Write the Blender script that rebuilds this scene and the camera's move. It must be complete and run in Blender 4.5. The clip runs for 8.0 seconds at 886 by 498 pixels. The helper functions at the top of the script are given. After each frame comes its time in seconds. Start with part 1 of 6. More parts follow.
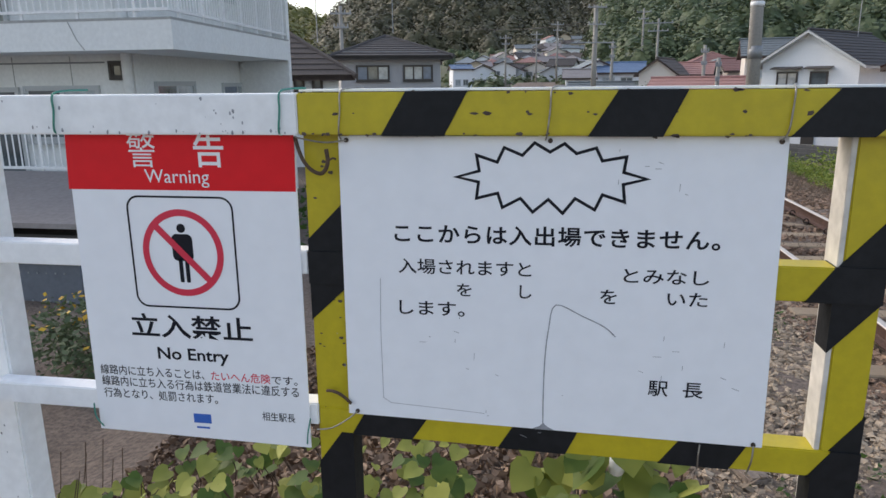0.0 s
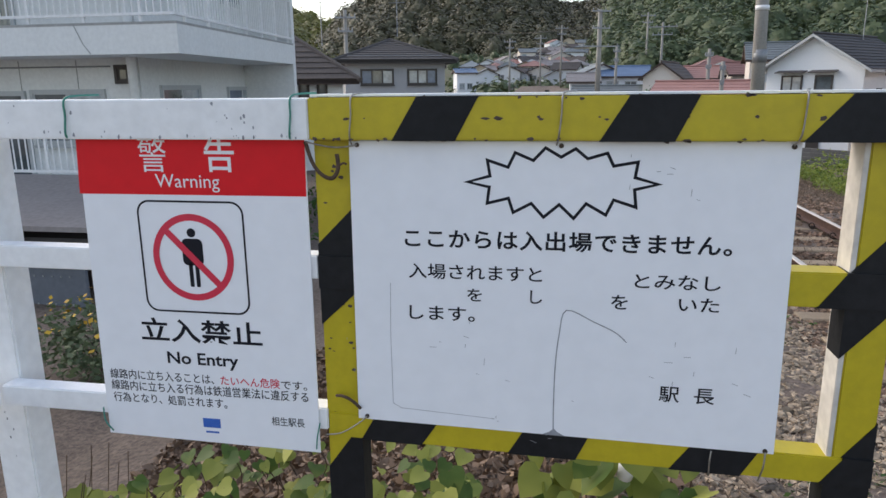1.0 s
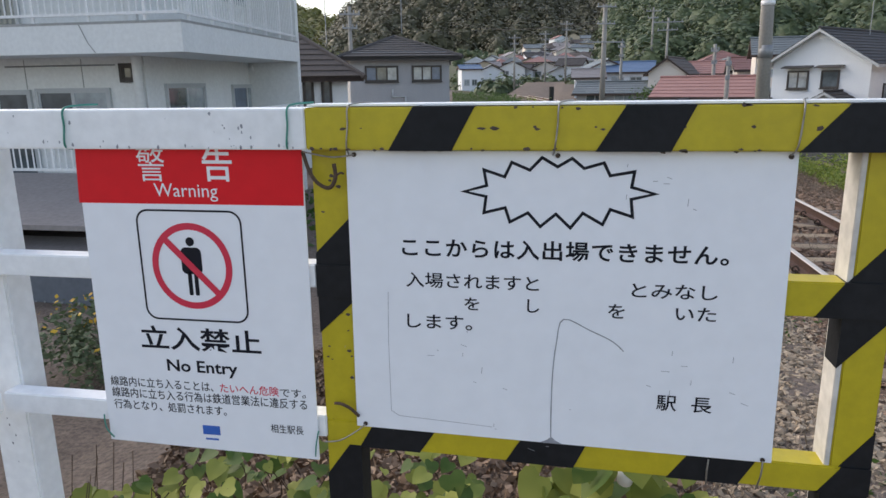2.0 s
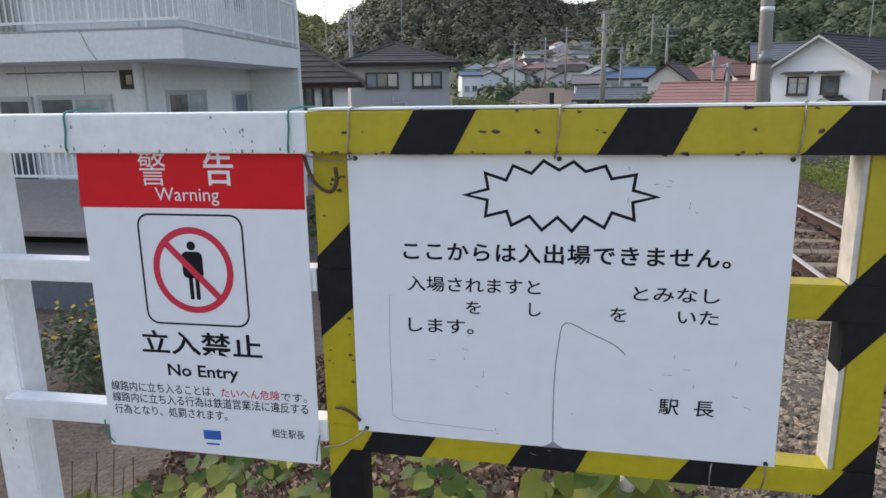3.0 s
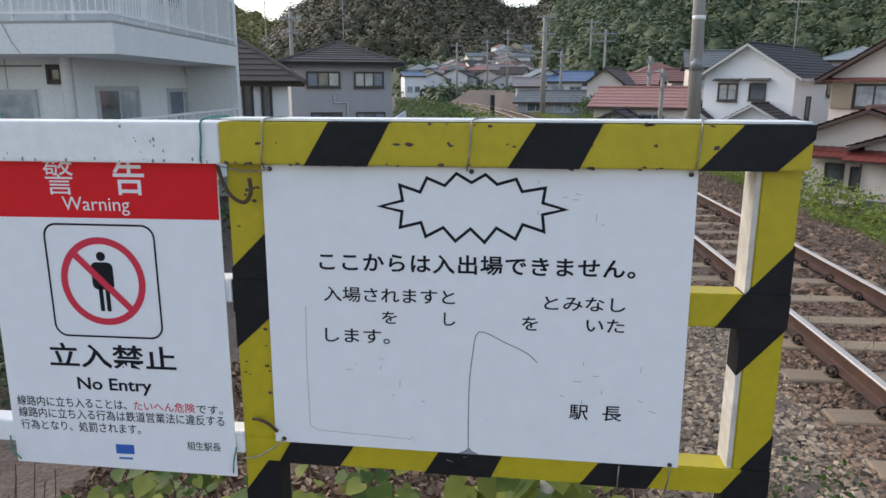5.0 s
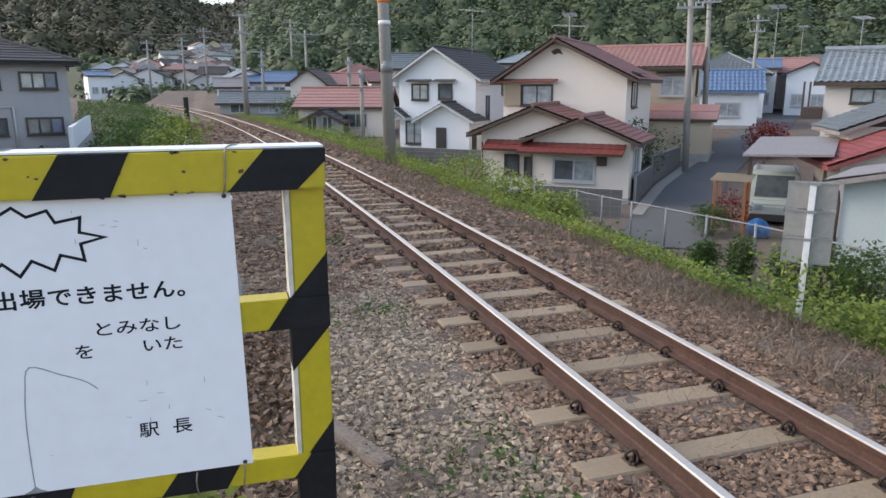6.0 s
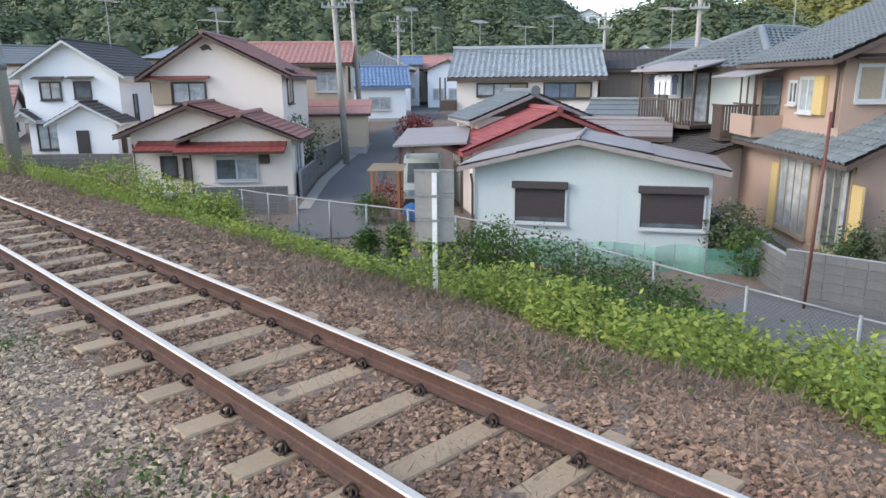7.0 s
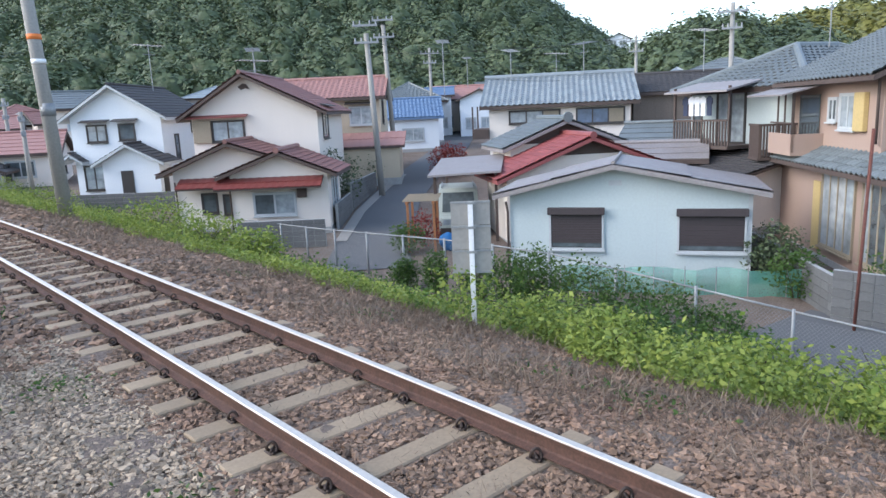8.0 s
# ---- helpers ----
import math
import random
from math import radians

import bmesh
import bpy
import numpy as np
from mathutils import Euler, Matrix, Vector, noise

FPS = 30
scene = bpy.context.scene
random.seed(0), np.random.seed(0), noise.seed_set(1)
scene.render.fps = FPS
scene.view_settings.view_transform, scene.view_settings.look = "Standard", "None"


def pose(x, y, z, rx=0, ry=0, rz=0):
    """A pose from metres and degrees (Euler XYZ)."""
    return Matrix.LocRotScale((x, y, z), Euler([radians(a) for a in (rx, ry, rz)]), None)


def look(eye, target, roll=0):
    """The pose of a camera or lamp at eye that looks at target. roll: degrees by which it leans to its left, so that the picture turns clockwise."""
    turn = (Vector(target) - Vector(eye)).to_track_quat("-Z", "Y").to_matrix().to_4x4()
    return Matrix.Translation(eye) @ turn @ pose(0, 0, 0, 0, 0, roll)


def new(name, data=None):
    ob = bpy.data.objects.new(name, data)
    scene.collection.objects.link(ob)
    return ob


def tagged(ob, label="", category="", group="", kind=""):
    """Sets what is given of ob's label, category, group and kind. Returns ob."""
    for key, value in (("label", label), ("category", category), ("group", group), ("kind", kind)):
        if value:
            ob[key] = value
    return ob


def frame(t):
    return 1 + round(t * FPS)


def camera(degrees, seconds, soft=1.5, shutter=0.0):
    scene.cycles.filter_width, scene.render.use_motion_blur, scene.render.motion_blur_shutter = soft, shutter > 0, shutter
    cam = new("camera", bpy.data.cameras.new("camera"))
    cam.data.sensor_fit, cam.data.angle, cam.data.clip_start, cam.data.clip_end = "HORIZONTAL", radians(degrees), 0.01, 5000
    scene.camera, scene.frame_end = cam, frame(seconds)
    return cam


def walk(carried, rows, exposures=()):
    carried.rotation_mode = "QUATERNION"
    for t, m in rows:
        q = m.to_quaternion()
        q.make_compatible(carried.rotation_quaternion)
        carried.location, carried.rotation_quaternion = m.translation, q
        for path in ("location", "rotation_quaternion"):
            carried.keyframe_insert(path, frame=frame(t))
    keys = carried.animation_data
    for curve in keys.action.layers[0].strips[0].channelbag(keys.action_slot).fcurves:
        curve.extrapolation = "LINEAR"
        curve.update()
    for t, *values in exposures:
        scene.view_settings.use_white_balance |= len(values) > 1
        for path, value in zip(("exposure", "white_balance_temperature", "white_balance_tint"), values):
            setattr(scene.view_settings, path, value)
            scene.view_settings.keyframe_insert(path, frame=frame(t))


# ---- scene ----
cam = camera(64.8, 8.0)
PATH = [
    (0, (-2.442, -1.003, 1.995), (-2.769, 0.914, 1.526), -0.6),
    (0.5, (-2.448, -1.004, 2.001), (-2.774, 0.911, 1.525), -0.6),
    (1, (-2.452, -1.003, 1.997), (-2.79, 0.914, 1.538), -0.6),
    (1.5, (-2.44, -0.999, 2.016), (-2.789, 0.913, 1.545), -0.7),
    (3, (-2.442, -0.998, 2.012), (-2.796, 0.918, 1.56), -0.9),
    (3.5, (-2.442, -0.999, 2.007), (-2.799, 0.92, 1.568), -0.9),
    (4, (-2.445, -0.999, 2.007), (-2.807, 0.92, 1.573), -0.8),
    (4.2, (-2.447, -0.998, 2.01), (-2.809, 0.92, 1.571), -0.7),
    (5.3, (-2.337, -1.001, 2.036), (-2.312, 0.947, 1.583), 0.2),
    (5.5, (-2.279, -1.006, 2.041), (-2.057, 0.93, 1.589), 0.1),
    (6, (-2.148, -1.104, 2.072), (-1.565, 0.755, 1.62), -0.1),
    (6.5, (-2.031, -1.248, 2.106), (-1.05, 0.433, 1.648), -0.2),
    (7, (-1.933, -1.361, 2.118), (-0.587, 0.042, 1.65), -0.5),
    (7.5, (-1.892, -1.378, 2.125), (-0.438, -0.088, 1.655), -1.6),
    (8, (-1.955, -1.362, 2.168), (-0.672, 0.122, 1.78), -2.6),
]
walk(cam, [(t, look(eye, target, roll)) for t, eye, target, roll in PATH], [(0, 1.03, 6950, 12), (4.2, 1.04, 6900, 12), (5.3, 1.0, 6900, 11), (6.0, 1.25, 6750, 11), (6.6, 1.56, 6650, 10), (8, 1.62, 6000, 9)])

# ---- light ----
world = bpy.data.worlds.new("world")
scene.world = world
world.use_nodes = True
wn = world.node_tree
sky = wn.nodes.new("ShaderNodeTexSky")
sky.sky_type, sky.sun_disc = "NISHITA", False
sky.sun_elevation, sky.sun_rotation = radians(32), radians(-62)
sky.dust_density, sky.air_density = 1.5, 1.0
haze = wn.nodes.new("ShaderNodeHueSaturation")
haze.inputs["Saturation"].default_value = 0.8
wn.links.new(sky.outputs[0], haze.inputs["Color"])
wn.links.new(haze.outputs[0], wn.nodes["Background"].inputs[0])
wn.nodes["Background"].inputs[1].default_value = 0.15
sun_data = bpy.data.lights.new("sun", "SUN")
sun_data.energy, sun_data.angle, sun_data.color = 0.42, radians(25), (1.0, 0.95, 0.88)
sun = new("sun", sun_data)
sun.matrix_world = look((0, 0, 60), Vector((0, 0, 60)) + Vector((0.86, -0.46, -0.75)))


# ---- materials ----
def mat(name, color, rough=0.7, metal=0.0, grain=12.0, vary=0.18, stain=0.8, bump=0.15, dark=None, obj_random=0.0, island=0.0, spec=0.5, height=0.01, streak=False):
    """A surface with fine grain and broad stains. grain, stain: patches per metre."""
    m = bpy.data.materials.new(name)
    m.use_nodes = True
    nt = m.node_tree
    n, l = nt.nodes, nt.links
    b = n["Principled BSDF"]
    b.inputs["Roughness"].default_value, b.inputs["Metallic"].default_value = rough, metal
    b.inputs["Specular IOR Level"].default_value = spec
    tc = n.new("ShaderNodeTexCoord")
    fine, broad = n.new("ShaderNodeTexNoise"), n.new("ShaderNodeTexNoise")
    fine.inputs["Scale"].default_value, fine.inputs["Detail"].default_value = grain, 5
    broad.inputs["Scale"].default_value, broad.inputs["Detail"].default_value = stain, 6
    broad.inputs["Roughness"].default_value = 0.65
    l.new(tc.outputs["Object"], fine.inputs["Vector"])
    if streak:
        mp = n.new("ShaderNodeMapping")
        mp.inputs["Scale"].default_value = (3.0, 3.0, 0.35)
        l.new(tc.outputs["Object"], mp.inputs["Vector"])
        l.new(mp.outputs[0], broad.inputs["Vector"])
    else:
        l.new(tc.outputs["Object"], broad.inputs["Vector"])
    c = Vector(color[:3])
    d = Vector(dark) if dark else c * 0.55
    mix = n.new("ShaderNodeMix")
    mix.data_type = "RGBA"
    mix.inputs["A"].default_value, mix.inputs["B"].default_value = (*c, 1), (*d, 1)
    ramp = n.new("ShaderNodeMapRange")
    ramp.inputs["From Min"].default_value, ramp.inputs["From Max"].default_value = 0.42, 0.78
    ramp.inputs["To Max"].default_value = min(1.0, vary * 3.0)
    l.new(broad.outputs["Fac"], ramp.inputs["Value"])
    l.new(ramp.outputs[0], mix.inputs["Factor"])
    hsv = n.new("ShaderNodeHueSaturation")
    l.new(mix.outputs["Result"], hsv.inputs["Color"])
    val = n.new("ShaderNodeMapRange")
    val.inputs["From Min"].default_value, val.inputs["From Max"].default_value = 0.3, 0.7
    val.inputs["To Min"].default_value, val.inputs["To Max"].default_value = 1 - vary, 1 + vary
    l.new(fine.outputs["Fac"], val.inputs["Value"])
    value = val.outputs[0]
    if obj_random or island:
        src = n.new("ShaderNodeObjectInfo") if obj_random else n.new("ShaderNodeNewGeometry")
        amount = obj_random or island
        rnd = n.new("ShaderNodeMapRange")
        rnd.inputs["To Min"].default_value, rnd.inputs["To Max"].default_value = 1 - amount, 1 + amount
        l.new(src.outputs["Random" if obj_random else "Random Per Island"], rnd.inputs["Value"])
        mul = n.new("ShaderNodeMath")
        mul.operation = "MULTIPLY"
        l.new(value, mul.inputs[0])
        l.new(rnd.outputs[0], mul.inputs[1])
        value = mul.outputs[0]
    l.new(value, hsv.inputs["Value"])
    l.new(hsv.outputs[0], b.inputs["Base Color"])
    if bump:
        bp = n.new("ShaderNodeBump")
        bp.inputs["Strength"].default_value, bp.inputs["Distance"].default_value = bump, height
        l.new(fine.outputs["Fac"], bp.inputs["Height"])
        l.new(bp.outputs[0], b.inputs["Normal"])
    return m


def leafmat(name, color, tips, through_light=0.3, patch=0.7, single=0.6, apart=False):
    """Leaves: hue varies from leaf to leaf between color and tips."""
    m = bpy.data.materials.new(name)
    m.use_nodes = True
    n, l = m.node_tree.nodes, m.node_tree.links
    b = n["Principled BSDF"]
    b.inputs["Roughness"].default_value = 0.55
    b.inputs["Specular IOR Level"].default_value = 0.3
    geo = n.new("ShaderNodeNewGeometry")
    tc = n.new("ShaderNodeTexCoord")
    no = n.new("ShaderNodeTexNoise")
    no.inputs["Scale"].default_value = patch
    l.new(tc.outputs["Object"], no.inputs["Vector"])
    add = n.new("ShaderNodeMath")
    add.operation = "MULTIPLY_ADD"
    add.inputs[1].default_value, add.inputs[2].default_value = single, 0.3 - single / 2
    who = n.new("ShaderNodeObjectInfo")
    l.new(who.outputs["Random"] if apart else geo.outputs["Random Per Island"], add.inputs[0])
    add2 = n.new("ShaderNodeMath")
    add2.operation = "MULTIPLY_ADD"
    add2.inputs[1].default_value = 0.8
    l.new(no.outputs["Fac"], add2.inputs[0])
    l.new(add.outputs[0], add2.inputs[2])
    mix = n.new("ShaderNodeMix")
    mix.data_type = "RGBA"
    mix.inputs["A"].default_value, mix.inputs["B"].default_value = (*color, 1), (*tips, 1)
    rng = n.new("ShaderNodeMapRange")
    rng.inputs["From Min"].default_value, rng.inputs["From Max"].default_value = 0.3, 1.1
    l.new(add2.outputs[0], rng.inputs["Value"])
    l.new(rng.outputs[0], mix.inputs["Factor"])
    l.new(mix.outputs["Result"], b.inputs["Base Color"])
    if through_light:
        tr = n.new("ShaderNodeBsdfTranslucent")
        l.new(mix.outputs["Result"], tr.inputs["Color"])
        ms = n.new("ShaderNodeMixShader")
        ms.inputs[0].default_value = through_light
        l.new(b.outputs[0], ms.inputs[1])
        l.new(tr.outputs[0], ms.inputs[2])
        l.new(ms.outputs[0], n["Material Output"].inputs[0])
    return m


def glassmat(name, color, rough=0.06):
    """Window glass seen from outside: dark, with the room's curtains as broad tone changes, and a clear gloss."""
    m = mat(name, color, rough, 0, 3, 0.3, 0.9, 0.0, spec=0.9)
    m.node_tree.nodes["Principled BSDF"].inputs["Coat Weight"].default_value = 0.6
    m.node_tree.nodes["Principled BSDF"].inputs["Coat Roughness"].default_value = 0.03
    return m


M = dict(
    yellow=mat("yellow_paint", (0.50, 0.40, 0.015), 0.45, grain=60, vary=0.07, stain=7, bump=0.25, dark=(0.36, 0.27, 0.02), height=0.002),
    black=mat("black_paint", (0.008, 0.009, 0.011), 0.6, grain=70, vary=0.2, stain=9, bump=0.35, dark=(0.02, 0.02, 0.022), height=0.002, spec=0.28),
    white=mat("white_paint", (0.86, 0.87, 0.88), 0.5, grain=50, vary=0.05, stain=6, bump=0.25, dark=(0.6, 0.6, 0.58), height=0.002),
    bare=mat("bare_timber", (0.62, 0.59, 0.54), 0.8, grain=40, vary=0.15, stain=14, bump=0.3, dark=(0.4, 0.37, 0.32), height=0.002),
    board=mat("sign_board", (0.85, 0.87, 0.91), 0.38, grain=30, vary=0.02, stain=4, bump=0.02, dark=(0.74, 0.76, 0.80)),
    red=mat("sign_red", (0.74, 0.018, 0.026), 0.4, grain=30, vary=0.04, stain=5, bump=0.02, spec=0.2),
    ink=mat("sign_ink", (0.010, 0.011, 0.018), 0.5, grain=60, vary=0.1, bump=0, spec=0.2),
    whiteink=mat("white_ink", (0.82, 0.82, 0.84), 0.45, grain=60, vary=0.03, bump=0),
    blueink=mat("blue_ink", (0.03, 0.13, 0.5), 0.45, grain=60, vary=0.05, bump=0),
    redink=mat("red_ink", (0.68, 0.03, 0.07), 0.45, grain=60, vary=0.05, bump=0),
    scratch=mat("scratch_grey", (0.3, 0.31, 0.34), 0.7, grain=90, vary=0.3, bump=0),
    wire=mat("galvanised_wire", (0.35, 0.33, 0.30), 0.45, 0.8, grain=90, vary=0.25, bump=0),
    greenwire=mat("green_wire", (0.03, 0.22, 0.17), 0.4, grain=50, vary=0.1, bump=0),
    vine=mat("dry_vine", (0.09, 0.055, 0.035), 0.85, grain=120, vary=0.3, bump=0.4),
    railtop=mat("worn_steel", (0.84, 0.73, 0.62), 0.5, 1.0, grain=30, vary=0.06, stain=3, bump=0.02),
    rust=mat("rusty_steel", (0.115, 0.06, 0.043), 0.75, 0.2, grain=45, vary=0.25, stain=5, bump=0.3, dark=(0.045, 0.028, 0.022), height=0.003),
    clip=mat("dark_clip", (0.075, 0.054, 0.044), 0.6, 0.5, grain=60, vary=0.3, bump=0.2),
    sleeper=mat("sleeper_concrete", (0.335, 0.252, 0.165), 0.85, grain=40, vary=0.12, stain=3, bump=0.3, dark=(0.27, 0.20, 0.14), obj_random=0.16, height=0.004),
    ballast=mat("ballast_stone", (0.235, 0.155, 0.103), 0.9, grain=30, vary=0.25, stain=1.0, bump=0.3, dark=(0.17, 0.095, 0.065), island=0.55, height=0.004),
    soil=mat("gravel_soil", (0.165, 0.125, 0.10), 0.95, grain=26, vary=0.4, stain=0.9, bump=0.9, dark=(0.10, 0.075, 0.055), height=0.03),
    rough_grass=mat("rough_grass", (0.055, 0.068, 0.028), 0.95, grain=3, vary=0.3, stain=0.08, bump=0.3, dark=(0.075, 0.062, 0.035)),
    asphalt=mat("asphalt", (0.105, 0.107, 0.11), 0.85, grain=60, vary=0.15, stain=0.5, bump=0.2, dark=(0.09, 0.09, 0.093)),
    concrete=mat("concrete", (0.36, 0.36, 0.35), 0.85, grain=14, vary=0.12, stain=1.2, bump=0.2, dark=(0.2, 0.2, 0.19), streak=True),
    block=mat("concrete_block", (0.135, 0.136, 0.135), 0.9, grain=24, vary=0.15, stain=1.5, bump=0.3, dark=(0.09, 0.09, 0.086), obj_random=0.1, streak=True),
    pole=mat("pole_concrete", (0.30, 0.285, 0.26), 0.8, grain=20, vary=0.1, stain=1.5, bump=0.15, streak=True),
    steel=mat("painted_steel", (0.27, 0.28, 0.29), 0.5, 0.3, grain=30, vary=0.1, bump=0.05),
    galv=mat("galvanised", (0.30, 0.31, 0.31), 0.6, 0.3, grain=30, vary=0.12, bump=0.05),
    boardback=mat("board_back", (0.30, 0.29, 0.27), 0.7, grain=20, vary=0.08, stain=3, bump=0.05),
    whitepost=mat("white_post", (0.82, 0.82, 0.82), 0.5, grain=25, vary=0.06, bump=0.05),
    ironrust=mat("rusted_pipe", (0.16, 0.06, 0.045), 0.8, 0.2, grain=40, vary=0.3, bump=0.2),
    # bungalow's mint; on the laundry house it is white with shade in the colour
    mint=mat("mint_and_shaded_white_plaster", (0.475, 0.535, 0.535), 0.85, grain=16, vary=0.04, stain=0.8, bump=0.1, dark=(0.40, 0.45, 0.45), streak=True),
    cream=mat("cream_plaster", (0.74, 0.67, 0.60), 0.9, grain=30, vary=0.05, stain=0.8, bump=0.15, dark=(0.64, 0.57, 0.50), streak=True),
    whitewall=mat("white_plaster", (0.77, 0.795, 0.82), 0.9, grain=20, vary=0.04, stain=0.8, bump=0.1, dark=(0.6, 0.62, 0.64), streak=True),
    orange=mat("peach_plaster", (0.36, 0.26, 0.21), 0.9, grain=30, vary=0.05, stain=0.8, bump=0.15, dark=(0.31, 0.21, 0.16), streak=True),
    greywall=mat("grey_plaster", (0.37, 0.37, 0.38), 0.9, grain=20, vary=0.06, stain=0.8, bump=0.1, dark=(0.27, 0.27, 0.28), streak=True),
    yellowwall=mat("ochre_plaster", (0.55, 0.46, 0.34), 0.9, grain=20, vary=0.05, stain=0.8, bump=0.1, streak=True),
    apartment=mat("apartment_paint", (0.75, 0.76, 0.75), 0.85, grain=14, vary=0.05, stain=0.7, bump=0.1, dark=(0.52, 0.52, 0.50), streak=True),
    brownwall=mat("brown_cladding", (0.20, 0.16, 0.13), 0.85, grain=14, vary=0.12, stain=1.0, bump=0.2, streak=True),
    redtile=mat("red_roof_tile", (0.27, 0.075, 0.07), 0.5, grain=18, vary=0.15, stain=1.2, bump=0.1, dark=(0.24, 0.05, 0.045), obj_random=0.15),
    browntile=mat("red_brown_roof_tile", (0.22, 0.105, 0.09), 0.6, grain=18, vary=0.15, stain=1.2, bump=0.1, obj_random=0.15),
    pinktile=mat("faded_red_roof_tile", (0.36, 0.19, 0.165), 0.6, grain=18, vary=0.12, stain=1.2, bump=0.1),
    silvertile=mat("silver_grey_roof_tile", (0.25, 0.28, 0.295), 0.45, grain=18, vary=0.12, stain=1.2, bump=0.1, obj_random=0.12),
    greytile=mat("grey_roof_tile", (0.145, 0.165, 0.17), 0.45, grain=18, vary=0.18, stain=1.2, bump=0.1, obj_random=0.15),
    darkroof=mat("dark_slate_roof", (0.06, 0.055, 0.055), 0.75, grain=20, vary=0.15, stain=1.0, bump=0.15),
    brownroof=mat("brown_slate_roof", (0.105, 0.085, 0.075), 0.75, grain=20, vary=0.15, stain=1.0, bump=0.15),
    bluetin=mat("blue_sheet_roof", (0.12, 0.19, 0.31), 0.5, grain=10, vary=0.12, stain=1.0, bump=0.05),
    greymetal=mat("grey_sheet_roof", (0.27, 0.245, 0.24), 0.55, 0.1, grain=14, vary=0.12, stain=0.9, bump=0.08, dark=(0.17, 0.14, 0.13)),
    redmetal=mat("red_sheet_awning", (0.20, 0.05, 0.043), 0.5, grain=14, vary=0.12, stain=1.5, bump=0.05),
    brownwood=mat("dark_brown_wood", (0.085, 0.06, 0.05), 0.75, grain=30, vary=0.2, bump=0.2),
    orangewood=mat("orange_stained_wood", (0.36, 0.15, 0.06), 0.7, grain=30, vary=0.15, bump=0.2),
    shutter=mat("dark_shutter", (0.055, 0.042, 0.043), 0.55, grain=20, vary=0.08, bump=0.05),
    frame_dark=mat("dark_window_frame", (0.05, 0.042, 0.038), 0.5, grain=20, vary=0.1, bump=0),
    frame_light=mat("white_window_frame", (0.46, 0.48, 0.49), 0.45, grain=20, vary=0.05, bump=0),
    glass=glassmat("window_glass", (0.10, 0.12, 0.13)),
    curtain=glassmat("curtained_glass", (0.36, 0.40, 0.42)),
    blueglass=glassmat("blue_shuttered_pane", (0.085, 0.125, 0.20), 0.35),
    tan=mat("tan_shutter_box", (0.30, 0.25, 0.18), 0.7, grain=20, vary=0.08, bump=0.05),
    yellowpanel=mat("yellow_shutter_panel", (0.52, 0.39, 0.17), 0.6, grain=20, vary=0.08, bump=0.05),
    cloth=mat("white_cloth", (0.75, 0.77, 0.82), 0.9, grain=15, vary=0.1, bump=0.1),
    darkcloth=mat("dark_cloth", (0.04, 0.05, 0.09), 0.9, grain=15, vary=0.1, bump=0.1),
    bluesheet=mat("blue_sheet", (0.03, 0.17, 0.42), 0.6, grain=9, vary=0.2, bump=0.4, height=0.03),
    carwhite=mat("white_car_paint", (0.75, 0.76, 0.77), 0.25, grain=8, vary=0.03, bump=0),
    tyre=mat("tyre_rubber", (0.02, 0.02, 0.02), 0.8, grain=20, vary=0.1, bump=0),
    net=mat("green_net", (0.16, 0.42, 0.33), 0.8, grain=30, vary=0.15, bump=0.1),
    bark=mat("bark", (0.075, 0.058, 0.045), 0.95, grain=20, vary=0.3, bump=0.6, height=0.02),
    leaf_bright=leafmat("weed_leaves", (0.10, 0.17, 0.032), (0.35, 0.39, 0.08)),
    leaf_mid=leafmat("shrub_leaves", (0.035, 0.085, 0.018), (0.10, 0.16, 0.035)),
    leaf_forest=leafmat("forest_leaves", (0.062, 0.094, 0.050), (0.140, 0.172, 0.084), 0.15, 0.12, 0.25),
    # warm sunlight on the woods is put into this gold leaf colour
    leaf_gold=leafmat("sun_tinted_leaves", (0.09, 0.11, 0.03), (0.24, 0.22, 0.06), 0.15, 0.12, 0.3),
    leaf_far=leafmat("far_forest_leaves", (0.060, 0.062, 0.036), (0.118, 0.108, 0.054), 0.0, 0.07, 0.2),
    leaf_kudzu=leafmat("vine_leaves", (0.075, 0.13, 0.025), (0.36, 0.37, 0.08), 0.3, 0.7, 1.0, True),
    leaf_red=leafmat("maple_leaves", (0.14, 0.02, 0.025), (0.30, 0.06, 0.04)),
    flower=leafmat("yellow_flowers", (0.42, 0.22, 0.015), (0.6, 0.38, 0.03), through_light=0.0),
    dry=leafmat("dry_grass", (0.15, 0.11, 0.078), (0.285, 0.215, 0.158), through_light=0.1),
    litter=leafmat("dry_leaf_litter", (0.10, 0.058, 0.035), (0.30, 0.20, 0.13), through_light=0.05),
)


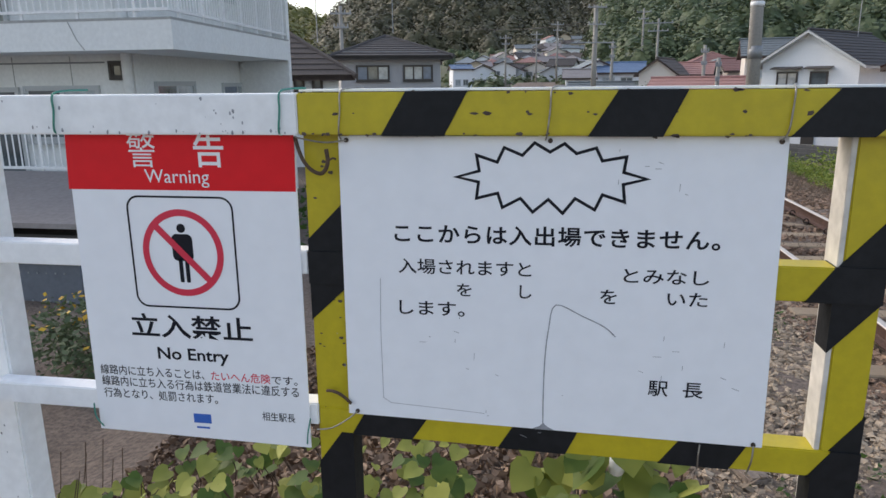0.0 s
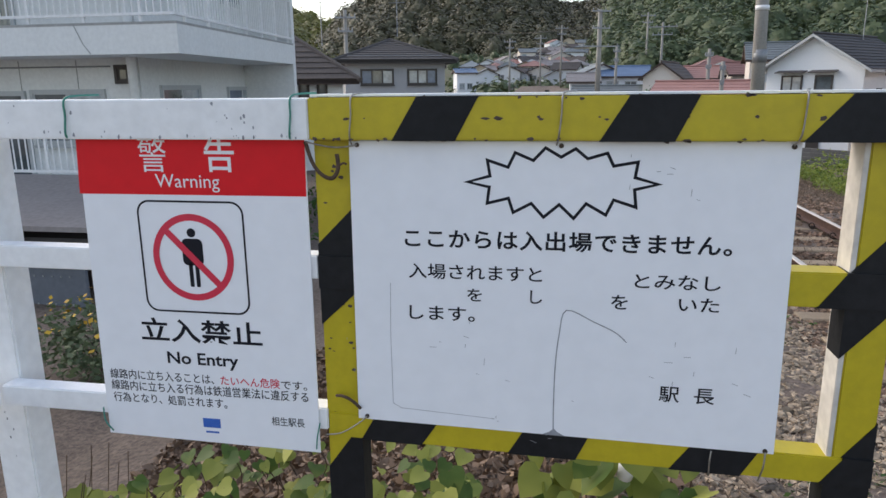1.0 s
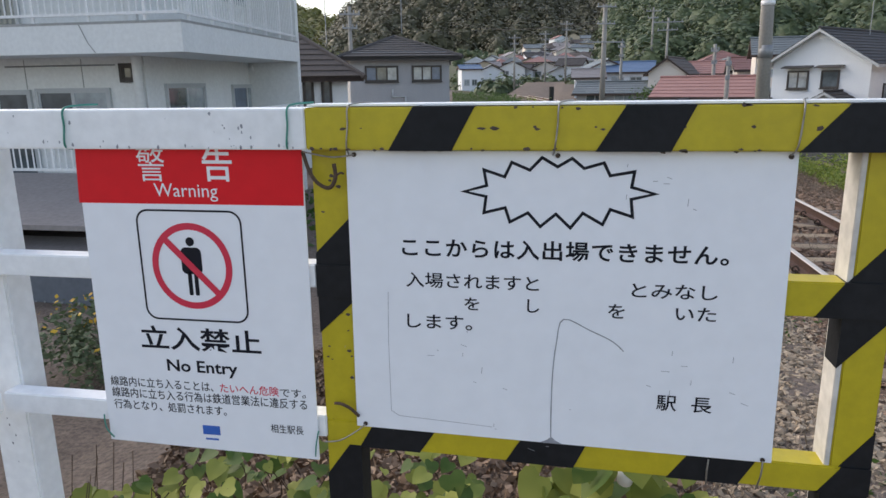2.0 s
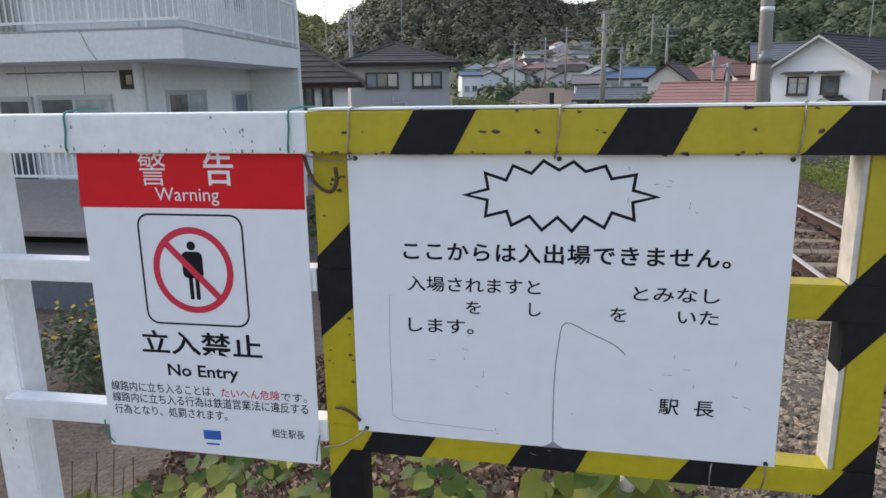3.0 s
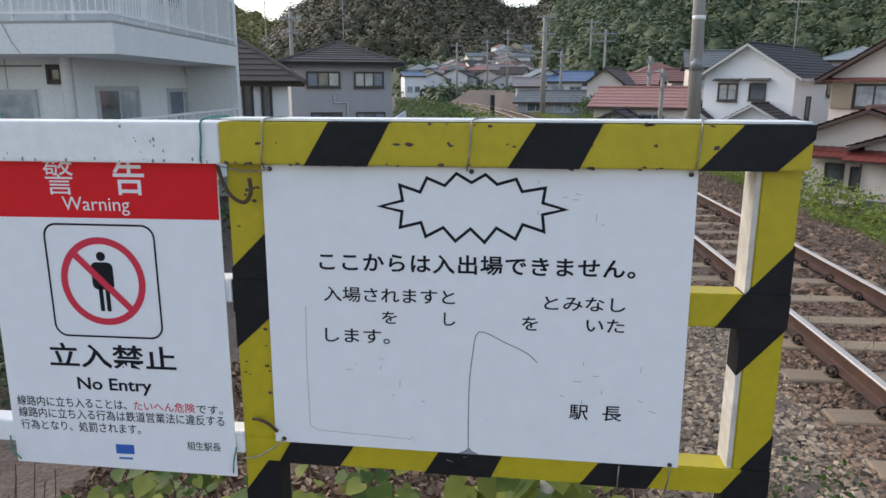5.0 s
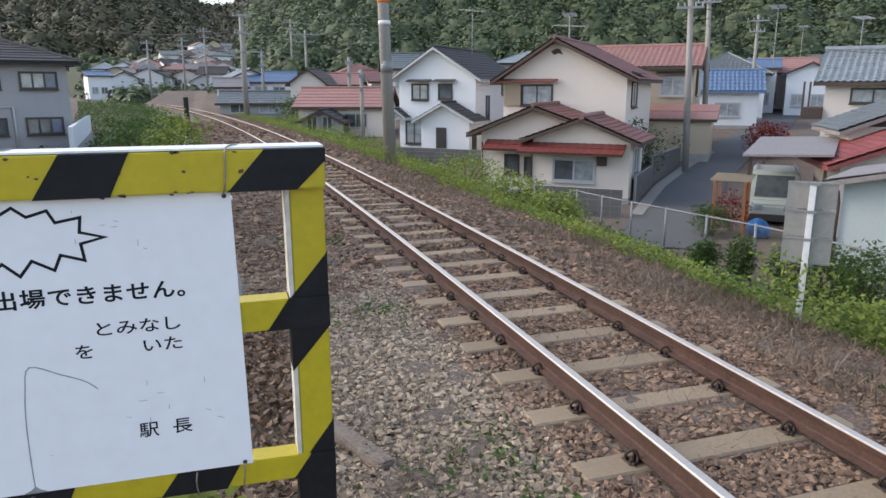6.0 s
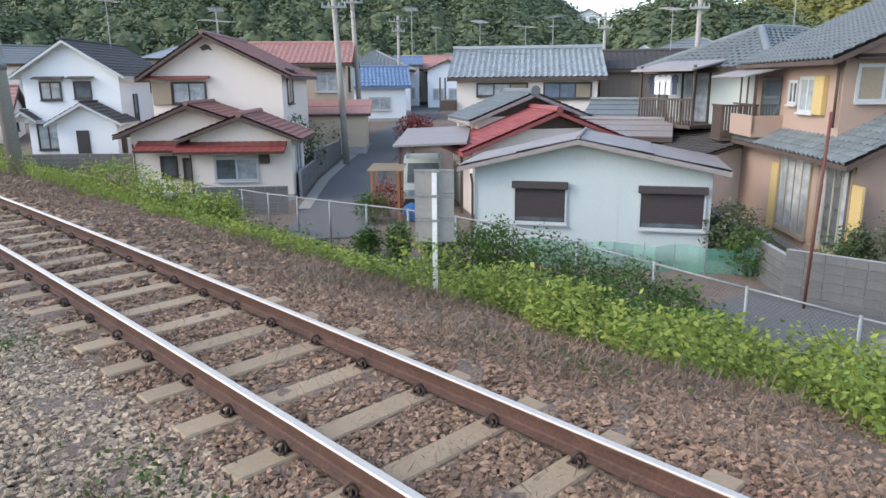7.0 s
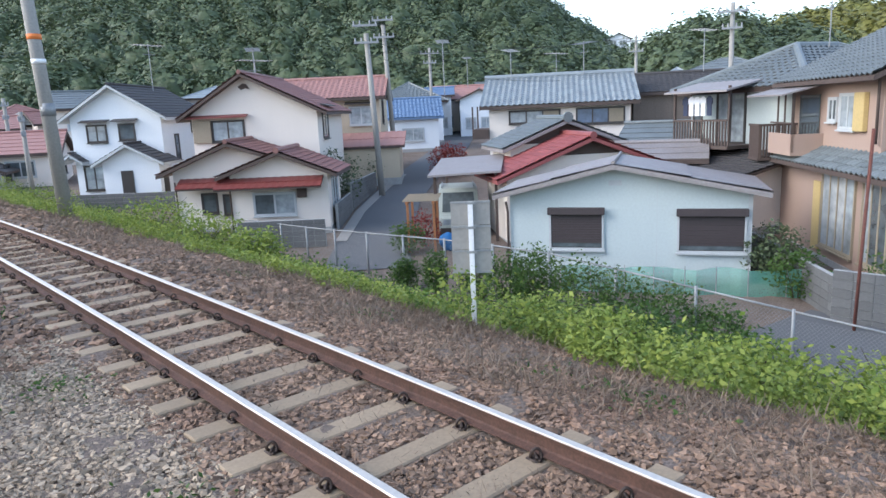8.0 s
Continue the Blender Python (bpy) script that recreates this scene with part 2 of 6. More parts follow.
# ---- building helpers ----
class Form:
    """Collects faces for one mesh."""

    def __init__(self):
        self.v, self.f = [], []

    def add(self, verts, faces, m=None):
        k = len(self.v)
        self.v += [tuple(m @ Vector(p)) if m else tuple(p) for p in verts]
        self.f += [tuple(i + k for i in q) for q in faces]
        return self

    def box(self, x0, y0, z0, x1, y1, z1, m=None):
        x0, x1, y0, y1, z0, z1 = min(x0, x1), max(x0, x1), min(y0, y1), max(y0, y1), min(z0, z1), max(z0, z1)
        p = [(x, y, z) for z in (z0, z1) for x, y in ((x0, y0), (x1, y0), (x1, y1), (x0, y1))]
        return self.add(p, [(3, 2, 1, 0), (4, 5, 6, 7), (0, 1, 5, 4), (1, 2, 6, 5), (2, 3, 7, 6), (3, 0, 4, 7)], m)

    def prism(self, outline, vec, m=None):
        """A flat outline pushed along vec."""
        n, vec = len(outline), Vector(vec)
        a = [Vector(p) for p in outline]
        return self.add([*a, *[p + vec for p in a]], [tuple(range(n))[::-1], tuple(range(n, 2 * n)), *[(i, (i + 1) % n, n + (i + 1) % n, n + i) for i in range(n)]], m)

    def slab(self, quad, thick):
        """A sloping slab: the outline, counter-clockwise from above, goes down by thick."""
        return self.prism([Vector(p) for p in quad][::-1], (0, 0, -thick))

    def tube(self, points, r, sides=8, r2=None, closed=True):
        pts = [Vector(p) for p in points]
        k, n = len(self.v), len(pts)
        for i, p in enumerate(pts):
            d = (pts[min(i + 1, n - 1)] - pts[max(i - 1, 0)]).normalized()
            a = d.orthogonal().normalized() if i == 0 else (a - d * a.dot(d)).normalized()
            b = d.cross(a)
            rad = r + ((r2 if r2 is not None else r) - r) * i / max(1, n - 1)
            self.v += [tuple(p + (a * math.cos(t) + b * math.sin(t)) * rad) for t in (2 * math.pi * j / sides for j in range(sides))]
        for i in range(n - 1):
            for j in range(sides):
                a0, a1 = k + i * sides + j, k + i * sides + (j + 1) % sides
                self.f.append((a0, a1, a1 + sides, a0 + sides))
        if closed:
            self.f += [tuple(range(k, k + sides))[::-1], tuple(range(k + (n - 1) * sides, k + n * sides))]
        return self

    def mesh(self, name, material, smooth=False):
        me = bpy.data.meshes.new(name)
        me.from_pydata(self.v, [], self.f)
        me.materials.append(material)
        if smooth:
            me.polygons.foreach_set("use_smooth", [True] * len(me.polygons))
        me.update()
        return me


def part(name, form, material, parent=None, label="", smooth=False, bevel=0.0):
    """One mesh object, under a thing or a part when one is given."""
    me = form.mesh(name, material, smooth) if isinstance(form, Form) else form
    if bevel:
        bm = bmesh.new()
        bm.from_mesh(me)
        bmesh.ops.bevel(bm, geom=list(bm.edges), offset=bevel, segments=2, affect="EDGES", clamp_overlap=True)
        bm.to_mesh(me)
        bm.free()
    ob = new(name, me)
    if parent:
        ob.parent = parent
    if label:
        ob["label"] = label
    return ob


def thing(name, label, category, m=None, group="", kind=""):
    ob = tagged(new(name), label, category, group, kind)
    ob.empty_display_size = 0.2
    if m:
        ob.matrix_world = m
    return ob


def quads(name, centre, along, across, material, fold=0.0):
    """One mesh of many small leaves: numpy arrays of centres and half axes."""
    n = len(centre)
    up = np.cross(along, across)
    up /= np.linalg.norm(up, axis=1, keepdims=True) + 1e-9
    lift = up * fold * np.linalg.norm(across, axis=1, keepdims=True)
    v = np.stack([centre - along, centre + across + lift, centre + along, centre - across + lift], axis=1).reshape(-1, 3)
    me = bpy.data.meshes.new(name)
    me.vertices.add(4 * n)
    me.vertices.foreach_set("co", v.astype(np.float32).ravel())
    me.loops.add(4 * n)
    me.loops.foreach_set("vertex_index", np.arange(4 * n, dtype=np.int32))
    me.polygons.add(n)
    me.polygons.foreach_set("loop_start", np.arange(0, 4 * n, 4, dtype=np.int32))
    me.materials.append(material)
    me.update(calc_edges=True)
    return me


rng = np.random.default_rng(7)


def random_axes(n, size, flat=0.5, slim=0.55, spread=0.35):
    """Half axes of n leaves. flat: how far they lie level."""
    a = rng.normal(size=(n, 3))
    a[:, 2] *= 1 - flat
    a /= np.linalg.norm(a, axis=1, keepdims=True)
    r = rng.normal(size=(n, 3))
    r[:, 2] *= 1 - flat
    b = np.cross(np.cross(a, r), a)
    b /= np.linalg.norm(b, axis=1, keepdims=True) + 1e-9
    s = size * (1 + spread * rng.normal(size=(n, 1))).clip(0.4, 2)
    return a * s * 0.5, b * s * 0.5 * slim


def bez(points, n=10):
    """A smooth line through the points."""
    p = [Vector(q) for q in points]
    out = []
    for i in range(len(p) - 1):
        a, b, c, d = p[max(i - 1, 0)], p[i], p[i + 1], p[min(i + 2, len(p) - 1)]
        for k in range(n):
            t = k / n
            out.append(0.5 * (2 * b + (c - a) * t + (2 * a - 5 * b + 4 * c - d) * t * t + (3 * b - a - 3 * c + d) * t ** 3))
    return out + [p[-1]]


def bend(y):
    """How far the track has curved away by y."""
    return -0.0012 * np.sign(y) * np.asarray(y) ** 2 if np.ndim(y) else (-0.0012 * y * y if y > 0 else 0.0)


# ---- ground ----
def ground_height(x, y):
    x, y = np.asarray(x, float), np.asarray(y, float)
    u = x - np.where(y > 0, -0.0012 * np.minimum(y, 120) ** 2, 0) + np.where(y > 120, 0.28 * (y - 120), 0)
    d = np.hypot(x + 2, y + 1)
    low = -2.7 + 0.055 * np.clip(d - 22, 0, 78)
    toe = 3.6 + 5.2 * np.clip(1 - (y - 25) / 60, 0.25, 1)
    right = np.interp(u, [1.9, 3.4], [-0.05, -0.32])
    w = np.clip((u - 3.4) / (toe - 3.4), 0, 1)
    right = np.where(u > 3.4, -0.32 + (low + 0.32) * w, right)
    w2 = np.clip((-2.6 - u) / 3.6, 0, 1)
    lowl = np.interp(d, [0, 14, 40, 90], [-0.9, -0.75, -0.9, 0.6])
    left = np.where(u < -2.6, -0.06 + (lowl + 0.06) * w2, -0.06)
    bank = 0.42 * np.exp(-((x + 3.9) / 1.1) ** 2 - ((y - 1.3) / 0.9) ** 2)
    return np.where(u > 0, right, left) + bank


xs = np.unique(np.concatenate([np.linspace(-1200, -60, 30), np.linspace(-60, -8, 40), np.linspace(-8, 14, 111), np.linspace(14, 60, 47), np.linspace(60, 1200, 40)]))
ys = np.unique(np.concatenate([np.linspace(-800, -10, 20), np.linspace(-10, 14, 97), np.linspace(14, 60, 70), np.linspace(60, 1500, 60)]))
gx, gy = np.meshgrid(xs, ys)
gz = ground_height(gx, gy)
gz += 0.012 * rng.normal(size=gz.shape) * (np.hypot(gx, gy) < 40)
form = Form()
form.v = [tuple(p) for p in np.stack([gx.ravel(), gy.ravel(), gz.ravel()], axis=1).tolist()]
nx = len(xs)
form.f = [(j * nx + i, j * nx + i + 1, (j + 1) * nx + i + 1, (j + 1) * nx + i) for j in range(len(ys) - 1) for i in range(nx - 1)]
tagged(part("ground", form, M["soil"], smooth=True), "brown gravelly soil of a railway embankment and valley floor", "ground", kind="structure")


def gz_at(x, y):
    return float(ground_height(x, y))


def strip(name, line, width, lift, material, label, category):
    """A paved strip along a line of (x, y), laid just over the ground."""
    f = Form()
    pts = [Vector((*p, 0)) for p in line]
    dense = []
    for a, b in zip(pts, pts[1:]):
        k = max(2, int((b - a).length / 1.0))
        dense += [a.lerp(b, i / k) for i in range(k)]
    dense.append(pts[-1])
    rows = []
    for i, p in enumerate(dense):
        d = (dense[min(i + 1, len(dense) - 1)] - dense[max(i - 1, 0)]).normalized()
        s = Vector((d.y, -d.x, 0))
        rows.append([p - s * width / 2, p + s * width / 2])
    for i, (a, b) in enumerate(rows):
        z = max(gz_at(a.x, a.y), gz_at(b.x, b.y)) + lift
        f.v += [(a.x, a.y, z), (b.x, b.y, z), (a.x, a.y, z - 0.4), (b.x, b.y, z - 0.4)]
    for i in range(len(rows) - 1):
        k = 4 * i
        f.f += [(k, k + 1, k + 5, k + 4), (k + 2, k, k + 4, k + 6), (k + 1, k + 3, k + 7, k + 5)]
    return tagged(part(name, f, material), label, category, kind="structure")


strip("road", [(10.4, 16.6), (11.3, 17.8), (14.1, 21.1), (18.0, 25.4), (22.0, 29.1), (26.2, 32.7), (36, 41), (50, 54), (78, 84)], 2.8, 0.03, M["asphalt"], "grey asphalt village lane between house walls", "road")
strip("parking_lot", [(11.6, -6.0), (12.1, 1.0), (12.6, 5.0)], 3.6, 0.035, M["asphalt"], "grey asphalt lot below the embankment", "pavement")


# ---- railway ----
SPACING = 0.668


def track_x(y):
    return float(bend(float(y)))


def rail(x0, name):
    prof_foot = [(-0.0635, -0.153), (0.0635, -0.153), (0.0635, -0.142), (0.02, -0.128), (0.008, -0.118), (0.008, -0.05), (0.03, -0.038), (0.0325, -0.012), (-0.0325, -0.012), (-0.03, -0.038), (-0.008, -0.05), (-0.008, -0.118), (-0.02, -0.128), (-0.0635, -0.142)]
    head = [(-0.0325, -0.0118), (0.0325, -0.0118), (0.0325, -0.006), (0.024, 0.0), (-0.024, 0.0), (-0.0325, -0.006)]
    yl = np.concatenate([np.arange(-12, 30, 2.0), np.arange(30, 130, 4.0)])
    ob = thing(name, "rusty steel running rail with a bright worn top on sleepers", "rail", group="rails of the track")
    for nm, prof, mt in (("web_and_foot", prof_foot, M["rust"]), ("running_surface", head, M["railtop"])):
        f = Form()
        n = len(prof)
        for y in yl:
            f.v += [(x0 + track_x(y) + a, float(y), 0.13 + b * 0.92) for a, b in prof]
        for i in range(len(yl) - 1):
            for j in range(n):
                f.f.append((i * n + j, i * n + (j + 1) % n, (i + 1) * n + (j + 1) % n, (i + 1) * n + j))
        part(nm, f, mt, ob)
    return ob


rail(0.085, "running_rail")
rail(1.208, "running_rail")


# ---- station fence and its signs ----
def low_rail(x):
    return 1.4725 - 0.0205 * (x + 2.82)


barrier = thing("station_barrier", "black and yellow striped timber barrier joined to a white fence", "barrier")
BACK = 0.062


def bar(name, x0, z0, x1, z1, y0, y1, material, parent, label="", bevel=0.002):
    return part(name, Form().box(x0, y0, z0, x1, y1, z1), material, parent, label, bevel=bevel)


def stripe(points, y0, y1, parent):
    part("stripe", Form().prism([(x, y0, z) for x, z in points], (0, y1 - y0, 0)), M["black"], parent, "black painted stripe")


top = bar("top_rail", -2.826, 1.919, -1.998, 1.980, -0.012, BACK, M["yellow"], barrier)
for a, b, c, d in ((-2.663, -2.701, -2.574, -2.608), (-2.368, -2.407, -2.277, -2.307)):
    stripe([(b, 1.918), (d, 1.918), (c, 1.9808), (a, 1.9808)], -0.0132, BACK - 0.003, top)
stripe([(-2.145, 1.918), (-2.042, 1.918), (-1.9968, 1.962), (-1.9968, 1.9808), (-2.089, 1.9808)], -0.0132, BACK - 0.003, top)
bar("cap", -2.826, 1.9815, -1.998, 1.9845, 0.0, BACK, M["white"], top, "white painted upper face", 0)
right_post = bar("right_post", -2.052, -0.1, -1.998, 1.9185, 0.012, BACK, M["yellow"], barrier)
part("inner_edge", Form().box(-2.060, 0.0125, -0.1, -2.0525, BACK, 1.918), M["bare"], right_post, "weathered white inner edge", bevel=0.001)
stripe([(-2.0605, 1.735), (-2.0605, 1.610), (-1.9968, 1.684), (-1.9968, 1.81)], 0.0108, BACK - 0.004, right_post)
stripe([(-2.0605, 1.43), (-2.0605, 1.18), (-1.9968, 1.24), (-1.9968, 1.514)], 0.0108, BACK - 0.004, right_post)
left_post = bar("left_post", -2.828, -0.1, -2.770, 1.9185, 0.012, BACK, M["yellow"], barrier)
stripe([(-2.829, 1.624), (-2.769, 1.680), (-2.769, 1.816), (-2.829, 1.756)], 0.0108, BACK - 0.004, left_post)
stripe([(-2.829, 1.372), (-2.829, 1.16), (-2.769, 1.22), (-2.769, 1.456)], 0.0108, BACK - 0.004, left_post)
mid = bar("middle_rail", -2.829, 1.686, -1.998, 1.737, 0.0085, 0.052, M["yellow"], barrier)
stripe([(-2.098, 1.6855), (-1.9965, 1.6855), (-1.9965, 1.7375), (-2.062, 1.7375)], 0.0072, 0.05, mid)
stripe([(-2.8295, 1.6855), (-2.75, 1.6855), (-2.72, 1.7375), (-2.8295, 1.7375)], 0.0072, 0.05, mid)
f = Form().prism([(-2.825, 0.0085, low_rail(-2.825) - 0.043), (-1.998, 0.0085, low_rail(-1.998) - 0.043), (-1.998, 0.0085, low_rail(-1.998)), (-2.825, 0.0085, low_rail(-2.825))], (0, 0.044, 0))
lower = part("lower_rail", f, M["yellow"], barrier, bevel=0.002)
for a, b, c, d in ((-2.745, -2.770, -2.640, -2.669), (-2.503, -2.529, -2.403, -2.423), (-2.251, -2.282, -2.154, -2.179), (-2.037, -2.068, -1.9965, -1.9965)):
    stripe([(b, low_rail(b) - 0.0435), (d, low_rail(d) - 0.0435), (c, low_rail(c) + 0.0006), (a, low_rail(a) + 0.0006)], 0.0072, 0.05, lower)

white_fence = thing("platform_fence", "white painted timber post and rail fence with chipped paint", "fence")
bar("top_rail", -4.6, 1.919, -2.8265, 1.979, -0.012, BACK, M["white"], white_fence)
bar("middle_rail", -4.6, 1.700, -2.8295, 1.738, 0.0085, 0.045, M["white"], white_fence)
bar("lower_rail", -3.44, 1.440, -2.8265, 1.478, 0.0085, 0.045, M["white"], white_fence)
part("post", Form().box(-3.51, 0.0475, -0.1, -3.434, 0.11, 1.9185), M["white"], white_fence, bevel=0.004)
part("return_rail", Form().prism([(-3.48, 0.008, 1.440), (-3.441, 0.008, 1.440), (-3.441, 0.008, 1.478), (-3.48, 0.008, 1.478)], (-0.12, -0.34, 0.01)), M["white"], white_fence, bevel=0.002)
chips = Form()
for k in range(62):
    x, z = (random.choice((random.gauss(-2.93, 0.035), random.uniform(-3.4, -2.84))), random.choice((random.uniform(1.925, 1.975), random.uniform(1.920, 1.926)))) if k < 40 else (random.uniform(-3.5, -3.44), random.uniform(1.2, 1.9))
    y = -0.0124 if k < 40 else 0.0470
    a, n = random.uniform(0, 6.3), 6
    r = random.uniform(0.0004, 0.0021)
    chips.add([(x + r * math.cos(a + i * 1.047) * random.uniform(0.6, 1.4), y, z + 1.8 * r * math.sin(a + i * 1.047) * random.uniform(0.5, 1.4)) for i in range(n)], [tuple(range(n))[::-1]])
part("flaked_paint", chips, M["scratch"], white_fence, "small dark spots of flaked paint")["kind"] = "stuff"
chips = Form()
for k in range(84):
    x, z, y = (random.uniform(-2.82, -2.06), random.choice((1.9785, 1.9205, 1.9205, 1.95)) + random.uniform(-0.002, 0.002), -0.0124) if k < 60 else (random.uniform(-2.82, -2.775), random.uniform(1.4, 1.9), 0.0116)
    r, n = random.uniform(0.0005, 0.0032), 6
    chips.add([(x + 1.8 * r * math.cos(i * 1.047) * random.uniform(0.5, 1.4), y, z + r * math.sin(i * 1.047) * random.uniform(0.5, 1.4)) for i in range(n)], [tuple(range(n))[::-1]])
part("flaked_paint", chips, M["brownwood"], barrier, "small dark spots of flaked paint")["kind"] = "stuff"


def lettering(name, body, x0, x1, z0, z1, y, material, parent, bold=0.0, gap=1.0):
    """Words filling the box x0..x1, z0..z1 on a board that faces -y."""
    cu = bpy.data.curves.new(name, "FONT")
    cu.body, cu.offset, cu.space_character = body, bold, gap
    cu.resolution_u = 3
    ob = bpy.data.objects.new(name, cu)
    scene.collection.objects.link(ob)
    me = bpy.data.meshes.new_from_object(ob.evaluated_get(bpy.context.evaluated_depsgraph_get()))
    bpy.data.objects.remove(ob)
    co = np.array([v.co[:] for v in me.vertices])
    lo, hi = co.min(axis=0), co.max(axis=0)
    for v, c in zip(me.vertices, co):
        v.co = (x0 + (c[0] - lo[0]) / (hi[0] - lo[0]) * (x1 - x0), y, z0 + (c[1] - lo[1]) / (hi[1] - lo[1]) * (z1 - z0))
    me.materials.clear()
    me.materials.append(material)
    me.update()
    return part(name, me, material, parent)


def band(name, pts, w, y, material, parent, closed=False, label=""):
    """A flat line of width w through points (x, z)."""
    f = Form()
    p = [Vector((x, 0, z)) for x, z in pts]
    n = len(p)
    L, R = [], []
    for i in range(n):
        a = p[(i - 1) % n] if closed or i else p[i]
        b = p[(i + 1) % n] if closed or i < n - 1 else p[i]
        d1, d2 = (p[i] - a), (b - p[i])
        d1 = d1.normalized() if d1.length else d2.normalized()
        d2 = d2.normalized() if d2.length else d1
        n1, n2 = Vector((-d1.z, 0, d1.x)), Vector((-d2.z, 0, d2.x))
        m = (n1 + n2)
        m = m.normalized() if m.length > 1e-6 else n1
        k = w / 2 / max(0.35, m.dot(n1))
        L.append(p[i] + m * k)
        R.append(p[i] - m * k)
    f.v = [(q.x, y, q.z) for q in L + R]
    f.f = [(i, (i + 1) % n, n + (i + 1) % n, n + i) for i in range(n if closed else n - 1)]
    return part(name, f, material, parent, label)


notice = thing("station_notice_board", "white cracked board with black Japanese lettering, wired to the barrier", "sign")
f = Form().prism([(-2.772, 0.003, 1.468), (-2.135, 0.003, 1.458), (-2.141, 0.003, 1.9175), (-2.770, 0.003, 1.9165)], (0, 0.003, 0))
plate = part("plate", f, M["board"], notice, bevel=0.0006)
YS = 0.0026
outer = ((-2.592, 1.858), (-2.559, 1.867), (-2.563, 1.890), (-2.533, 1.880), (-2.523, 1.901), (-2.497, 1.890), (-2.480, 1.908), (-2.458, 1.895), (-2.438, 1.907), (-2.421, 1.893), (-2.394, 1.901), (-2.385, 1.883), (-2.352, 1.889), (-2.355, 1.867), (-2.323, 1.858),
         (-2.355, 1.850), (-2.352, 1.825), (-2.383, 1.835), (-2.393, 1.813), (-2.421, 1.829), (-2.438, 1.807), (-2.459, 1.827), (-2.481, 1.808), (-2.499, 1.828), (-2.525, 1.814), (-2.532, 1.835), (-2.563, 1.827), (-2.560, 1.851))
band("starburst_outline", outer, 0.0044, YS, M["ink"], notice, True)
lettering("lettering", "ここからは入出場できません。", -2.688, -2.218, 1.757, 1.787, YS, M["ink"], notice, 0.02, 1.08)
for body, x0, x1, z0, z1 in (("入場されますと", -2.683, -2.481, 1.709, 1.733), ("とみなし", -2.348, -2.229, 1.706, 1.728), ("を", -2.593, -2.570, 1.676, 1.696), ("し", -2.498, -2.480, 1.676, 1.697), ("を", -2.380, -2.356, 1.673, 1.695), ("いた", -2.285, -2.229, 1.674, 1.695), ("します。", -2.683, -2.581, 1.643, 1.666)):
    lettering("lettering", body, x0, x1, z0, z1, YS, M["ink"], notice, 0.010)
lettering("lettering", "駅", -2.304, -2.275, 1.531, 1.556, YS, M["ink"], notice, 0.010)
lettering("lettering", "長", -2.254, -2.225, 1.531, 1.556, YS, M["ink"], notice, 0.010)
crack_line = bez([(-2.355, 0, 1.622), (-2.372, 0, 1.637), (-2.404, 0, 1.652), (-2.444, 0, 1.668), (-2.4535, 0, 1.63), (-2.458, 0, 1.58), (-2.459, 0, 1.52), (-2.4585, 0, 1.474)], 4)
band("crack", [(p.x, p.z) for p in crack_line], 0.0017, YS, M["scratch"], notice, label="thin dark crack in the board")
f = Form().add([(-2.476, YS, 1.4635), (-2.44, YS, 1.4629), (-2.452, YS, 1.469), (-2.458, YS, 1.475), (-2.464, YS, 1.469)], [(0, 1, 2, 3, 4)])
part("broken_edge", f, M["scratch"], notice, "broken lower edge")
for k in range(34):
    x, z = random.choice(((-2.72, 1.6), (-2.25, 1.6), (-2.6, 1.61), (-2.3, 1.88), (-2.5, 1.5))) 
    x, z, a, ln = x + random.uniform(-0.07, 0.07), z + random.uniform(-0.06, 0.03), random.choice((0, -0.35, 1.5)), random.uniform(0.002, 0.014)
    band("scratch", [(x, z), (x + ln * math.cos(a), z + ln * math.sin(a))], 0.0007, YS, M["scratch"], notice)
band("scratch", [(-2.712, 1.70), (-2.714, 1.62), (-2.713, 1.50), (-2.70, 1.492), (-2.62, 1.488), (-2.55, 1.484)], 0.0007, YS, M["scratch"], notice)
for x, z in ((-2.757, 1.911), (-2.458, 1.911), (-2.151, 1.911), (-2.757, 1.474), (-2.148, 1.463)):
    part("eyelet", Form().tube([(x, 0.0025, z), (x, 0.0005, z)], 0.0035, 10), M["clip"], notice)

warn = thing("warning_sign", "white trackside warning sign with a red band and prohibition symbol", "sign")
f = Form().prism([(-3.229, 0.004, 1.405), (-2.841, 0.004, 1.399), (-2.839, 0.004, 1.93), (-3.222, 0.004, 1.93)], (0, 0.0025, 0))
part("plate", f, M["board"], warn, bevel=0.0005)
YW = 0.0036
part("red_band", Form().add([(-3.2275, YW, 1.8305), (-2.841, YW, 1.832), (-2.839, YW, 1.93), (-3.222, YW, 1.93)], [(0, 1, 2, 3)]), M["red"], warn)
lettering("lettering", "警", -3.116, -3.068, 1.867, 1.922, YW - 0.0003, M["whiteink"], warn, 0.0)
lettering("lettering", "告", -3.004, -2.954, 1.868, 1.922, YW - 0.0003, M["whiteink"], warn, 0.012)
lettering("lettering", "Warning", -3.091, -2.982, 1.836, 1.864, YW - 0.0003, M["whiteink"], warn)
lettering("lettering", "立入禁止", -3.146, -2.930, 1.582, 1.624, YW, M["ink"], warn, 0.018)
lettering("lettering", "No Entry", -3.103, -2.975, 1.537, 1.565, YW, M["ink"], warn, 0.02)
lettering("lettering", "線路内に立ち入ることは、", -3.214, -3.022, 1.510, 1.528, YW, M["ink"], warn, 0.006)
lettering("lettering", "たいへん危険", -3.010, -2.905, 1.510, 1.527, YW, M["redink"], warn, 0.008)
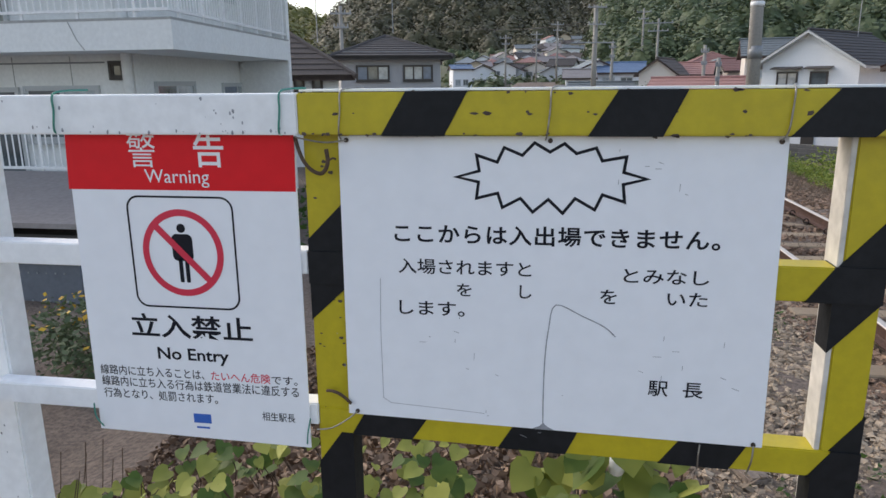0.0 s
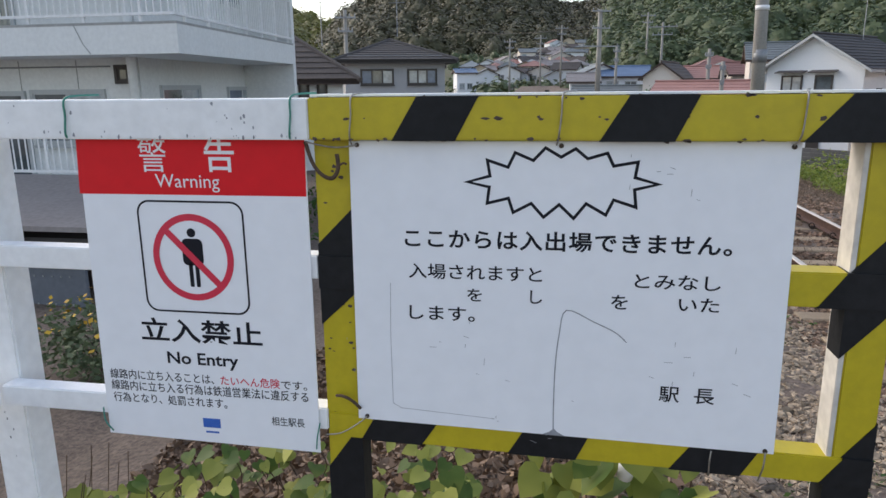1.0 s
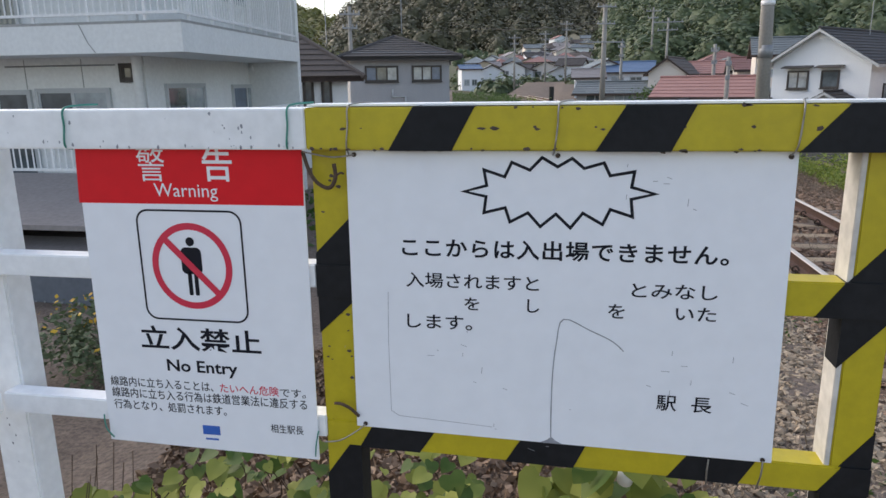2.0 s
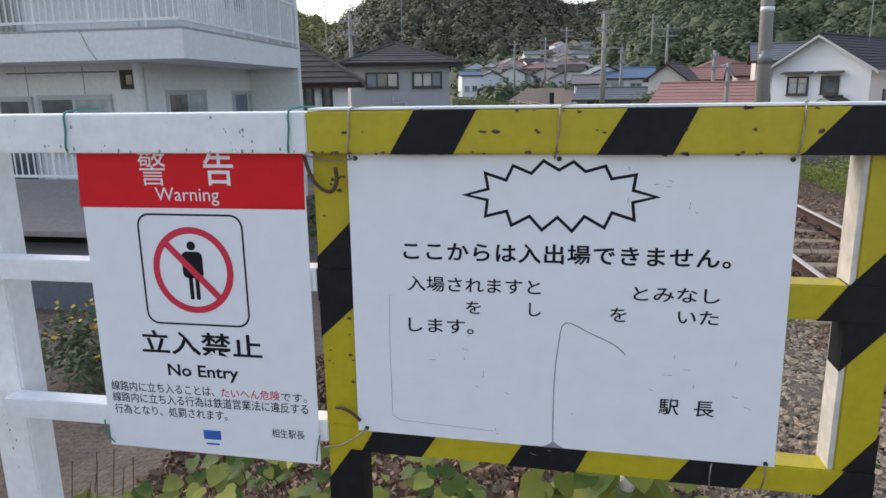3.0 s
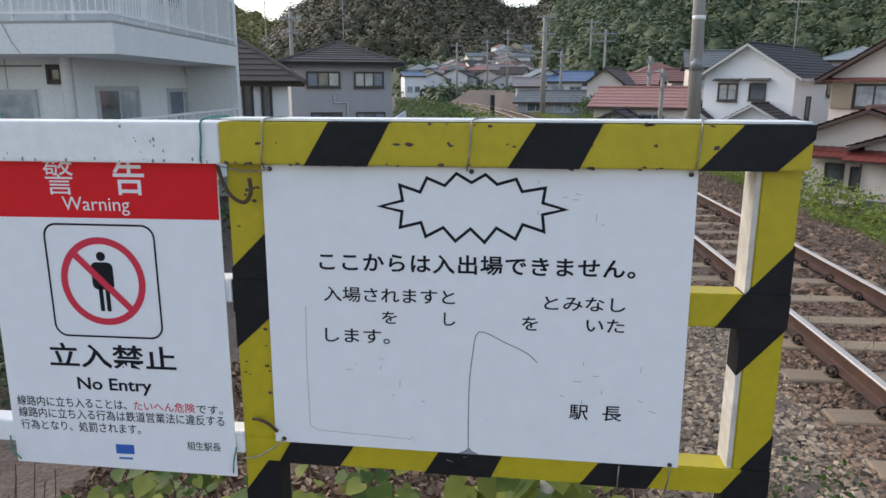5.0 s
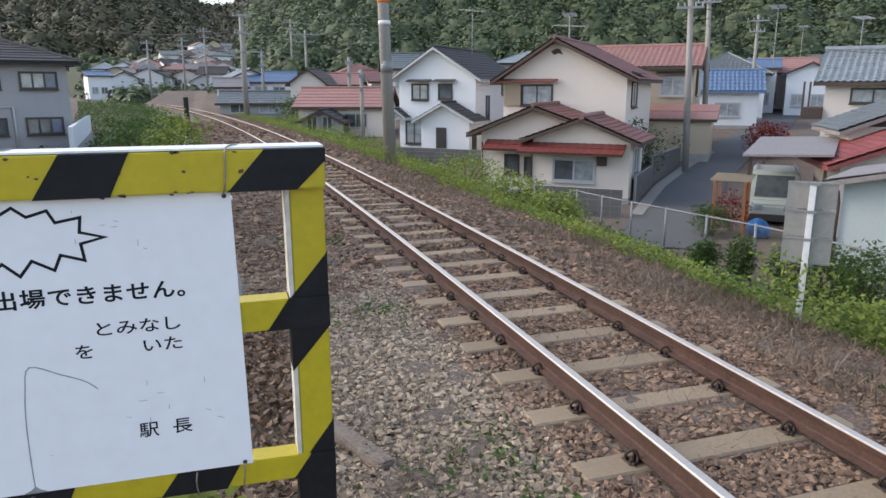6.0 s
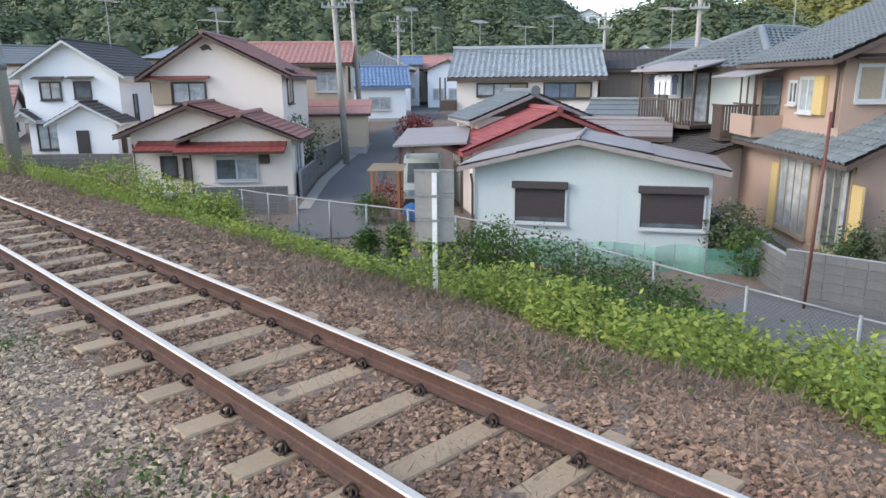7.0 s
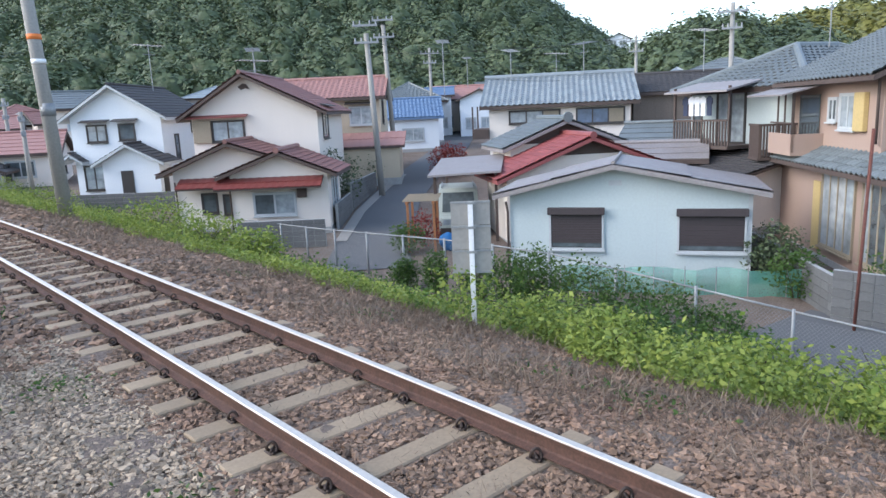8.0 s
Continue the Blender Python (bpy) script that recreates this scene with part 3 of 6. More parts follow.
lettering("lettering", "です。", -2.903, -2.858, 1.510, 1.525, YW, M["ink"], warn, 0.006)
lettering("lettering", "線路内に立ち入る行為は鉄道営業法に違反する", -3.214, -2.857, 1.489, 1.5075, YW, M["ink"], warn, 0.006)
lettering("lettering", "行為となり、処罰されます。", -3.213, -3.002, 1.467, 1.485, YW, M["ink"], warn, 0.006)
lettering("lettering", "相生駅長", -2.924, -2.866, 1.443, 1.459, YW, M["ink"], warn, 0.004)
mark = Form()
for x0, z0, x1, z1 in ((-3.049, 1.430, -3.017, 1.447), (-3.045, 1.420, -3.021, 1.4235)):
    mark.add([(x0, YW, z0), (x1, YW, z0), (x1, YW, z1), (x0, YW, z1)], [(0, 1, 2, 3)])
part("blue_mark", mark, M["blueink"], warn, "small blue company mark as bars")


def rounded(x0, z0, x1, z1, r, n=6):
    out = []
    for cx, cz, a in ((x1 - r, z1 - r, 0), (x0 + r, z1 - r, 90), (x0 + r, z0 + r, 180), (x1 - r, z0 + r, 270)):
        out += [(cx + r * math.cos(radians(a + 90 * i / n)), cz + r * math.sin(radians(a + 90 * i / n))) for i in range(n + 1)]
    return out


band("panel_outline", rounded(-3.128, 1.637, -2.948, 1.8205, 0.02), 0.0032, YW, M["ink"], warn, True)
figure = Form()
n = 20
for cx, cz, r in ((-3.0385, 1.770, 0.0075),):
    figure.add([(cx + r * math.cos(6.2832 * i / n), YW, cz + r * math.sin(6.2832 * i / n)) for i in range(n)], [tuple(range(n))])
for x0, z0, x1, z1, r in ((-3.0565, 1.716, -3.0205, 1.7605, 0.009), (-3.0475, 1.680, -3.0405, 1.72, 0.002), (-3.0365, 1.680, -3.0295, 1.72, 0.002)):
    o = rounded(x0, z0, x1, z1, r)
    figure.add([(x, YW, z) for x, z in o], [tuple(range(len(o)))])
part("pictogram", figure, M["ink"], warn, "plain black upright bars of the symbol")
ring = [(-3.0385 + 0.0645 * math.cos(6.2832 * i / 48), 1.729 + 0.0665 * math.sin(6.2832 * i / 48)) for i in range(48)]
band("prohibition_ring", ring, 0.011, YW - 0.0003, M["redink"], warn, True)
band("prohibition_bar", [(-3.085, 1.776), (-2.993, 1.682)], 0.011, YW - 0.0006, M["redink"], warn)


def tie(x, z0, material, name, label, top_end=1.9855, lean=0.0, r=0.0013):
    """A wire bound round the top rail, hanging down to z0."""
    p = bez([(x - 0.006, 0.005, z0), (x - lean - 0.003, -0.0145, 1.925), (x, -0.0145, 1.955), (x + 0.001, -0.0135, 1.980), (x + 0.006, 0.01, top_end), (x + 0.02, 0.045, top_end + 0.0005)], 5)
    ob = thing(name, label, "wire", group="wire ties of the signs")
    part("strand", Form().tube(p, r, 6), material, ob, smooth=True)
    return ob


for x, z in ((-2.760, 1.911), (-2.459, 1.911), (-2.146, 1.911)):
    tie(x, z, M["wire"], "wire_tie", "thin grey wire tying the board to the barrier rail")
tie(-3.222, 1.918, M["greenwire"], "wire_tie", "green coated wire tying the sign to the fence rail", r=0.0017)
tie(-2.852, 1.918, M["greenwire"], "wire_tie", "green coated wire tying the sign to the fence rail", r=0.0017)
for pts, mt, nm, lb in (
    ([(-3.233, 0.0, 1.455), (-3.229, -0.004, 1.432), (-3.219, 0.0, 1.412)], M["greenwire"], "wire_tie", "green coated wire at the sign's lower corner"),
    ([(-2.838, 0.0, 1.455), (-2.842, -0.004, 1.432), (-2.846, 0.0, 1.408)], M["greenwire"], "wire_tie", "green coated wire at the sign's lower corner"),
    ([(-2.828, 0.0, 1.436), (-2.80, -0.003, 1.443), (-2.77, -0.004, 1.463), (-2.757, 0.0, 1.474)], M["wire"], "wire_tie", "thin grey wire round the barrier post"),
    ([(-2.836, 0.0, 1.915), (-2.79, -0.006, 1.908), (-2.757, 0.0, 1.911)], M["wire"], "wire_tie", "thin grey wire round the barrier post"),
    ([(-2.148, 0.0, 1.462), (-2.150, -0.004, 1.44), (-2.153, 0.005, 1.412)], M["wire"], "wire_tie", "thin grey wire round the lower rail"),
    ([(-2.224, 0.0, 1.458), (-2.226, -0.004, 1.44), (-2.224, 0.005, 1.414)], M["wire"], "wire_tie", "thin grey wire round the lower rail"),
):
    ob = thing(nm, lb, "wire", group="wire ties of the signs")
    part("strand", Form().tube(bez(pts, 6), 0.0013, 6), mt, ob, smooth=True)
ob = thing("dry_vine", "dry brown vine tendril looped on the barrier post", "vine")
part("tendril", Form().tube(bez([(-2.838, 0.004, 1.915), (-2.826, -0.004, 1.886), (-2.812, -0.006, 1.868), (-2.795, -0.006, 1.862), (-2.785, -0.006, 1.877), (-2.787, -0.004, 1.898)], 6), 0.0032, 6), M["vine"], ob, smooth=True)
part("side_shoot", Form().tube(bez([(-2.785, -0.006, 1.88), (-2.776, -0.008, 1.885), (-2.772, -0.006, 1.883)], 5), 0.0016, 6), M["vine"], ob, smooth=True)
ob = thing("dry_vine", "short brown vine stub on the barrier post", "vine")
part("tendril", Form().tube(bez([(-2.808, 0.004, 1.505), (-2.795, -0.003, 1.508), (-2.78, -0.004, 1.502), (-2.767, 0.0, 1.487)], 6), 0.0026, 6), M["vine"], ob, smooth=True)


# ---- houses ----
def course_slope(f, e0, e1, r1, r0, pitch, rise, wave, first=0):
    """Roof covering on a slope with eave e0-e1 and ridge r0-r1: rounded rows of tiles in stepped courses."""
    e0, e1, r0, r1 = (Vector(p) for p in (e0, e1, r0, r1))
    along = (e1 - e0).normalized()
    up = ((r0 + r1) / 2 - (e0 + e1) / 2)
    up -= along * up.dot(along)
    length = up.length
    up = up / length
    nrm = along.cross(up).normalized()
    nv = max(2, round(length / rise))
    for j in range(first, nv):
        t0, t1 = j / nv, (j + 1) / nv
        a0, b0 = e0.lerp(r0, t0), e1.lerp(r1, t0)
        a1, b1 = e0.lerp(r0, t1), e1.lerp(r1, t1)
        nu = max(2, int((b0 - a0).length / pitch)) * (4 if wave else 1)
        k = len(f.v)
        for i in range(nu + 1):
            s = i / nu
            h = wave * (0.5 + 0.5 * math.cos(2 * math.pi * i / 4)) if wave else 0.0
            p0, p1 = a0.lerp(b0, s), a1.lerp(b1, s)
            f.v += [tuple(p0 + nrm * (0.01 + h)), tuple(p0 + nrm * (0.045 + h)), tuple(p1 + nrm * (0.015 + h))]
        for i in range(nu):
            q = k + 3 * i
            f.f += [(q, q + 3, q + 4, q + 1), (q + 1, q + 4, q + 5, q + 2)]


def single_tiles(parent, e0, e1, r1, r0, pitch, rise, wave, material, limit=290):
    """The lower courses of a slope as roof tiles of their own, up to limit. Returns how many courses they fill."""
    e0, e1, r0, r1 = (Vector(p) for p in (e0, e1, r0, r1))
    along = (e1 - e0).normalized()
    up = (r0 + r1) / 2 - (e0 + e1) / 2
    up -= along * up.dot(along)
    length = up.length
    up = up / length
    nrm = along.cross(up).normalized()
    nv, nu = max(2, round(length / rise)), max(2, int((e1 - e0).length / pitch))
    w, d = (e1 - e0).length / nu, length / nv
    f = Form()
    for i in range(7):
        s = i / 6
        h = wave * (0.5 + 0.5 * math.cos(2 * math.pi * s))
        f.v += [((s - 0.5) * w * 0.985, 0, 0.004 + h), ((s - 0.5) * w * 0.985, 0, 0.042 + h), ((s - 0.5) * w * 0.985, d * 1.06, 0.016 + h)]
    for i in range(6):
        q = 3 * i
        f.f += [(q, q + 3, q + 4, q + 1), (q + 1, q + 4, q + 5, q + 2)]
    me = f.mesh("roof_tile", material)
    basis = Matrix((along, up, nrm)).transposed().to_4x4()
    rows = min(nv, limit // nu)
    for j in range(rows):
        for i in range(nu):
            o = part("roof_tile", me, None, parent)
            p = e0 + along * w * (i + 0.5) + up * d * j + nrm * random.uniform(-0.004, 0.004)
            o.matrix_local = Matrix.Translation(p) @ basis
    return rows


def ridge_cap(f, a, b, r=0.11):
    a, b = Vector(a), Vector(b)
    d = (b - a).normalized()
    f.tube([a - d * 0.05, b + d * 0.05], r, 8)


def roof(parent, x0, y0, x1, y1, z, rise, kind, material, over=0.45, fascia=None, pitch=0.3, course=0.27, wave=0.035, shift=0.0, gable_wall=None, cap=0.1, label="", singles=None):
    """kind: 'front' (gable towards local -y), 'side' (ridge along x), 'hip'. The parent is at local 0, eaves at z."""
    X0, X1, Y0, Y1 = x0 - over, x1 + over, y0 - over, y1 + over
    cx, cy = (x0 + x1) / 2 + shift, (y0 + y1) / 2
    cover, deck, boards = Form(), Form(), []
    if kind == "front":
        drop_l, drop_r = rise * over / (cx - x0), rise * over / (x1 - cx)
        zl, zr, zt = z - drop_l, z - drop_r, z + rise
        slopes = [((X0, Y1, zl), (X0, Y0, zl), (cx, Y0, zt), (cx, Y1, zt)), ((X1, Y0, zr), (X1, Y1, zr), (cx, Y1, zt), (cx, Y0, zt))]
        caps = [((cx, Y0, zt + 0.06), (cx, Y1, zt + 0.06))]
        gables = [[(x0, y0, z), (x1, y0, z), (cx, y0, zt - 0.02)], [(x1, y1 - 0.1, z), (x0, y1 - 0.1, z), (cx, y1 - 0.1, zt - 0.02)]]
        for yy in (Y0 - 0.02, Y1 - 0.02):
            boards.append(Form().prism([(X0, yy, zl), (X0, yy, zl - 0.13), (cx, yy, zt - 0.13), (cx, yy, zt)], (0, 0.04, 0)))
            boards.append(Form().prism([(cx, yy, zt), (cx, yy, zt - 0.13), (X1, yy, zr - 0.13), (X1, yy, zr)], (0, 0.04, 0)))
        gdir = (0, 0.1, 0)
    elif kind == "side":
        dz = rise * over / (cy - y0)
        zl, zt = z - dz, z + rise
        slopes = [((X0, Y0, zl), (X1, Y0, zl), (X1, cy, zt), (X0, cy, zt)), ((X1, Y1, zl), (X0, Y1, zl), (X0, cy, zt), (X1, cy, zt))]
        caps = [((X0, cy, zt + 0.06), (X1, cy, zt + 0.06))]
        gables = [[(x0, y0, z), (x0, cy, zt - 0.02), (x0, y1, z)], [(x1 - 0.1, y0, z), (x1 - 0.1, cy, zt - 0.02), (x1 - 0.1, y1, z)]]
        for xx in (X0 - 0.02, X1 - 0.02):
            boards.append(Form().prism([(xx, Y0, zl - 0.2), (xx, Y0, zl), (xx, cy, zt), (xx, cy, zt - 0.2)], (0.04, 0, 0)))
            boards.append(Form().prism([(xx, cy, zt - 0.2), (xx, cy, zt), (xx, Y1, zl), (xx, Y1, zl - 0.2)], (0.04, 0, 0)))
        boards.append(Form().box(X0, Y0 - 0.03, zl - 0.16, X1, Y0 - 0.002, zl - 0.02))
        gdir = (0.1, 0, 0)
    else:
        h = min(x1 - x0, y1 - y0) / 2 + over
        zl, zt = z - rise * over / (h - over), z + rise
        if X1 - X0 > Y1 - Y0:
            A, B = (X0 + h, cy, zt), (X1 - h + 0.01, cy, zt)
        else:
            A, B = (cx, Y0 + h, zt), (cx, Y1 - h + 0.01, zt)
        a, b, c, d = (X0, Y0, zl), (X1, Y0, zl), (X1, Y1, zl), (X0, Y1, zl)
        if X1 - X0 > Y1 - Y0:
            slopes = [(a, b, B, A), (c, d, A, B), (d, a, A, A), (b, c, B, B)]
            caps = [(A, B), (a, A), (d, A), (b, B), (c, B)]
        else:
            slopes = [(a, b, A, A), (c, d, B, B), (d, a, A, B), (b, c, B, A)]
            caps = [(A, B), (a, A), (b, A), (c, B), (d, B)]
        gables = []
        for p, q in ((a, b), (b, c), (c, d), (d, a)):
            p, q = Vector(p), Vector(q)
            boards.append(Form().prism([p, q, q - Vector((0, 0, 0.16)), p - Vector((0, 0, 0.16))], (Vector((cx, cy, zl)) - (p + q) / 2).normalized() * 0.04))
    for k, (e0, e1, r1, r0) in enumerate(slopes):
        first = 0
        if singles == k:
            first = single_tiles(parent, e0, e1, r1, r0, pitch, course, wave, material)
        course_slope(cover, e0, e1, r1, r0, pitch, course, wave, first)
        pts = [e0, e1, r1, r0] if (Vector(r0) - Vector(r1)).length > 0.05 else [e0, e1, r1]
        deck.slab(pts, 0.12)
    r = part("roof", deck, fascia or M["brownwood"], parent, label)
    part("roof_covering", cover, material, r)["kind"] = "stuff"
    ridges = Form()
    for a, b in caps:
        ridge_cap(ridges, a, b, cap)
    part("ridge", ridges, material, r)
    for board in boards:
        part("fascia", board, fascia or M["brownwood"], r)
    for g in gables:
        part("gable_wall", Form().prism(g, gdir), gable_wall or M["cream"], parent)
    return r


FACES = {"front": lambda b, u, o: (b[0] + u, b[1] - o), "right": lambda b, u, o: (b[2] + o, b[1] + u), "left": lambda b, u, o: (b[0] - o, b[3] - u)}


def window(parent, body, face, u, z, w, h, panes=2, frame=None, glass=None, hood=False, shutter=0.0, shutter_mat=None, sill=True, roller=False):
    """A window on a face of body (x0, y0, x1, y1): u along the face from its left as seen from outside, z the sill's height."""
    x, y = FACES[face](body, u, 0.0)
    turn = {"front": 0, "right": 90, "left": -90}[face]
    frame, glass = frame or M["frame_dark"], glass or M["glass"]
    ob = part("window", Form().box(0, -0.012, 0, w, 0.02, h), M["frame_dark"], parent)
    ob.matrix_local = pose(x, y, z, 0, 0, turn)
    f = Form()
    t = 0.055
    f.box(-t, -0.06, -t, 0, 0.02, h + t).box(w, -0.06, -t, w + t, 0.02, h + t).box(0, -0.06, -t, w, 0.02, 0).box(0, -0.06, h, w, 0.02, h + t)
    part("window_frame", f, frame, ob)
    if roller:
        f = Form()
        n = int((h - 0.16) / 0.07)
        for i in range(n):
            f.box(0.0, -0.035 - 0.008 * (i % 2), 0.14 + i * 0.07, w, -0.015, 0.14 + (i + 1) * 0.07 - 0.006)
        part("roller_slats", f, M["shutter"], ob)
        part("shutter_housing", Form().box(-0.08, -0.19, h - 0.03, w + 0.08, -0.061, h + 0.17), M["shutter"], ob, "dark metal shutter housing", bevel=0.012)
        part("pane", Form().box(0.03, -0.03, 0.02, w - 0.03, -0.014, 0.13), M["glass"], ob)
        part("window_sill", Form().box(-0.09, -0.11, -0.1, w + 0.09, -0.061, -0.05), frame, ob)
        return ob
    for i in range(panes):
        a, b = w * i / panes, w * (i + 1) / panes
        part("pane", Form().box(a + 0.035, -0.03, 0.035, b - 0.035, -0.014, h - 0.035), glass if not isinstance(glass, (list, tuple)) else glass[i % len(glass)], ob)
        s = Form()
        s.box(a, -0.045, 0, a + 0.035, -0.013, h).box(b - 0.035, -0.045, 0, b, -0.013, h).box(a + 0.035, -0.045, 0, b - 0.035, -0.013, 0.035).box(a + 0.035, -0.045, h - 0.035, b - 0.035, -0.013, h)
        part("sash", s, frame, ob)
    if sill:
        part("window_sill", Form().box(-0.08, -0.12, -0.1, w + 0.08, -0.061, -0.056), frame, ob)
    if shutter:
        s = Form().box(-abs(shutter) - 0.06, -0.13, -0.06, -0.06, -0.002, h + 0.06) if shutter > 0 else Form().box(w + 0.06, -0.13, -0.06, w + 0.06 - shutter, -0.002, h + 0.06)
        part("shutter_box", s, shutter_mat or M["tan"], ob, bevel=0.01)
    if hood:
        m = M["redmetal"] if hood == "red" else M["frame_dark"]
        part("hood", Form().prism([(-0.25 - max(shutter, 0), -0.002, h + 0.3), (-0.25 - max(shutter, 0), -0.42, h + 0.2), (-0.25 - max(shutter, 0), -0.42, h + 0.16), (-0.25 - max(shutter, 0), -0.002, h + 0.24)], (w + 0.5 + abs(shutter), 0, 0)), m, ob)
    return ob


def house(name, label, pl, pr, base, category="house", group=""):
    """A house's Empty at its front left corner; local x runs along the front, y to the back. Returns it and the front's width."""
    pl, pr = Vector((*pl, 0)), Vector((*pr, 0))
    d = pr - pl
    ob = thing(name, label, category, pose(pl.x, pl.y, base, 0, 0, math.degrees(math.atan2(d.y, d.x))), group)
    return ob, d.length


def walls(parent, body, z0, z1, material, name="wall", plinth=True):
    x0, y0, x1, y1 = body
    t = 0.14
    o, i = [(x0, y0), (x1, y0), (x1, y1), (x0, y1)], [(x0 + t, y0 + t), (x1 - t, y0 + t), (x1 - t, y1 - t), (x0 + t, y1 - t)]
    f = Form()
    f.v = [(*p, z) for z in (z0, z1) for p in o + i]
    for a in range(4):
        b = (a + 1) % 4
        f.f += [(a, b, b + 8, a + 8), (b + 4, a + 4, a + 12, b + 12), (a + 8, b + 8, b + 12, a + 12), (b, a, a + 4, b + 4)]
    w = part(name, f, material, parent)
    if plinth:
        part("plinth", Form().box(x0 - 0.02, y0 - 0.02, z0 - 0.6, x1 + 0.02, y1 + 0.02, z0 + 0.25), M["concrete"], parent)
    return w


def pipe(parent, points, r=0.035, material=None, name="downpipe"):
    return part(name, Form().tube(points, r, 8), material or M["brownwood"], parent, smooth=True)


def aerial(x, y, z, h=2.2, turn=0, spread=1.0):
    ob = thing("roof_aerial", "grey metal television aerial on a roof mast", "aerial", pose(x, y, z, 0, 0, turn), "roof aerials")
    part("mast", Form().tube([(0, 0, 0), (0, 0, h)], 0.025, 6), M["steel"], ob)
    f = Form().tube([(-0.9 * spread, 0, h - 0.1), (0.9 * spread, 0, h - 0.1)], 0.018, 5)
    for i in range(9):
        x0 = (-0.9 + 0.22 * i) * spread
        f.tube([(x0, -0.35, h - 0.1), (x0, 0.35, h - 0.1)], 0.012, 4)
    f.tube([(-0.4, 0, h - 0.6), (0.4, 0, h - 0.6)], 0.015, 5)
    part("boom", f, M["steel"], ob)["kind"] = "stuff"
    return ob


# mint bungalow beside the lot
h, W = house("mint_bungalow", "pale mint plastered bungalow with dark roller shutters and grey sheet roof", (12.5, 12.34), (15.84, 6.9), -2.75)
B = (0, 0, W, 2.8)
walls(h, B, 0, 2.62, M["mint"])
roof(h, *B, 2.62, 0.70, "front", M["greymetal"], 0.42, M["greymetal"], 0.42, 6.0, 0.012, shift=-0.3, gable_wall=M["mint"], cap=0.05)
window(h, B, "front", 1.17, 0.98, 1.40, 0.98, 2, M["frame_light"], roller=True)
window(h, B, "front", 4.60, 0.94, 1.62, 0.98, 2, M["frame_light"], roller=True)
for i in range(8):
    x = 0.3 + i * 0.78
    z = 2.50 + (0.242 * x if x < W / 2 - 0.3 else 0.2 * (W - x))
    part("rafter_end", Form().box(x, -0.36, z, x + 0.08, -0.002, z + 0.09), M["cream"], h)
part("corner_board", Form().box(W - 0.09, -0.02, 0, W + 0.015, 0.06, 2.6), M["frame_light"], h, "white corner trim")
part("wall_joint", Form().box(4.02, -0.006, 0.1, 4.03, 0.0, 2.9), M["frame_light"], h)
part("gable_vent", Form().box(2.75, -0.02, 2.72, 3.1, 0.0, 2.86), M["frame_light"], h)
pipe(h, [(-0.1, -0.1, 2.3), (-0.06, -0.07, 2.0), (-0.06, -0.07, 0.0)])

# red-roofed house behind it
h, W = house("red_roof_house", "older house with red tiled gable roof, grey tiles behind", (15.77, 15.57), (20.87, 12.38), -2.75)
B = (0, 0, W, 3.0)
walls(h, B, 0, 2.63, M["cream"])
roof(h, *B, 2.63, 1.17, "front", M["redtile"], 0.45, M["redtile"], 0.27, 0.27, 0.05, gable_wall=M["brownwood"], cap=0.13, singles=0)
part("gable_wall", Form().prism([(0.1, -0.06, 2.53), (W - 0.1, -0.06, 2.53), (W * 0.72, -0.06, 3.19), (W * 0.28, -0.06, 3.19)], (0, 0.055, 0)), M["cream"], h)
B = (0.90, 2.82, 5.30, 5.82)
walls(h, B, 0, 3.50, M["cream"], "rear_wall")
roof(h, *B, 3.50, 0.87, "front", M["greytile"], 0.4, M["greymetal"], 0.27, 0.27, 0.05, gable_wall=M["brownwood"], cap=0.13)
part("ridge_end_tile", Form().tube([(3.10, 2.34, 4.47), (3.10, 2.48, 4.47)], 0.2, 10), M["greytile"], h)
# cream two-storey house with its red-roofed front wing
h, W = house("cream_house", "cream plastered two-storey house with red-brown tiled roofs and red awnings", (10.5, 29.75), (14.68, 26.0), -2.4)
B = (0, 0, W, 7.0)
walls(h, B, 0, 5.0, M["cream"])
roof(h, *B, 5.0, 1.55, "front", M["browntile"], 0.5, M["brownwood"], 0.3, 0.3, 0.04, shift=-0.35, gable_wall=M["cream"])
window(h, B, "front", 0.92, 3.68, 1.38, 0.85, 2, M["frame_dark"], M["curtain"], "red", 0.8)
window(h, B, "right", 1.2, 3.6, 1.3, 1.25, 2, M["frame_dark"], M["curtain"], True)
part("gable_ornament", Form().prism([(2.2, -0.03, 6.0), (2.35, -0.03, 5.86), (2.55, -0.03, 5.93), (2.75, -0.03, 5.86), (2.6, -0.03, 6.1), (2.45, -0.03, 6.14)], (0, 0.028, 0)), M["brownwood"], h)
A = (0.2, -3.3, W - 0.1, -0.002)
walls(h, A, 0, 2.72, M["cream"], "front_wing_wall")
roof(h, *A, 2.72, 0.98, "front", M["browntile"], 0.5, M["brownwood"], 0.28, 0.28, 0.04, shift=-0.25, gable_wall=M["cream"], cap=0.1)
G = (2.75, -4.1, 6.6, -1.2)
walls(h, G, 0, 2.56, M["cream"], "bay_wall")
roof(h, *G, 2.56, 0.74, "front", M["browntile"], 0.45, M["brownwood"], 0.28, 0.28, 0.04, shift=0.1, gable_wall=M["cream"], cap=0.12)
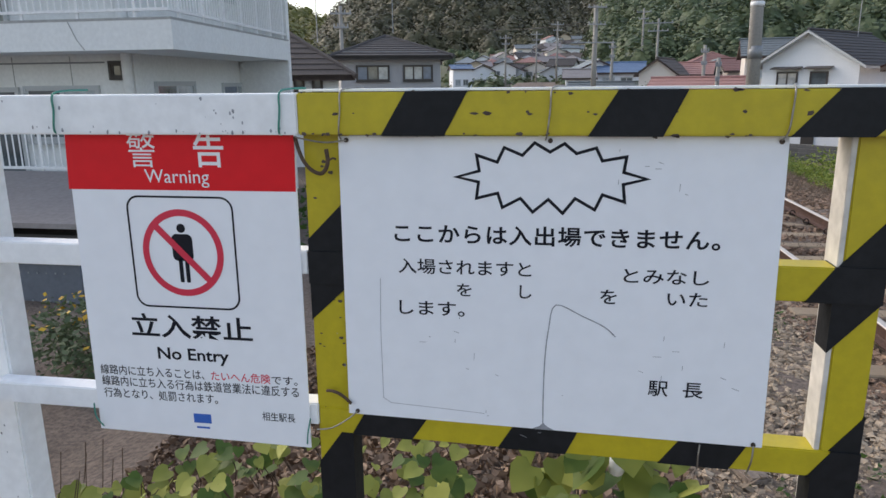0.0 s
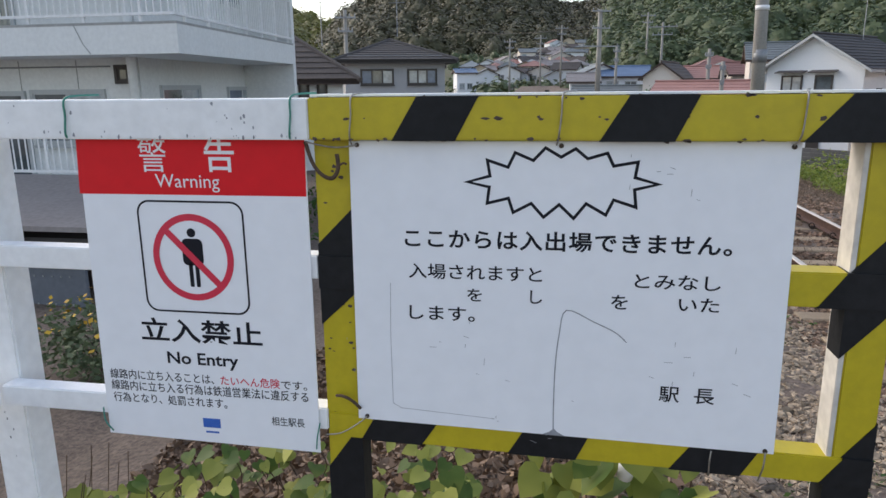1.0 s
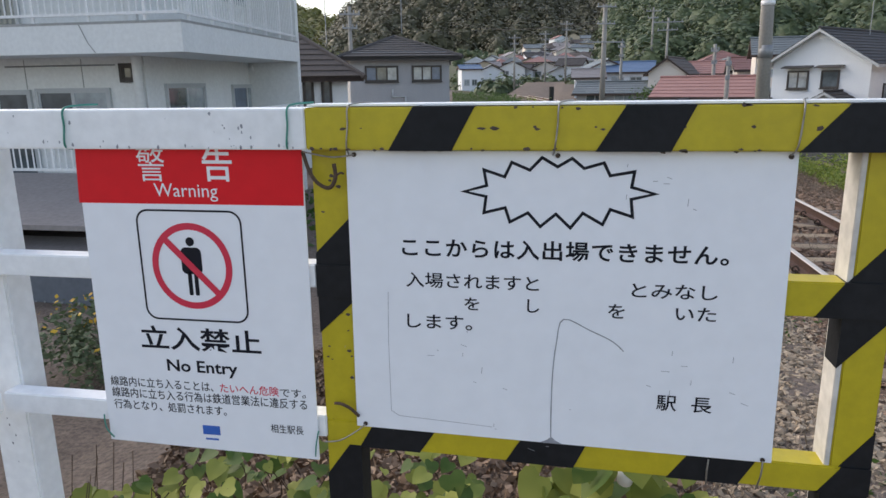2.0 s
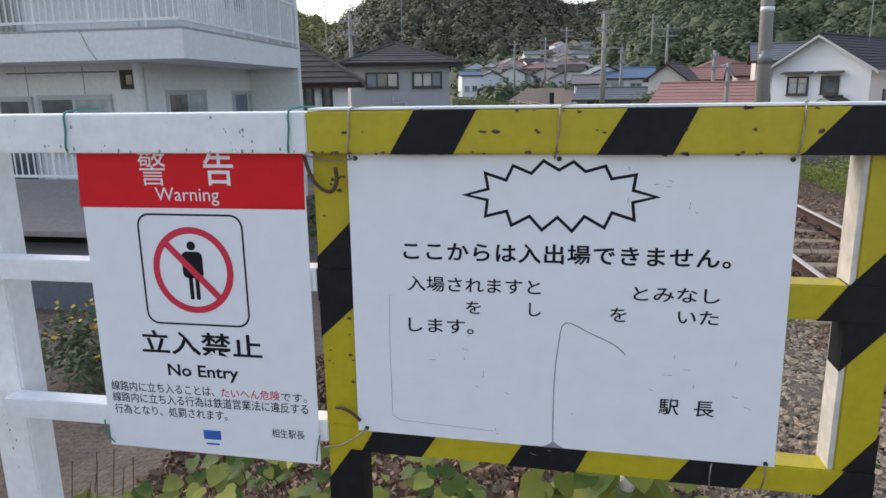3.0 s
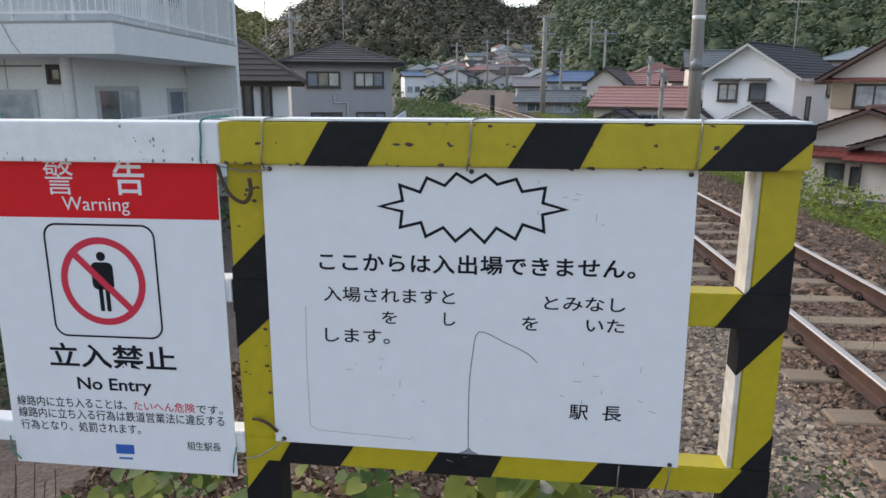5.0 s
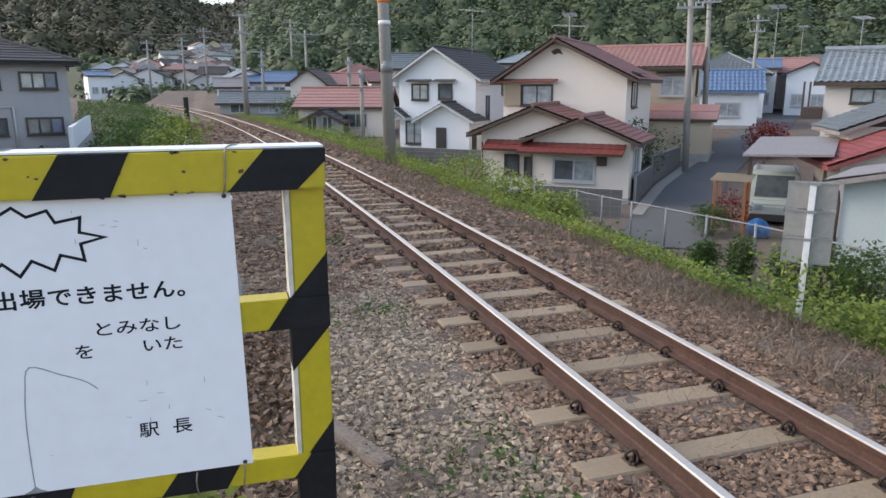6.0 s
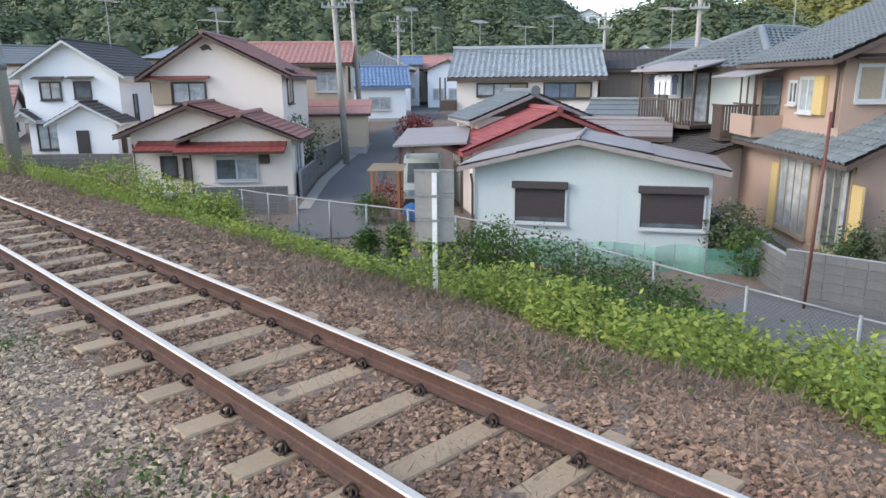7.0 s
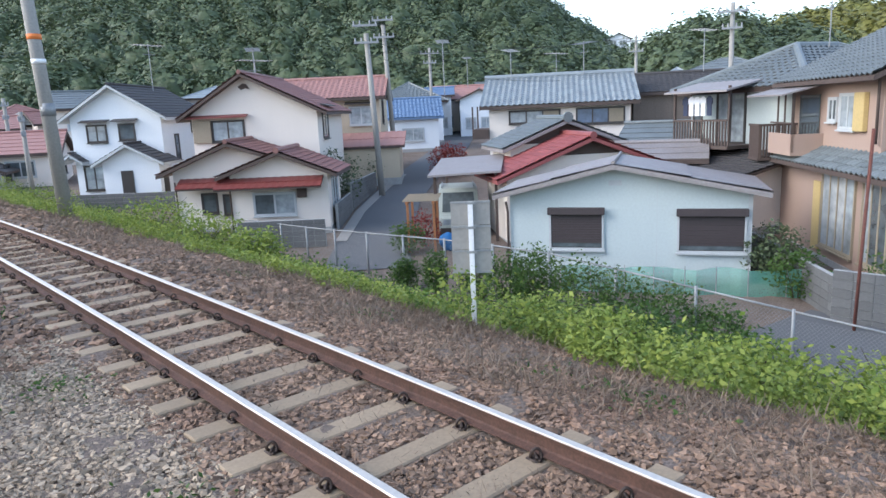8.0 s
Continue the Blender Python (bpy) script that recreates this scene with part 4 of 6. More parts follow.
for x0, x1, y in ((0.5, 2.7, -3.3), (2.3, 6.45, -4.1)):
    f = Form()
    course_slope(f, (x0, y - 0.75, 1.95), (x1, y - 0.75, 1.95), (x1, y, 2.3), (x0, y, 2.3), 0.3, 2.0, 0.02)
    aw = part("awning", f, M["redmetal"], h)
    part("awning_deck", Form().slab([(x0, y - 0.75, 1.95), (x1, y - 0.75, 1.95), (x1, y - 0.002, 2.3), (x0, y - 0.002, 2.3)], 0.05), M["brownwood"], aw)
window(h, A, "front", 1.12, 0.92, 0.56, 0.74, 1)
window(h, A, "front", 2.0, 0.84, 0.4, 0.74, 1)
window(h, G, "front", 0.9, 0.84, 1.6, 0.82, 2, M["frame_light"], (M["glass"], M["curtain"]))
window(h, G, "right", 0.8, 1.0, 1.2, 1.1, 2, M["frame_light"], M["curtain"], True)
part("meter_box", Form().box(5.38, -4.3, 1.48, 5.75, -4.102, 1.9), M["brownwood"], h, bevel=0.02)
for x in (0.28, 2.72):
    pipe(h, [(x, -3.4 if x < 1 else -4.18, 2.2), (x, -3.36 if x < 1 else -4.15, 1.9), (x, -3.36 if x < 1 else -4.15, 0)])

# white house
h, W = house("white_house", "white plastered two-storey house with dark slate roof and porch", (7.68, 38.5), (11.17, 35.4), -1.75)
B = (0, 0, W, 6.5)
walls(h, B, 0, 4.5, M["whitewall"])
roof(h, *B, 4.5, 1.45, "front", M["darkroof"], 0.45, M["frame_light"], 0.4, 0.3, 0.0, gable_wall=M["whitewall"], cap=0.06)
window(h, B, "front", 0.85, 3.15, 0.95, 0.8, 2, M["frame_dark"], M["curtain"], True)
window(h, B, "front", 2.5, 3.2, 0.75, 0.75, 1, M["frame_dark"], M["glass"], True)
window(h, B, "front", 0.45, 0.7, 1.5, 1.2, 3, M["frame_dark"], M["curtain"])
window(h, B, "right", 1.6, 2.0, 0.45, 1.3, 1, M["frame_dark"], M["glass"])
window(h, B, "right", 4.2, 3.4, 0.8, 0.8, 1, M["frame_dark"], M["glass"], True)
P = (2.1, -1.5, W + 0.25, -0.002)
walls(h, P, 0, 2.25, M["whitewall"], "porch_wall")
roof(h, *P, 2.25, 0.75, "front", M["darkroof"], 0.4, M["frame_light"], 0.4, 0.3, 0.0, gable_wall=M["whitewall"], cap=0.05)
part("doorway", Form().box(3.0, -1.55, 0.1, 3.6, -1.501, 1.7), M["frame_dark"], h)
part("doorway_side", Form().box(W + 0.251, -1.1, 0.1, W + 0.29, -0.5, 1.6), M["frame_dark"], h)
roof(h, -0.35, -0.5, 0.5, 0.4, 2.3, 0.3, "front", M["darkroof"], 0.2, M["frame_light"], 0.4, 0.3, 0.0, gable_wall=M["whitewall"], cap=0.04)

# houses further up the lane
h, W = house("ochre_house", "ochre two-storey house with faded red tiled roof", (18.4, 36.4), (22.9, 32.5), -1.6)
B = (0, 0, W, 6.0)
walls(h, B, 0, 4.9, M["yellowwall"])
roof(h, *B, 4.9, 1.1, "side", M["pinktile"], 0.4, M["brownwood"], 0.3, 0.3, 0.04, gable_wall=M["yellowwall"])
window(h, B, "front", 4.2, 3.2, 1.3, 1.0, 2, M["frame_light"], M["curtain"], True)
window(h, B, "front", 1.0, 3.2, 1.3, 1.0, 2, M["frame_light"], M["curtain"], True)
window(h, B, "right", 1.5, 3.2, 1.0, 1.4, 2, M["frame_dark"], M["glass"])
f = Form()
course_slope(f, (1.0, -3.2, 2.0), (W + 1.5, -3.2, 2.0), (W + 1.5, -0.2, 2.7), (1.0, -0.2, 2.7), 0.4, 3, 0.02)
part("lean_to_roof", f, M["pinktile"], h)
part("lean_to_deck", Form().slab([(1.0, -3.2, 2.0), (W + 1.5, -3.2, 2.0), (W + 1.5, -0.2, 2.7), (1.0, -0.2, 2.7)], 0.1), M["brownwood"], h)
walls(h, (1.3, -3.0, W + 1.2, -0.003), 0, 2.0, M["yellowwall"], "lean_to_wall")

h, W = house("blue_roof_house", "small house with a blue corrugated sheet roof", (31.0, 42.7), (34.2, 40.3), -0.9)
B = (0, 0, W, 4.0)
walls(h, B, 0, 2.9, M["whitewall"])
roof(h, *B, 2.9, 1.2, "side", M["bluetin"], 0.4, M["bluetin"], 0.3, 0.5, 0.05, gable_wall=M["whitewall"])
window(h, B, "front", 1.2, 0.9, 1.6, 0.9, 2, M["frame_light"], M["curtain"])
window(h, B, "right", 1.2, 0.9, 1.0, 0.9, 2, M["frame_dark"])

h, W = house("grey_hip_house", "two-storey house with grey hipped tile roof", (34.5, 49.0), (39.0, 45.2), -0.6)
B = (0, 0, W, 6.0)
walls(h, B, 0, 3.9, M["whitewall"])
roof(h, *B, 3.9, 1.5, "hip", M["greytile"], 0.5, M["brownwood"], 0.35, 0.35, 0.03)
window(h, B, "front", 1.5, 2.5, 1.0, 0.9, 2)
window(h, B, "front", 3.4, 2.5, 1.6, 0.9, 2)

h, W = house("silver_roof_house", "cream two-storey house with silver-grey tiled roof", (24.95, 25.5), (29.6, 19.84), -2.0)
B = (0, 0, W, 6.5)
walls(h, B, 0, 4.45, M["cream"])
roof(h, *B, 4.45, 1.35, "side", M["silvertile"], 0.45, M["brownwood"], 0.3, 0.3, 0.06, gable_wall=M["cream"], cap=0.16, singles=0)
window(h, B, "front", 1.1, 3.35, 2.6, 0.6, 3, M["frame_dark"], (M["curtain"], M["curtain"], M["tan"]))
window(h, B, "front", 4.6, 3.2, 2.4, 0.75, 3, M["frame_dark"], (M["blueglass"], M["blueglass"], M["tan"]))
part("balcony_box", Form().box(-0.9, -0.3, 2.6, -0.002, 2.2, 3.1), M["brownwood"], h, bevel=0.02)
part("balcony_post", Form().box(-0.9, -0.3, 3.1, -0.82, -0.22, 4.3).box(-0.9, 2.1, 3.1, -0.82, 2.2, 4.3), M["brownwood"], h)

h, W = house("dark_house", "dark brown clad house with dark tiled roof", (32.5, 21.6), (35.5, 17.4), -1.8)
B = (0, 0, W, 5.0)
walls(h, B, 0, 4.6, M["brownwall"])
roof(h, *B, 4.6, 0.9, "side", M["darkroof"], 0.4, M["brownwood"], 0.3, 0.3, 0.03, gable_wall=M["brownwall"])

h, W = house("laundry_house", "white two-storey house, shade put into its wall colour, with grey roof and timber drying balcony", (24.6, 13.6), (23.1, 8.6), -2.4)
B = (0, 0, W, 7.5)
# white walls: the shade on them is put into this greyer colour
walls(h, B, 0, 5.15, M["mint"])
roof(h, *B, 5.15, 1.25, "hip", M["greytile"], 0.55, M["brownwood"], 0.3, 0.28, 0.04, cap=0.14)
window(h, B, "front", 0.15, 3.3, 0.4, 1.1, 1)
window(h, B, "front", 1.4, 2.9, 1.3, 1.9, 2, M["frame_dark"], M["curtain"])
bal = part("balcony", Form().box(0.6, -1.5, 2.75, 3.3, -0.002, 2.87), M["brownwood"], h, "dark timber drying balcony")
for i in range(20):
    part("baluster", Form().box(0.6 + i * 0.142, -1.5, 2.87, 0.66 + i * 0.142, -1.46, 3.75), M["brownwood"], bal)
part("handrail", Form().box(0.6, -1.52, 3.75, 3.36, -1.44, 3.82), M["brownwood"], bal)
part("post", Form().box(0.6, -1.5, 3.82, 0.68, -1.42, 5.0), M["brownwood"], bal)
part("post", Form().box(3.28, -1.5, 3.82, 3.36, -1.42, 5.0), M["brownwood"], bal)
part("canopy", Form().slab([(0.4, -1.8, 4.85), (3.5, -1.8, 4.85), (3.5, -0.01, 5.2), (0.4, -0.01, 5.2)], 0.06), M["greymetal"], bal)
for i, mt in enumerate((M["darkcloth"], M["cloth"], M["cloth"], M["cloth"], M["darkcloth"])):
    c = thing("hanging_shirt", "washed shirt hung to dry on the balcony", "laundry", h.matrix_world @ pose(0.85 + i * 0.3, -1.25, 3.95), "laundry on the balcony")
    part("cloth", Form().prism([(0, 0, 0), (0.22, 0, 0), (0.22, 0, 0.5), (0.27, 0, 0.42), (0.27, 0, 0.62), (0.15, 0, 0.72), (0.07, 0, 0.72), (-0.05, 0, 0.62), (-0.05, 0, 0.42), (0, 0, 0.5)], (0, 0.03, 0)), mt, c)
E2 = (-2.2, -2.6, W, -0.002)
walls(h, E2, 0, 2.2, M["cream"], "lean_to_wall")
f = Form()
course_slope(f, (-2.6, -3.1, 2.1), (W + 0.4, -3.1, 2.1), (W + 0.4, -0.1, 2.65), (-2.6, -0.1, 2.65), 0.3, 0.3, 0.03)
part("lean_to_roof", f, M["darkroof"], h)["kind"] = "stuff"
part("lean_to_deck", Form().slab([(-2.6, -3.1, 2.1), (W + 0.4, -3.1, 2.1), (W + 0.4, -0.1, 2.65), (-2.6, -0.1, 2.65)], 0.1), M["brownwood"], h)
window(h, E2, "front", 1.2, 0.4, 1.7, 1.5, 2, M["frame_light"], M["curtain"])

# peach house on the right
h, W = house("peach_house", "peach plastered two-storey house with grey tiled roofs and a glazed porch", (16.0, 3.3), (22.7, -4.1), -2.75)
L0 = (0, 0.6, W, 8.5)
walls(h, L0, 0, 3.15, M["orange"])
roof(h, *L0, 3.15, 2.6, "front", M["greytile"], 0.5, M["brownwood"], 0.27, 0.27, 0.065, gable_wall=M["orange"], cap=0.14, singles=0)
U = (0.3, 2.4, 8.6, 8.3)
walls(h, U, 2.8, 5.55, M["orange"], "upper_wall", False)
roof(h, *U, 5.55, 1.9, "front", M["greytile"], 0.55, M["brownwood"], 0.27, 0.27, 0.065, gable_wall=M["orange"], cap=0.14)
window(h, U, "front", 0.35, 4.3, 1.9, 0.85, 3, M["frame_light"], (M["tan"], M["curtain"], M["curtain"]), True)
window(h, U, "left", 3.5, 3.95, 0.95, 0.9, 2, M["frame_light"], M["curtain"], False, -0.6, M["yellowpanel"])
window(h, U, "left", 2.75, 4.15, 0.5, 0.6, 2, M["frame_light"], M["glass"])
pipe(h, [(0.22, 2.55, 5.4), (0.2, 2.5, 5.2), (0.2, 2.5, 3.6)], 0.04, M["brownwood"])
pipe(h, [(-0.06, 0.75, 2.75), (-0.06, 0.75, 0.0)], 0.04, M["brownwood"])
window(h, L0, "left", 3.6, 0.6, 2.0, 2.1, 4, M["tan"], M["curtain"])
window(h, L0, "left", 6.1, 0.6, 1.7, 2.1, 4, M["tan"], (M["curtain"], M["glass"], M["glass"], M["curtain"]))
part("yellow_panel", Form().box(-0.06, 5.0, 0.4, -0.002, 5.5, 2.4), M["yellowpanel"], h)
part("yellow_panel", Form().box(-0.06, 0.1, 0.4, -0.002, 0.6, 2.4), M["yellowpanel"], h)
bal = part("balcony", Form().box(-0.62, 5.9, 3.2, -0.54, 7.9, 3.75).box(-0.62, 5.9, 3.2, 0.298, 5.98, 3.75).box(-0.62, 5.9, 3.1, 0.298, 7.9, 3.2), M["orange"], h, "peach walled balcony with sheet canopy")
part("screen", Form().box(-0.6, 5.95, 4.05, -0.56, 7.85, 4.1).box(-0.6, 6.6, 3.76, -0.56, 6.66, 5.0).box(-0.6, 7.2, 3.76, -0.56, 7.26, 5.0), M["brownwood"], bal)
part("pane", Form().box(0.24, 6.2, 3.3, 0.28, 7.7, 4.9), M["glass"], bal)
part("canopy", Form().slab([(-1.0, 9.1, 4.95), (-1.0, 5.7, 4.95), (0.298, 5.7, 5.25), (0.298, 9.1, 5.25)], 0.05), M["greymetal"], bal)
part("post", Form().box(-0.62, 5.9, 3.75, -0.55, 5.97, 5.02), M["brownwood"], bal)
part("deck", Form().box(-0.92, 7.95, 2.82, 0.298, 9.0, 2.9), M["brownwood"], bal)
for i in range(12):
    part("baluster", Form().box(-0.9, 7.98 + i * 0.085, 2.9, -0.86, 8.04 + i * 0.085, 3.95), M["brownwood"], bal)
    part("baluster", Form().box(-0.86 + i * 0.095, 7.96, 2.9, -0.8 + i * 0.095, 8.0, 3.95), M["brownwood"], bal)
part("handrail", Form().box(-0.93, 7.95, 3.95, -0.85, 9.0, 4.02).box(-0.85, 7.95, 3.95, 0.298, 8.02, 4.02), M["brownwood"], bal)

# grey house, brown-roofed house and the apartment block on the other side
h, W = house("grey_house", "grey rendered two-storey house with dark hipped roof and blue shutters", (-12.6, 31.0), (-8.2, 32.6), -0.9)
B = (0, 0, W, 6.5)
walls(h, B, 0, 4.25, M["greywall"])
roof(h, *B, 4.2, 0.85, "hip", M["darkroof"], 0.5, M["frame_dark"], 0.35, 0.35, 0.0)
window(h, B, "front", 0.75, 2.95, 1.45, 0.62, 3, M["frame_dark"], (M["blueglass"], M["glass"], M["curtain"]))
window(h, B, "front", 2.95, 2.95, 1.3, 0.62, 3, M["frame_dark"], (M["curtain"], M["curtain"], M["blueglass"]))
window(h, B, "front", 0.9, 1.1, 1.35, 0.62, 3, M["frame_dark"], (M["blueglass"], M["glass"], M["glass"]))
window(h, B, "front", 3.0, 1.1, 1.3, 0.62, 3, M["frame_dark"], (M["glass"], M["glass"], M["blueglass"]))
window(h, B, "right", 0.6, 2.9, 0.7, 0.8, 1)
window(h, B, "right", 0.8, 0.7, 0.6, 0.8, 1)
pipe(h, [(1.95, -0.05, 2.55), (1.95, -0.05, 2.2), (2.55, -0.05, 2.2), (2.55, -0.05, 0.3)], 0.05, M["frame_light"])
C = (W - 0.6, 6.503, W + 0.9, 12)
walls(h, C, 0, 4.0, M["brownwall"], "rear_wall")
roof(h, *C, 4.0, 0.5, "side", M["greymetal"], 0.3, M["brownwood"], 0.4, 3, 0)
window(h, C, "right", 1.0, 2.6, 1.2, 0.9, 2)

h, W = house("brown_roof_house", "light grey house with brown slate roof", (-13.6, 20.6), (-9.9, 22.2), -1.2)
B = (0, 0, W, 5.5)
walls(h, B, 0, 3.75, M["whitewall"])
roof(h, *B, 3.75, 1.45, "hip", M["brownroof"], 0.5, M["brownwood"], 0.4, 0.3, 0.0)
window(h, B, "front", 2.6, 2.0, 0.25, 1.3, 1)
window(h, B, "front", 3.2, 2.0, 0.25, 1.3, 1)
window(h, B, "front", 0.5, 1.9, 0.9, 1.3, 1)

# apartment block beside the station
h = thing("apartment_block", "pale grey concrete apartment block with railed balconies", "building", pose(-20.0, 9.75, -0.75))
EX = 11.38
WX, WS = 9.88, -0.1
part("wall", Form().box(0, 1.2, 0, WX, 1.4, 8.6).prism([(WX, 1.2, 0), (WX + 7.0 * WS, 8.2, 0), (WX + 7.0 * WS - 0.2, 8.2, 0), (WX - 0.2, 1.4, 0)], (0, 0, 8.6)), M["apartment"], h)
part("end_wall", Form().box(9.0, 6.62, 0, 10.68, 6.8, 8.6), M["apartment"], h)
for zf in (0.72, 3.28, 6.1):
    slab = part("balcony", Form().prism([(0, 0, zf), (EX, 0, zf), (EX - 0.66, 6.6, zf), (0, 6.6, zf)], (0, 0, 0.12)), M["apartment"], h)
    part("parapet", Form().prism([(0, 0, zf + 0.12), (EX, 0, zf + 0.12), (EX - 0.66, 6.6, zf + 0.12), (EX - 0.80, 6.6, zf + 0.12), (EX - 0.15, 0.13, zf + 0.12), (0, 0.13, zf + 0.12)], (0, 0, 0.34)), M["apartment"], slab)
    part("coping", Form().prism([(0, -0.004, zf + 0.4605), (EX + 0.004, -0.004, zf + 0.4605), (EX - 0.656, 6.6, zf + 0.4605), (EX - 0.80, 6.6, zf + 0.4605), (EX - 0.15, 0.13, zf + 0.4605), (0, 0.13, zf + 0.4605)], (0, 0, 0.04)), M["concrete"], slab, "dark weathered top edge")
    z0 = zf + 0.55
    for i in range(88):
        x = 0.1 + 0.128 * i
        if x > 4.5:
            wide = 0.022 if i % 8 == 3 else 0.009
            part("baluster", Form().box(x - wide, 0.04, z0 + (0.06 if wide < 0.02 else -0.05), x + wide, 0.04 + 2 * wide, z0 + 0.95), M["whitepost"], slab)
    for i in range(53):
        t = i / 53
        x, y = EX - 0.08 - 0.66 * t, 0.1 + 6.5 * t
        wide = 0.022 if i % 8 == 3 else 0.009
        part("baluster", Form().box(x - wide, y - wide, z0 + (0.06 if wide < 0.02 else -0.05), x + wide, y + wide, z0 + 0.95), M["whitepost"], slab)
    for zz in (z0 + 0.05, z0 + 0.95):
        part("handrail", Form().box(0, 0.02, zz, EX - 0.05, 0.07, zz + 0.045), M["whitepost"], slab)
        part("handrail", Form().prism([(EX - 0.1, 0.07, zz), (EX - 0.05, 0.07, zz), (EX - 0.71, 6.6, zz), (EX - 0.76, 6.6, zz)], (0, 0, 0.045)), M["whitepost"], slab)
BF = (0, 1.2, WX, 9.0)


def side_window(u, z, w, hgt, panes, frame, glass):
    """A window on the slanting side wall, u along it from the front corner."""
    ob = window(h, BF, "front", 0, z, w, hgt, panes, frame, glass, sill=False)
    k = math.hypot(1, WS)
    ob.matrix_local = pose(WX + u * WS / k, 1.2 + u / k, z, 0, 0, 90 + math.degrees(math.atan(-WS)))


for zf in (0.0, 2.85):
    window(h, BF, "front", 7.65, zf + 1.75, 1.45, 0.92, 2, M["frame_light"], (M["glass"], M["curtain"]))
    window(h, BF, "front", 6.75, zf + 0.9, 0.68, 1.75, 1, M["frame_light"], M["glass"])
    window(h, BF, "front", 4.6, zf + 1.5, 1.4, 1.15, 2, M["frame_light"], (M["curtain"], M["glass"]))
    window(h, BF, "front", 9.45, zf + 2.87, 0.21, 0.23, 1, M["frame_dark"], M["glass"], sill=False)
    side_window(0.75, zf + 1.85, 1.72, 0.88, 2, M["frame_light"], (M["glass"], M["curtain"]))
    side_window(4.2, zf + 1.85, 1.8, 0.84, 2, M["frame_light"], (M["blueglass"], M["curtain"]))
    side_window(6.45, zf + 2.9, 0.2, 0.2, 1, M["frame_dark"], M["glass"])
pipe(h, [(9.8, 1.1, 0), (9.8, 1.1, 8.6)], 0.09, M["apartment"])
pipe(h, [(9.3, 1.19, 3.13), (7.0, 1.19, 3.13)], 0.014, M["steel"], "cable_duct")
pipe(h, [(9.45, 6.5, 3.2), (9.42, 6.9, 2.95), (9.4, 7.1, 2.6)], 0.05, M["apartment"])
for x in (7.4, 8.6):
    part("wall_joint", Form().box(x, 1.19, 2.7, x + 0.012, 1.2, 3.25), M["concrete"], h)
part("stain_line", Form().tube([(9.55, -0.004, 3.74), (9.68, -0.004, 3.45), (9.8, -0.004, 3.29)], 0.008, 5), M["concrete"], h, "dark crack down the parapet")
h2 = thing("bicycle_shed", "low shed with grey riveted sheet wall and roof", "shed", pose(-16.5, 7.2, -0.75))
part("roof", Form().slab([(0, -0.1, 0.95), (8.0, -0.1, 0.95), (8.0, 2.5, 1.3), (0, 2.5, 1.3)], 0.07), M["greymetal"], h2)
part("lower_roof", Form().slab([(0, -0.5, 0.55), (8.0, -0.5, 0.55), (8.0, 0.4, 0.68), (0, 0.4, 0.68)], 0.05), M["greymetal"], h2)
part("wall", Form().box(0.2, 0.3, -0.2, 7.8, 2.4, 0.6), M["brownwood"], h2)
bl = mat("slate_blue_sheet", (0.13, 0.145, 0.17), 0.6, grain=14, vary=0.1, stain=0.8, bump=0.05)
part("sheet_panel", Form().box(0.0, -0.45, -0.6, 8.0, -0.4, 0.5), bl, h2, "slate grey riveted sheet")
f = Form()
for z in (0.36, -0.02, -0.36):
    for i in range(60):
        f.box(0.1 + i * 0.13, -0.463, z, 0.12 + i * 0.13, -0.451, z + 0.02)
tagged(part("rivets", f, M["galv"], h2), kind="stuff")

# ---- smaller buildings in the distance ----
WALLS = ("whitewall", "cream", "yellowwall", "whitewall", "whitewall", "cream", "cream", "apartment")
ROOFS = ("greytile", "darkroof", "brownroof", "greymetal", "silvertile", "greymetal", "greytile", "pinktile")


def far_house(x, y, z, w, d, hgt, kind, wall, roofing, turn, label, category="house", windows=2, rise=1.2):
    ob = thing("village_house", label, category, pose(x, y, z, 0, 0, turn), "village houses")
    b = (-w / 2, 0, w / 2, d)
    part("wall", Form().box(-w / 2, 0, -1.5, w / 2, d, hgt), M[wall], ob)
    roof(ob, *b, hgt, rise, kind, M[roofing], 0.35, M["brownwood"], 0.5, 0.5, 0.0, gable_wall=M[wall], cap=0.08)
    for i in range(windows):
        u = w * (0.14 + 0.8 * i / windows)
        for zz in ((0.9, hgt - 1.7) if hgt > 4 else (0.9,)):
            window(ob, b, "front", u, zz, min(1.5, w / windows * 0.5), 0.9, 2, M["frame_light"], M["glass"] if random.random() < 0.6 else M["curtain"])
            window(ob, b, "right", 0.25 * d, zz, min(1.3, d * 0.3), 0.9, 2, M["frame_dark"], M["glass"])
    return ob


def site(az, d):
    """A place by bearing in degrees from the track's line and distance from the fence."""
    return -2.4 + d * math.sin(radians(az)), -1.0 + d * math.cos(radians(az))


def kind_words(wall, roofing, kind):
    names = {"whitewall": "white", "cream": "cream", "yellowwall": "ochre", "greywall": "grey", "brownwall": "brown", "apartment": "pale grey"}
    tops = {"greytile": "grey tiled", "darkroof": "dark slate", "brownroof": "brown slate", "greymetal": "grey sheet", "silvertile": "silver tiled", "browntile": "red-brown tiled", "pinktile": "faded red tiled", "redtile": "red tiled", "bluetin": "blue sheet"}
    return f"{names[wall]} village house with {tops[roofing]} {'hipped' if kind == 'hip' else 'gabled'} roof"


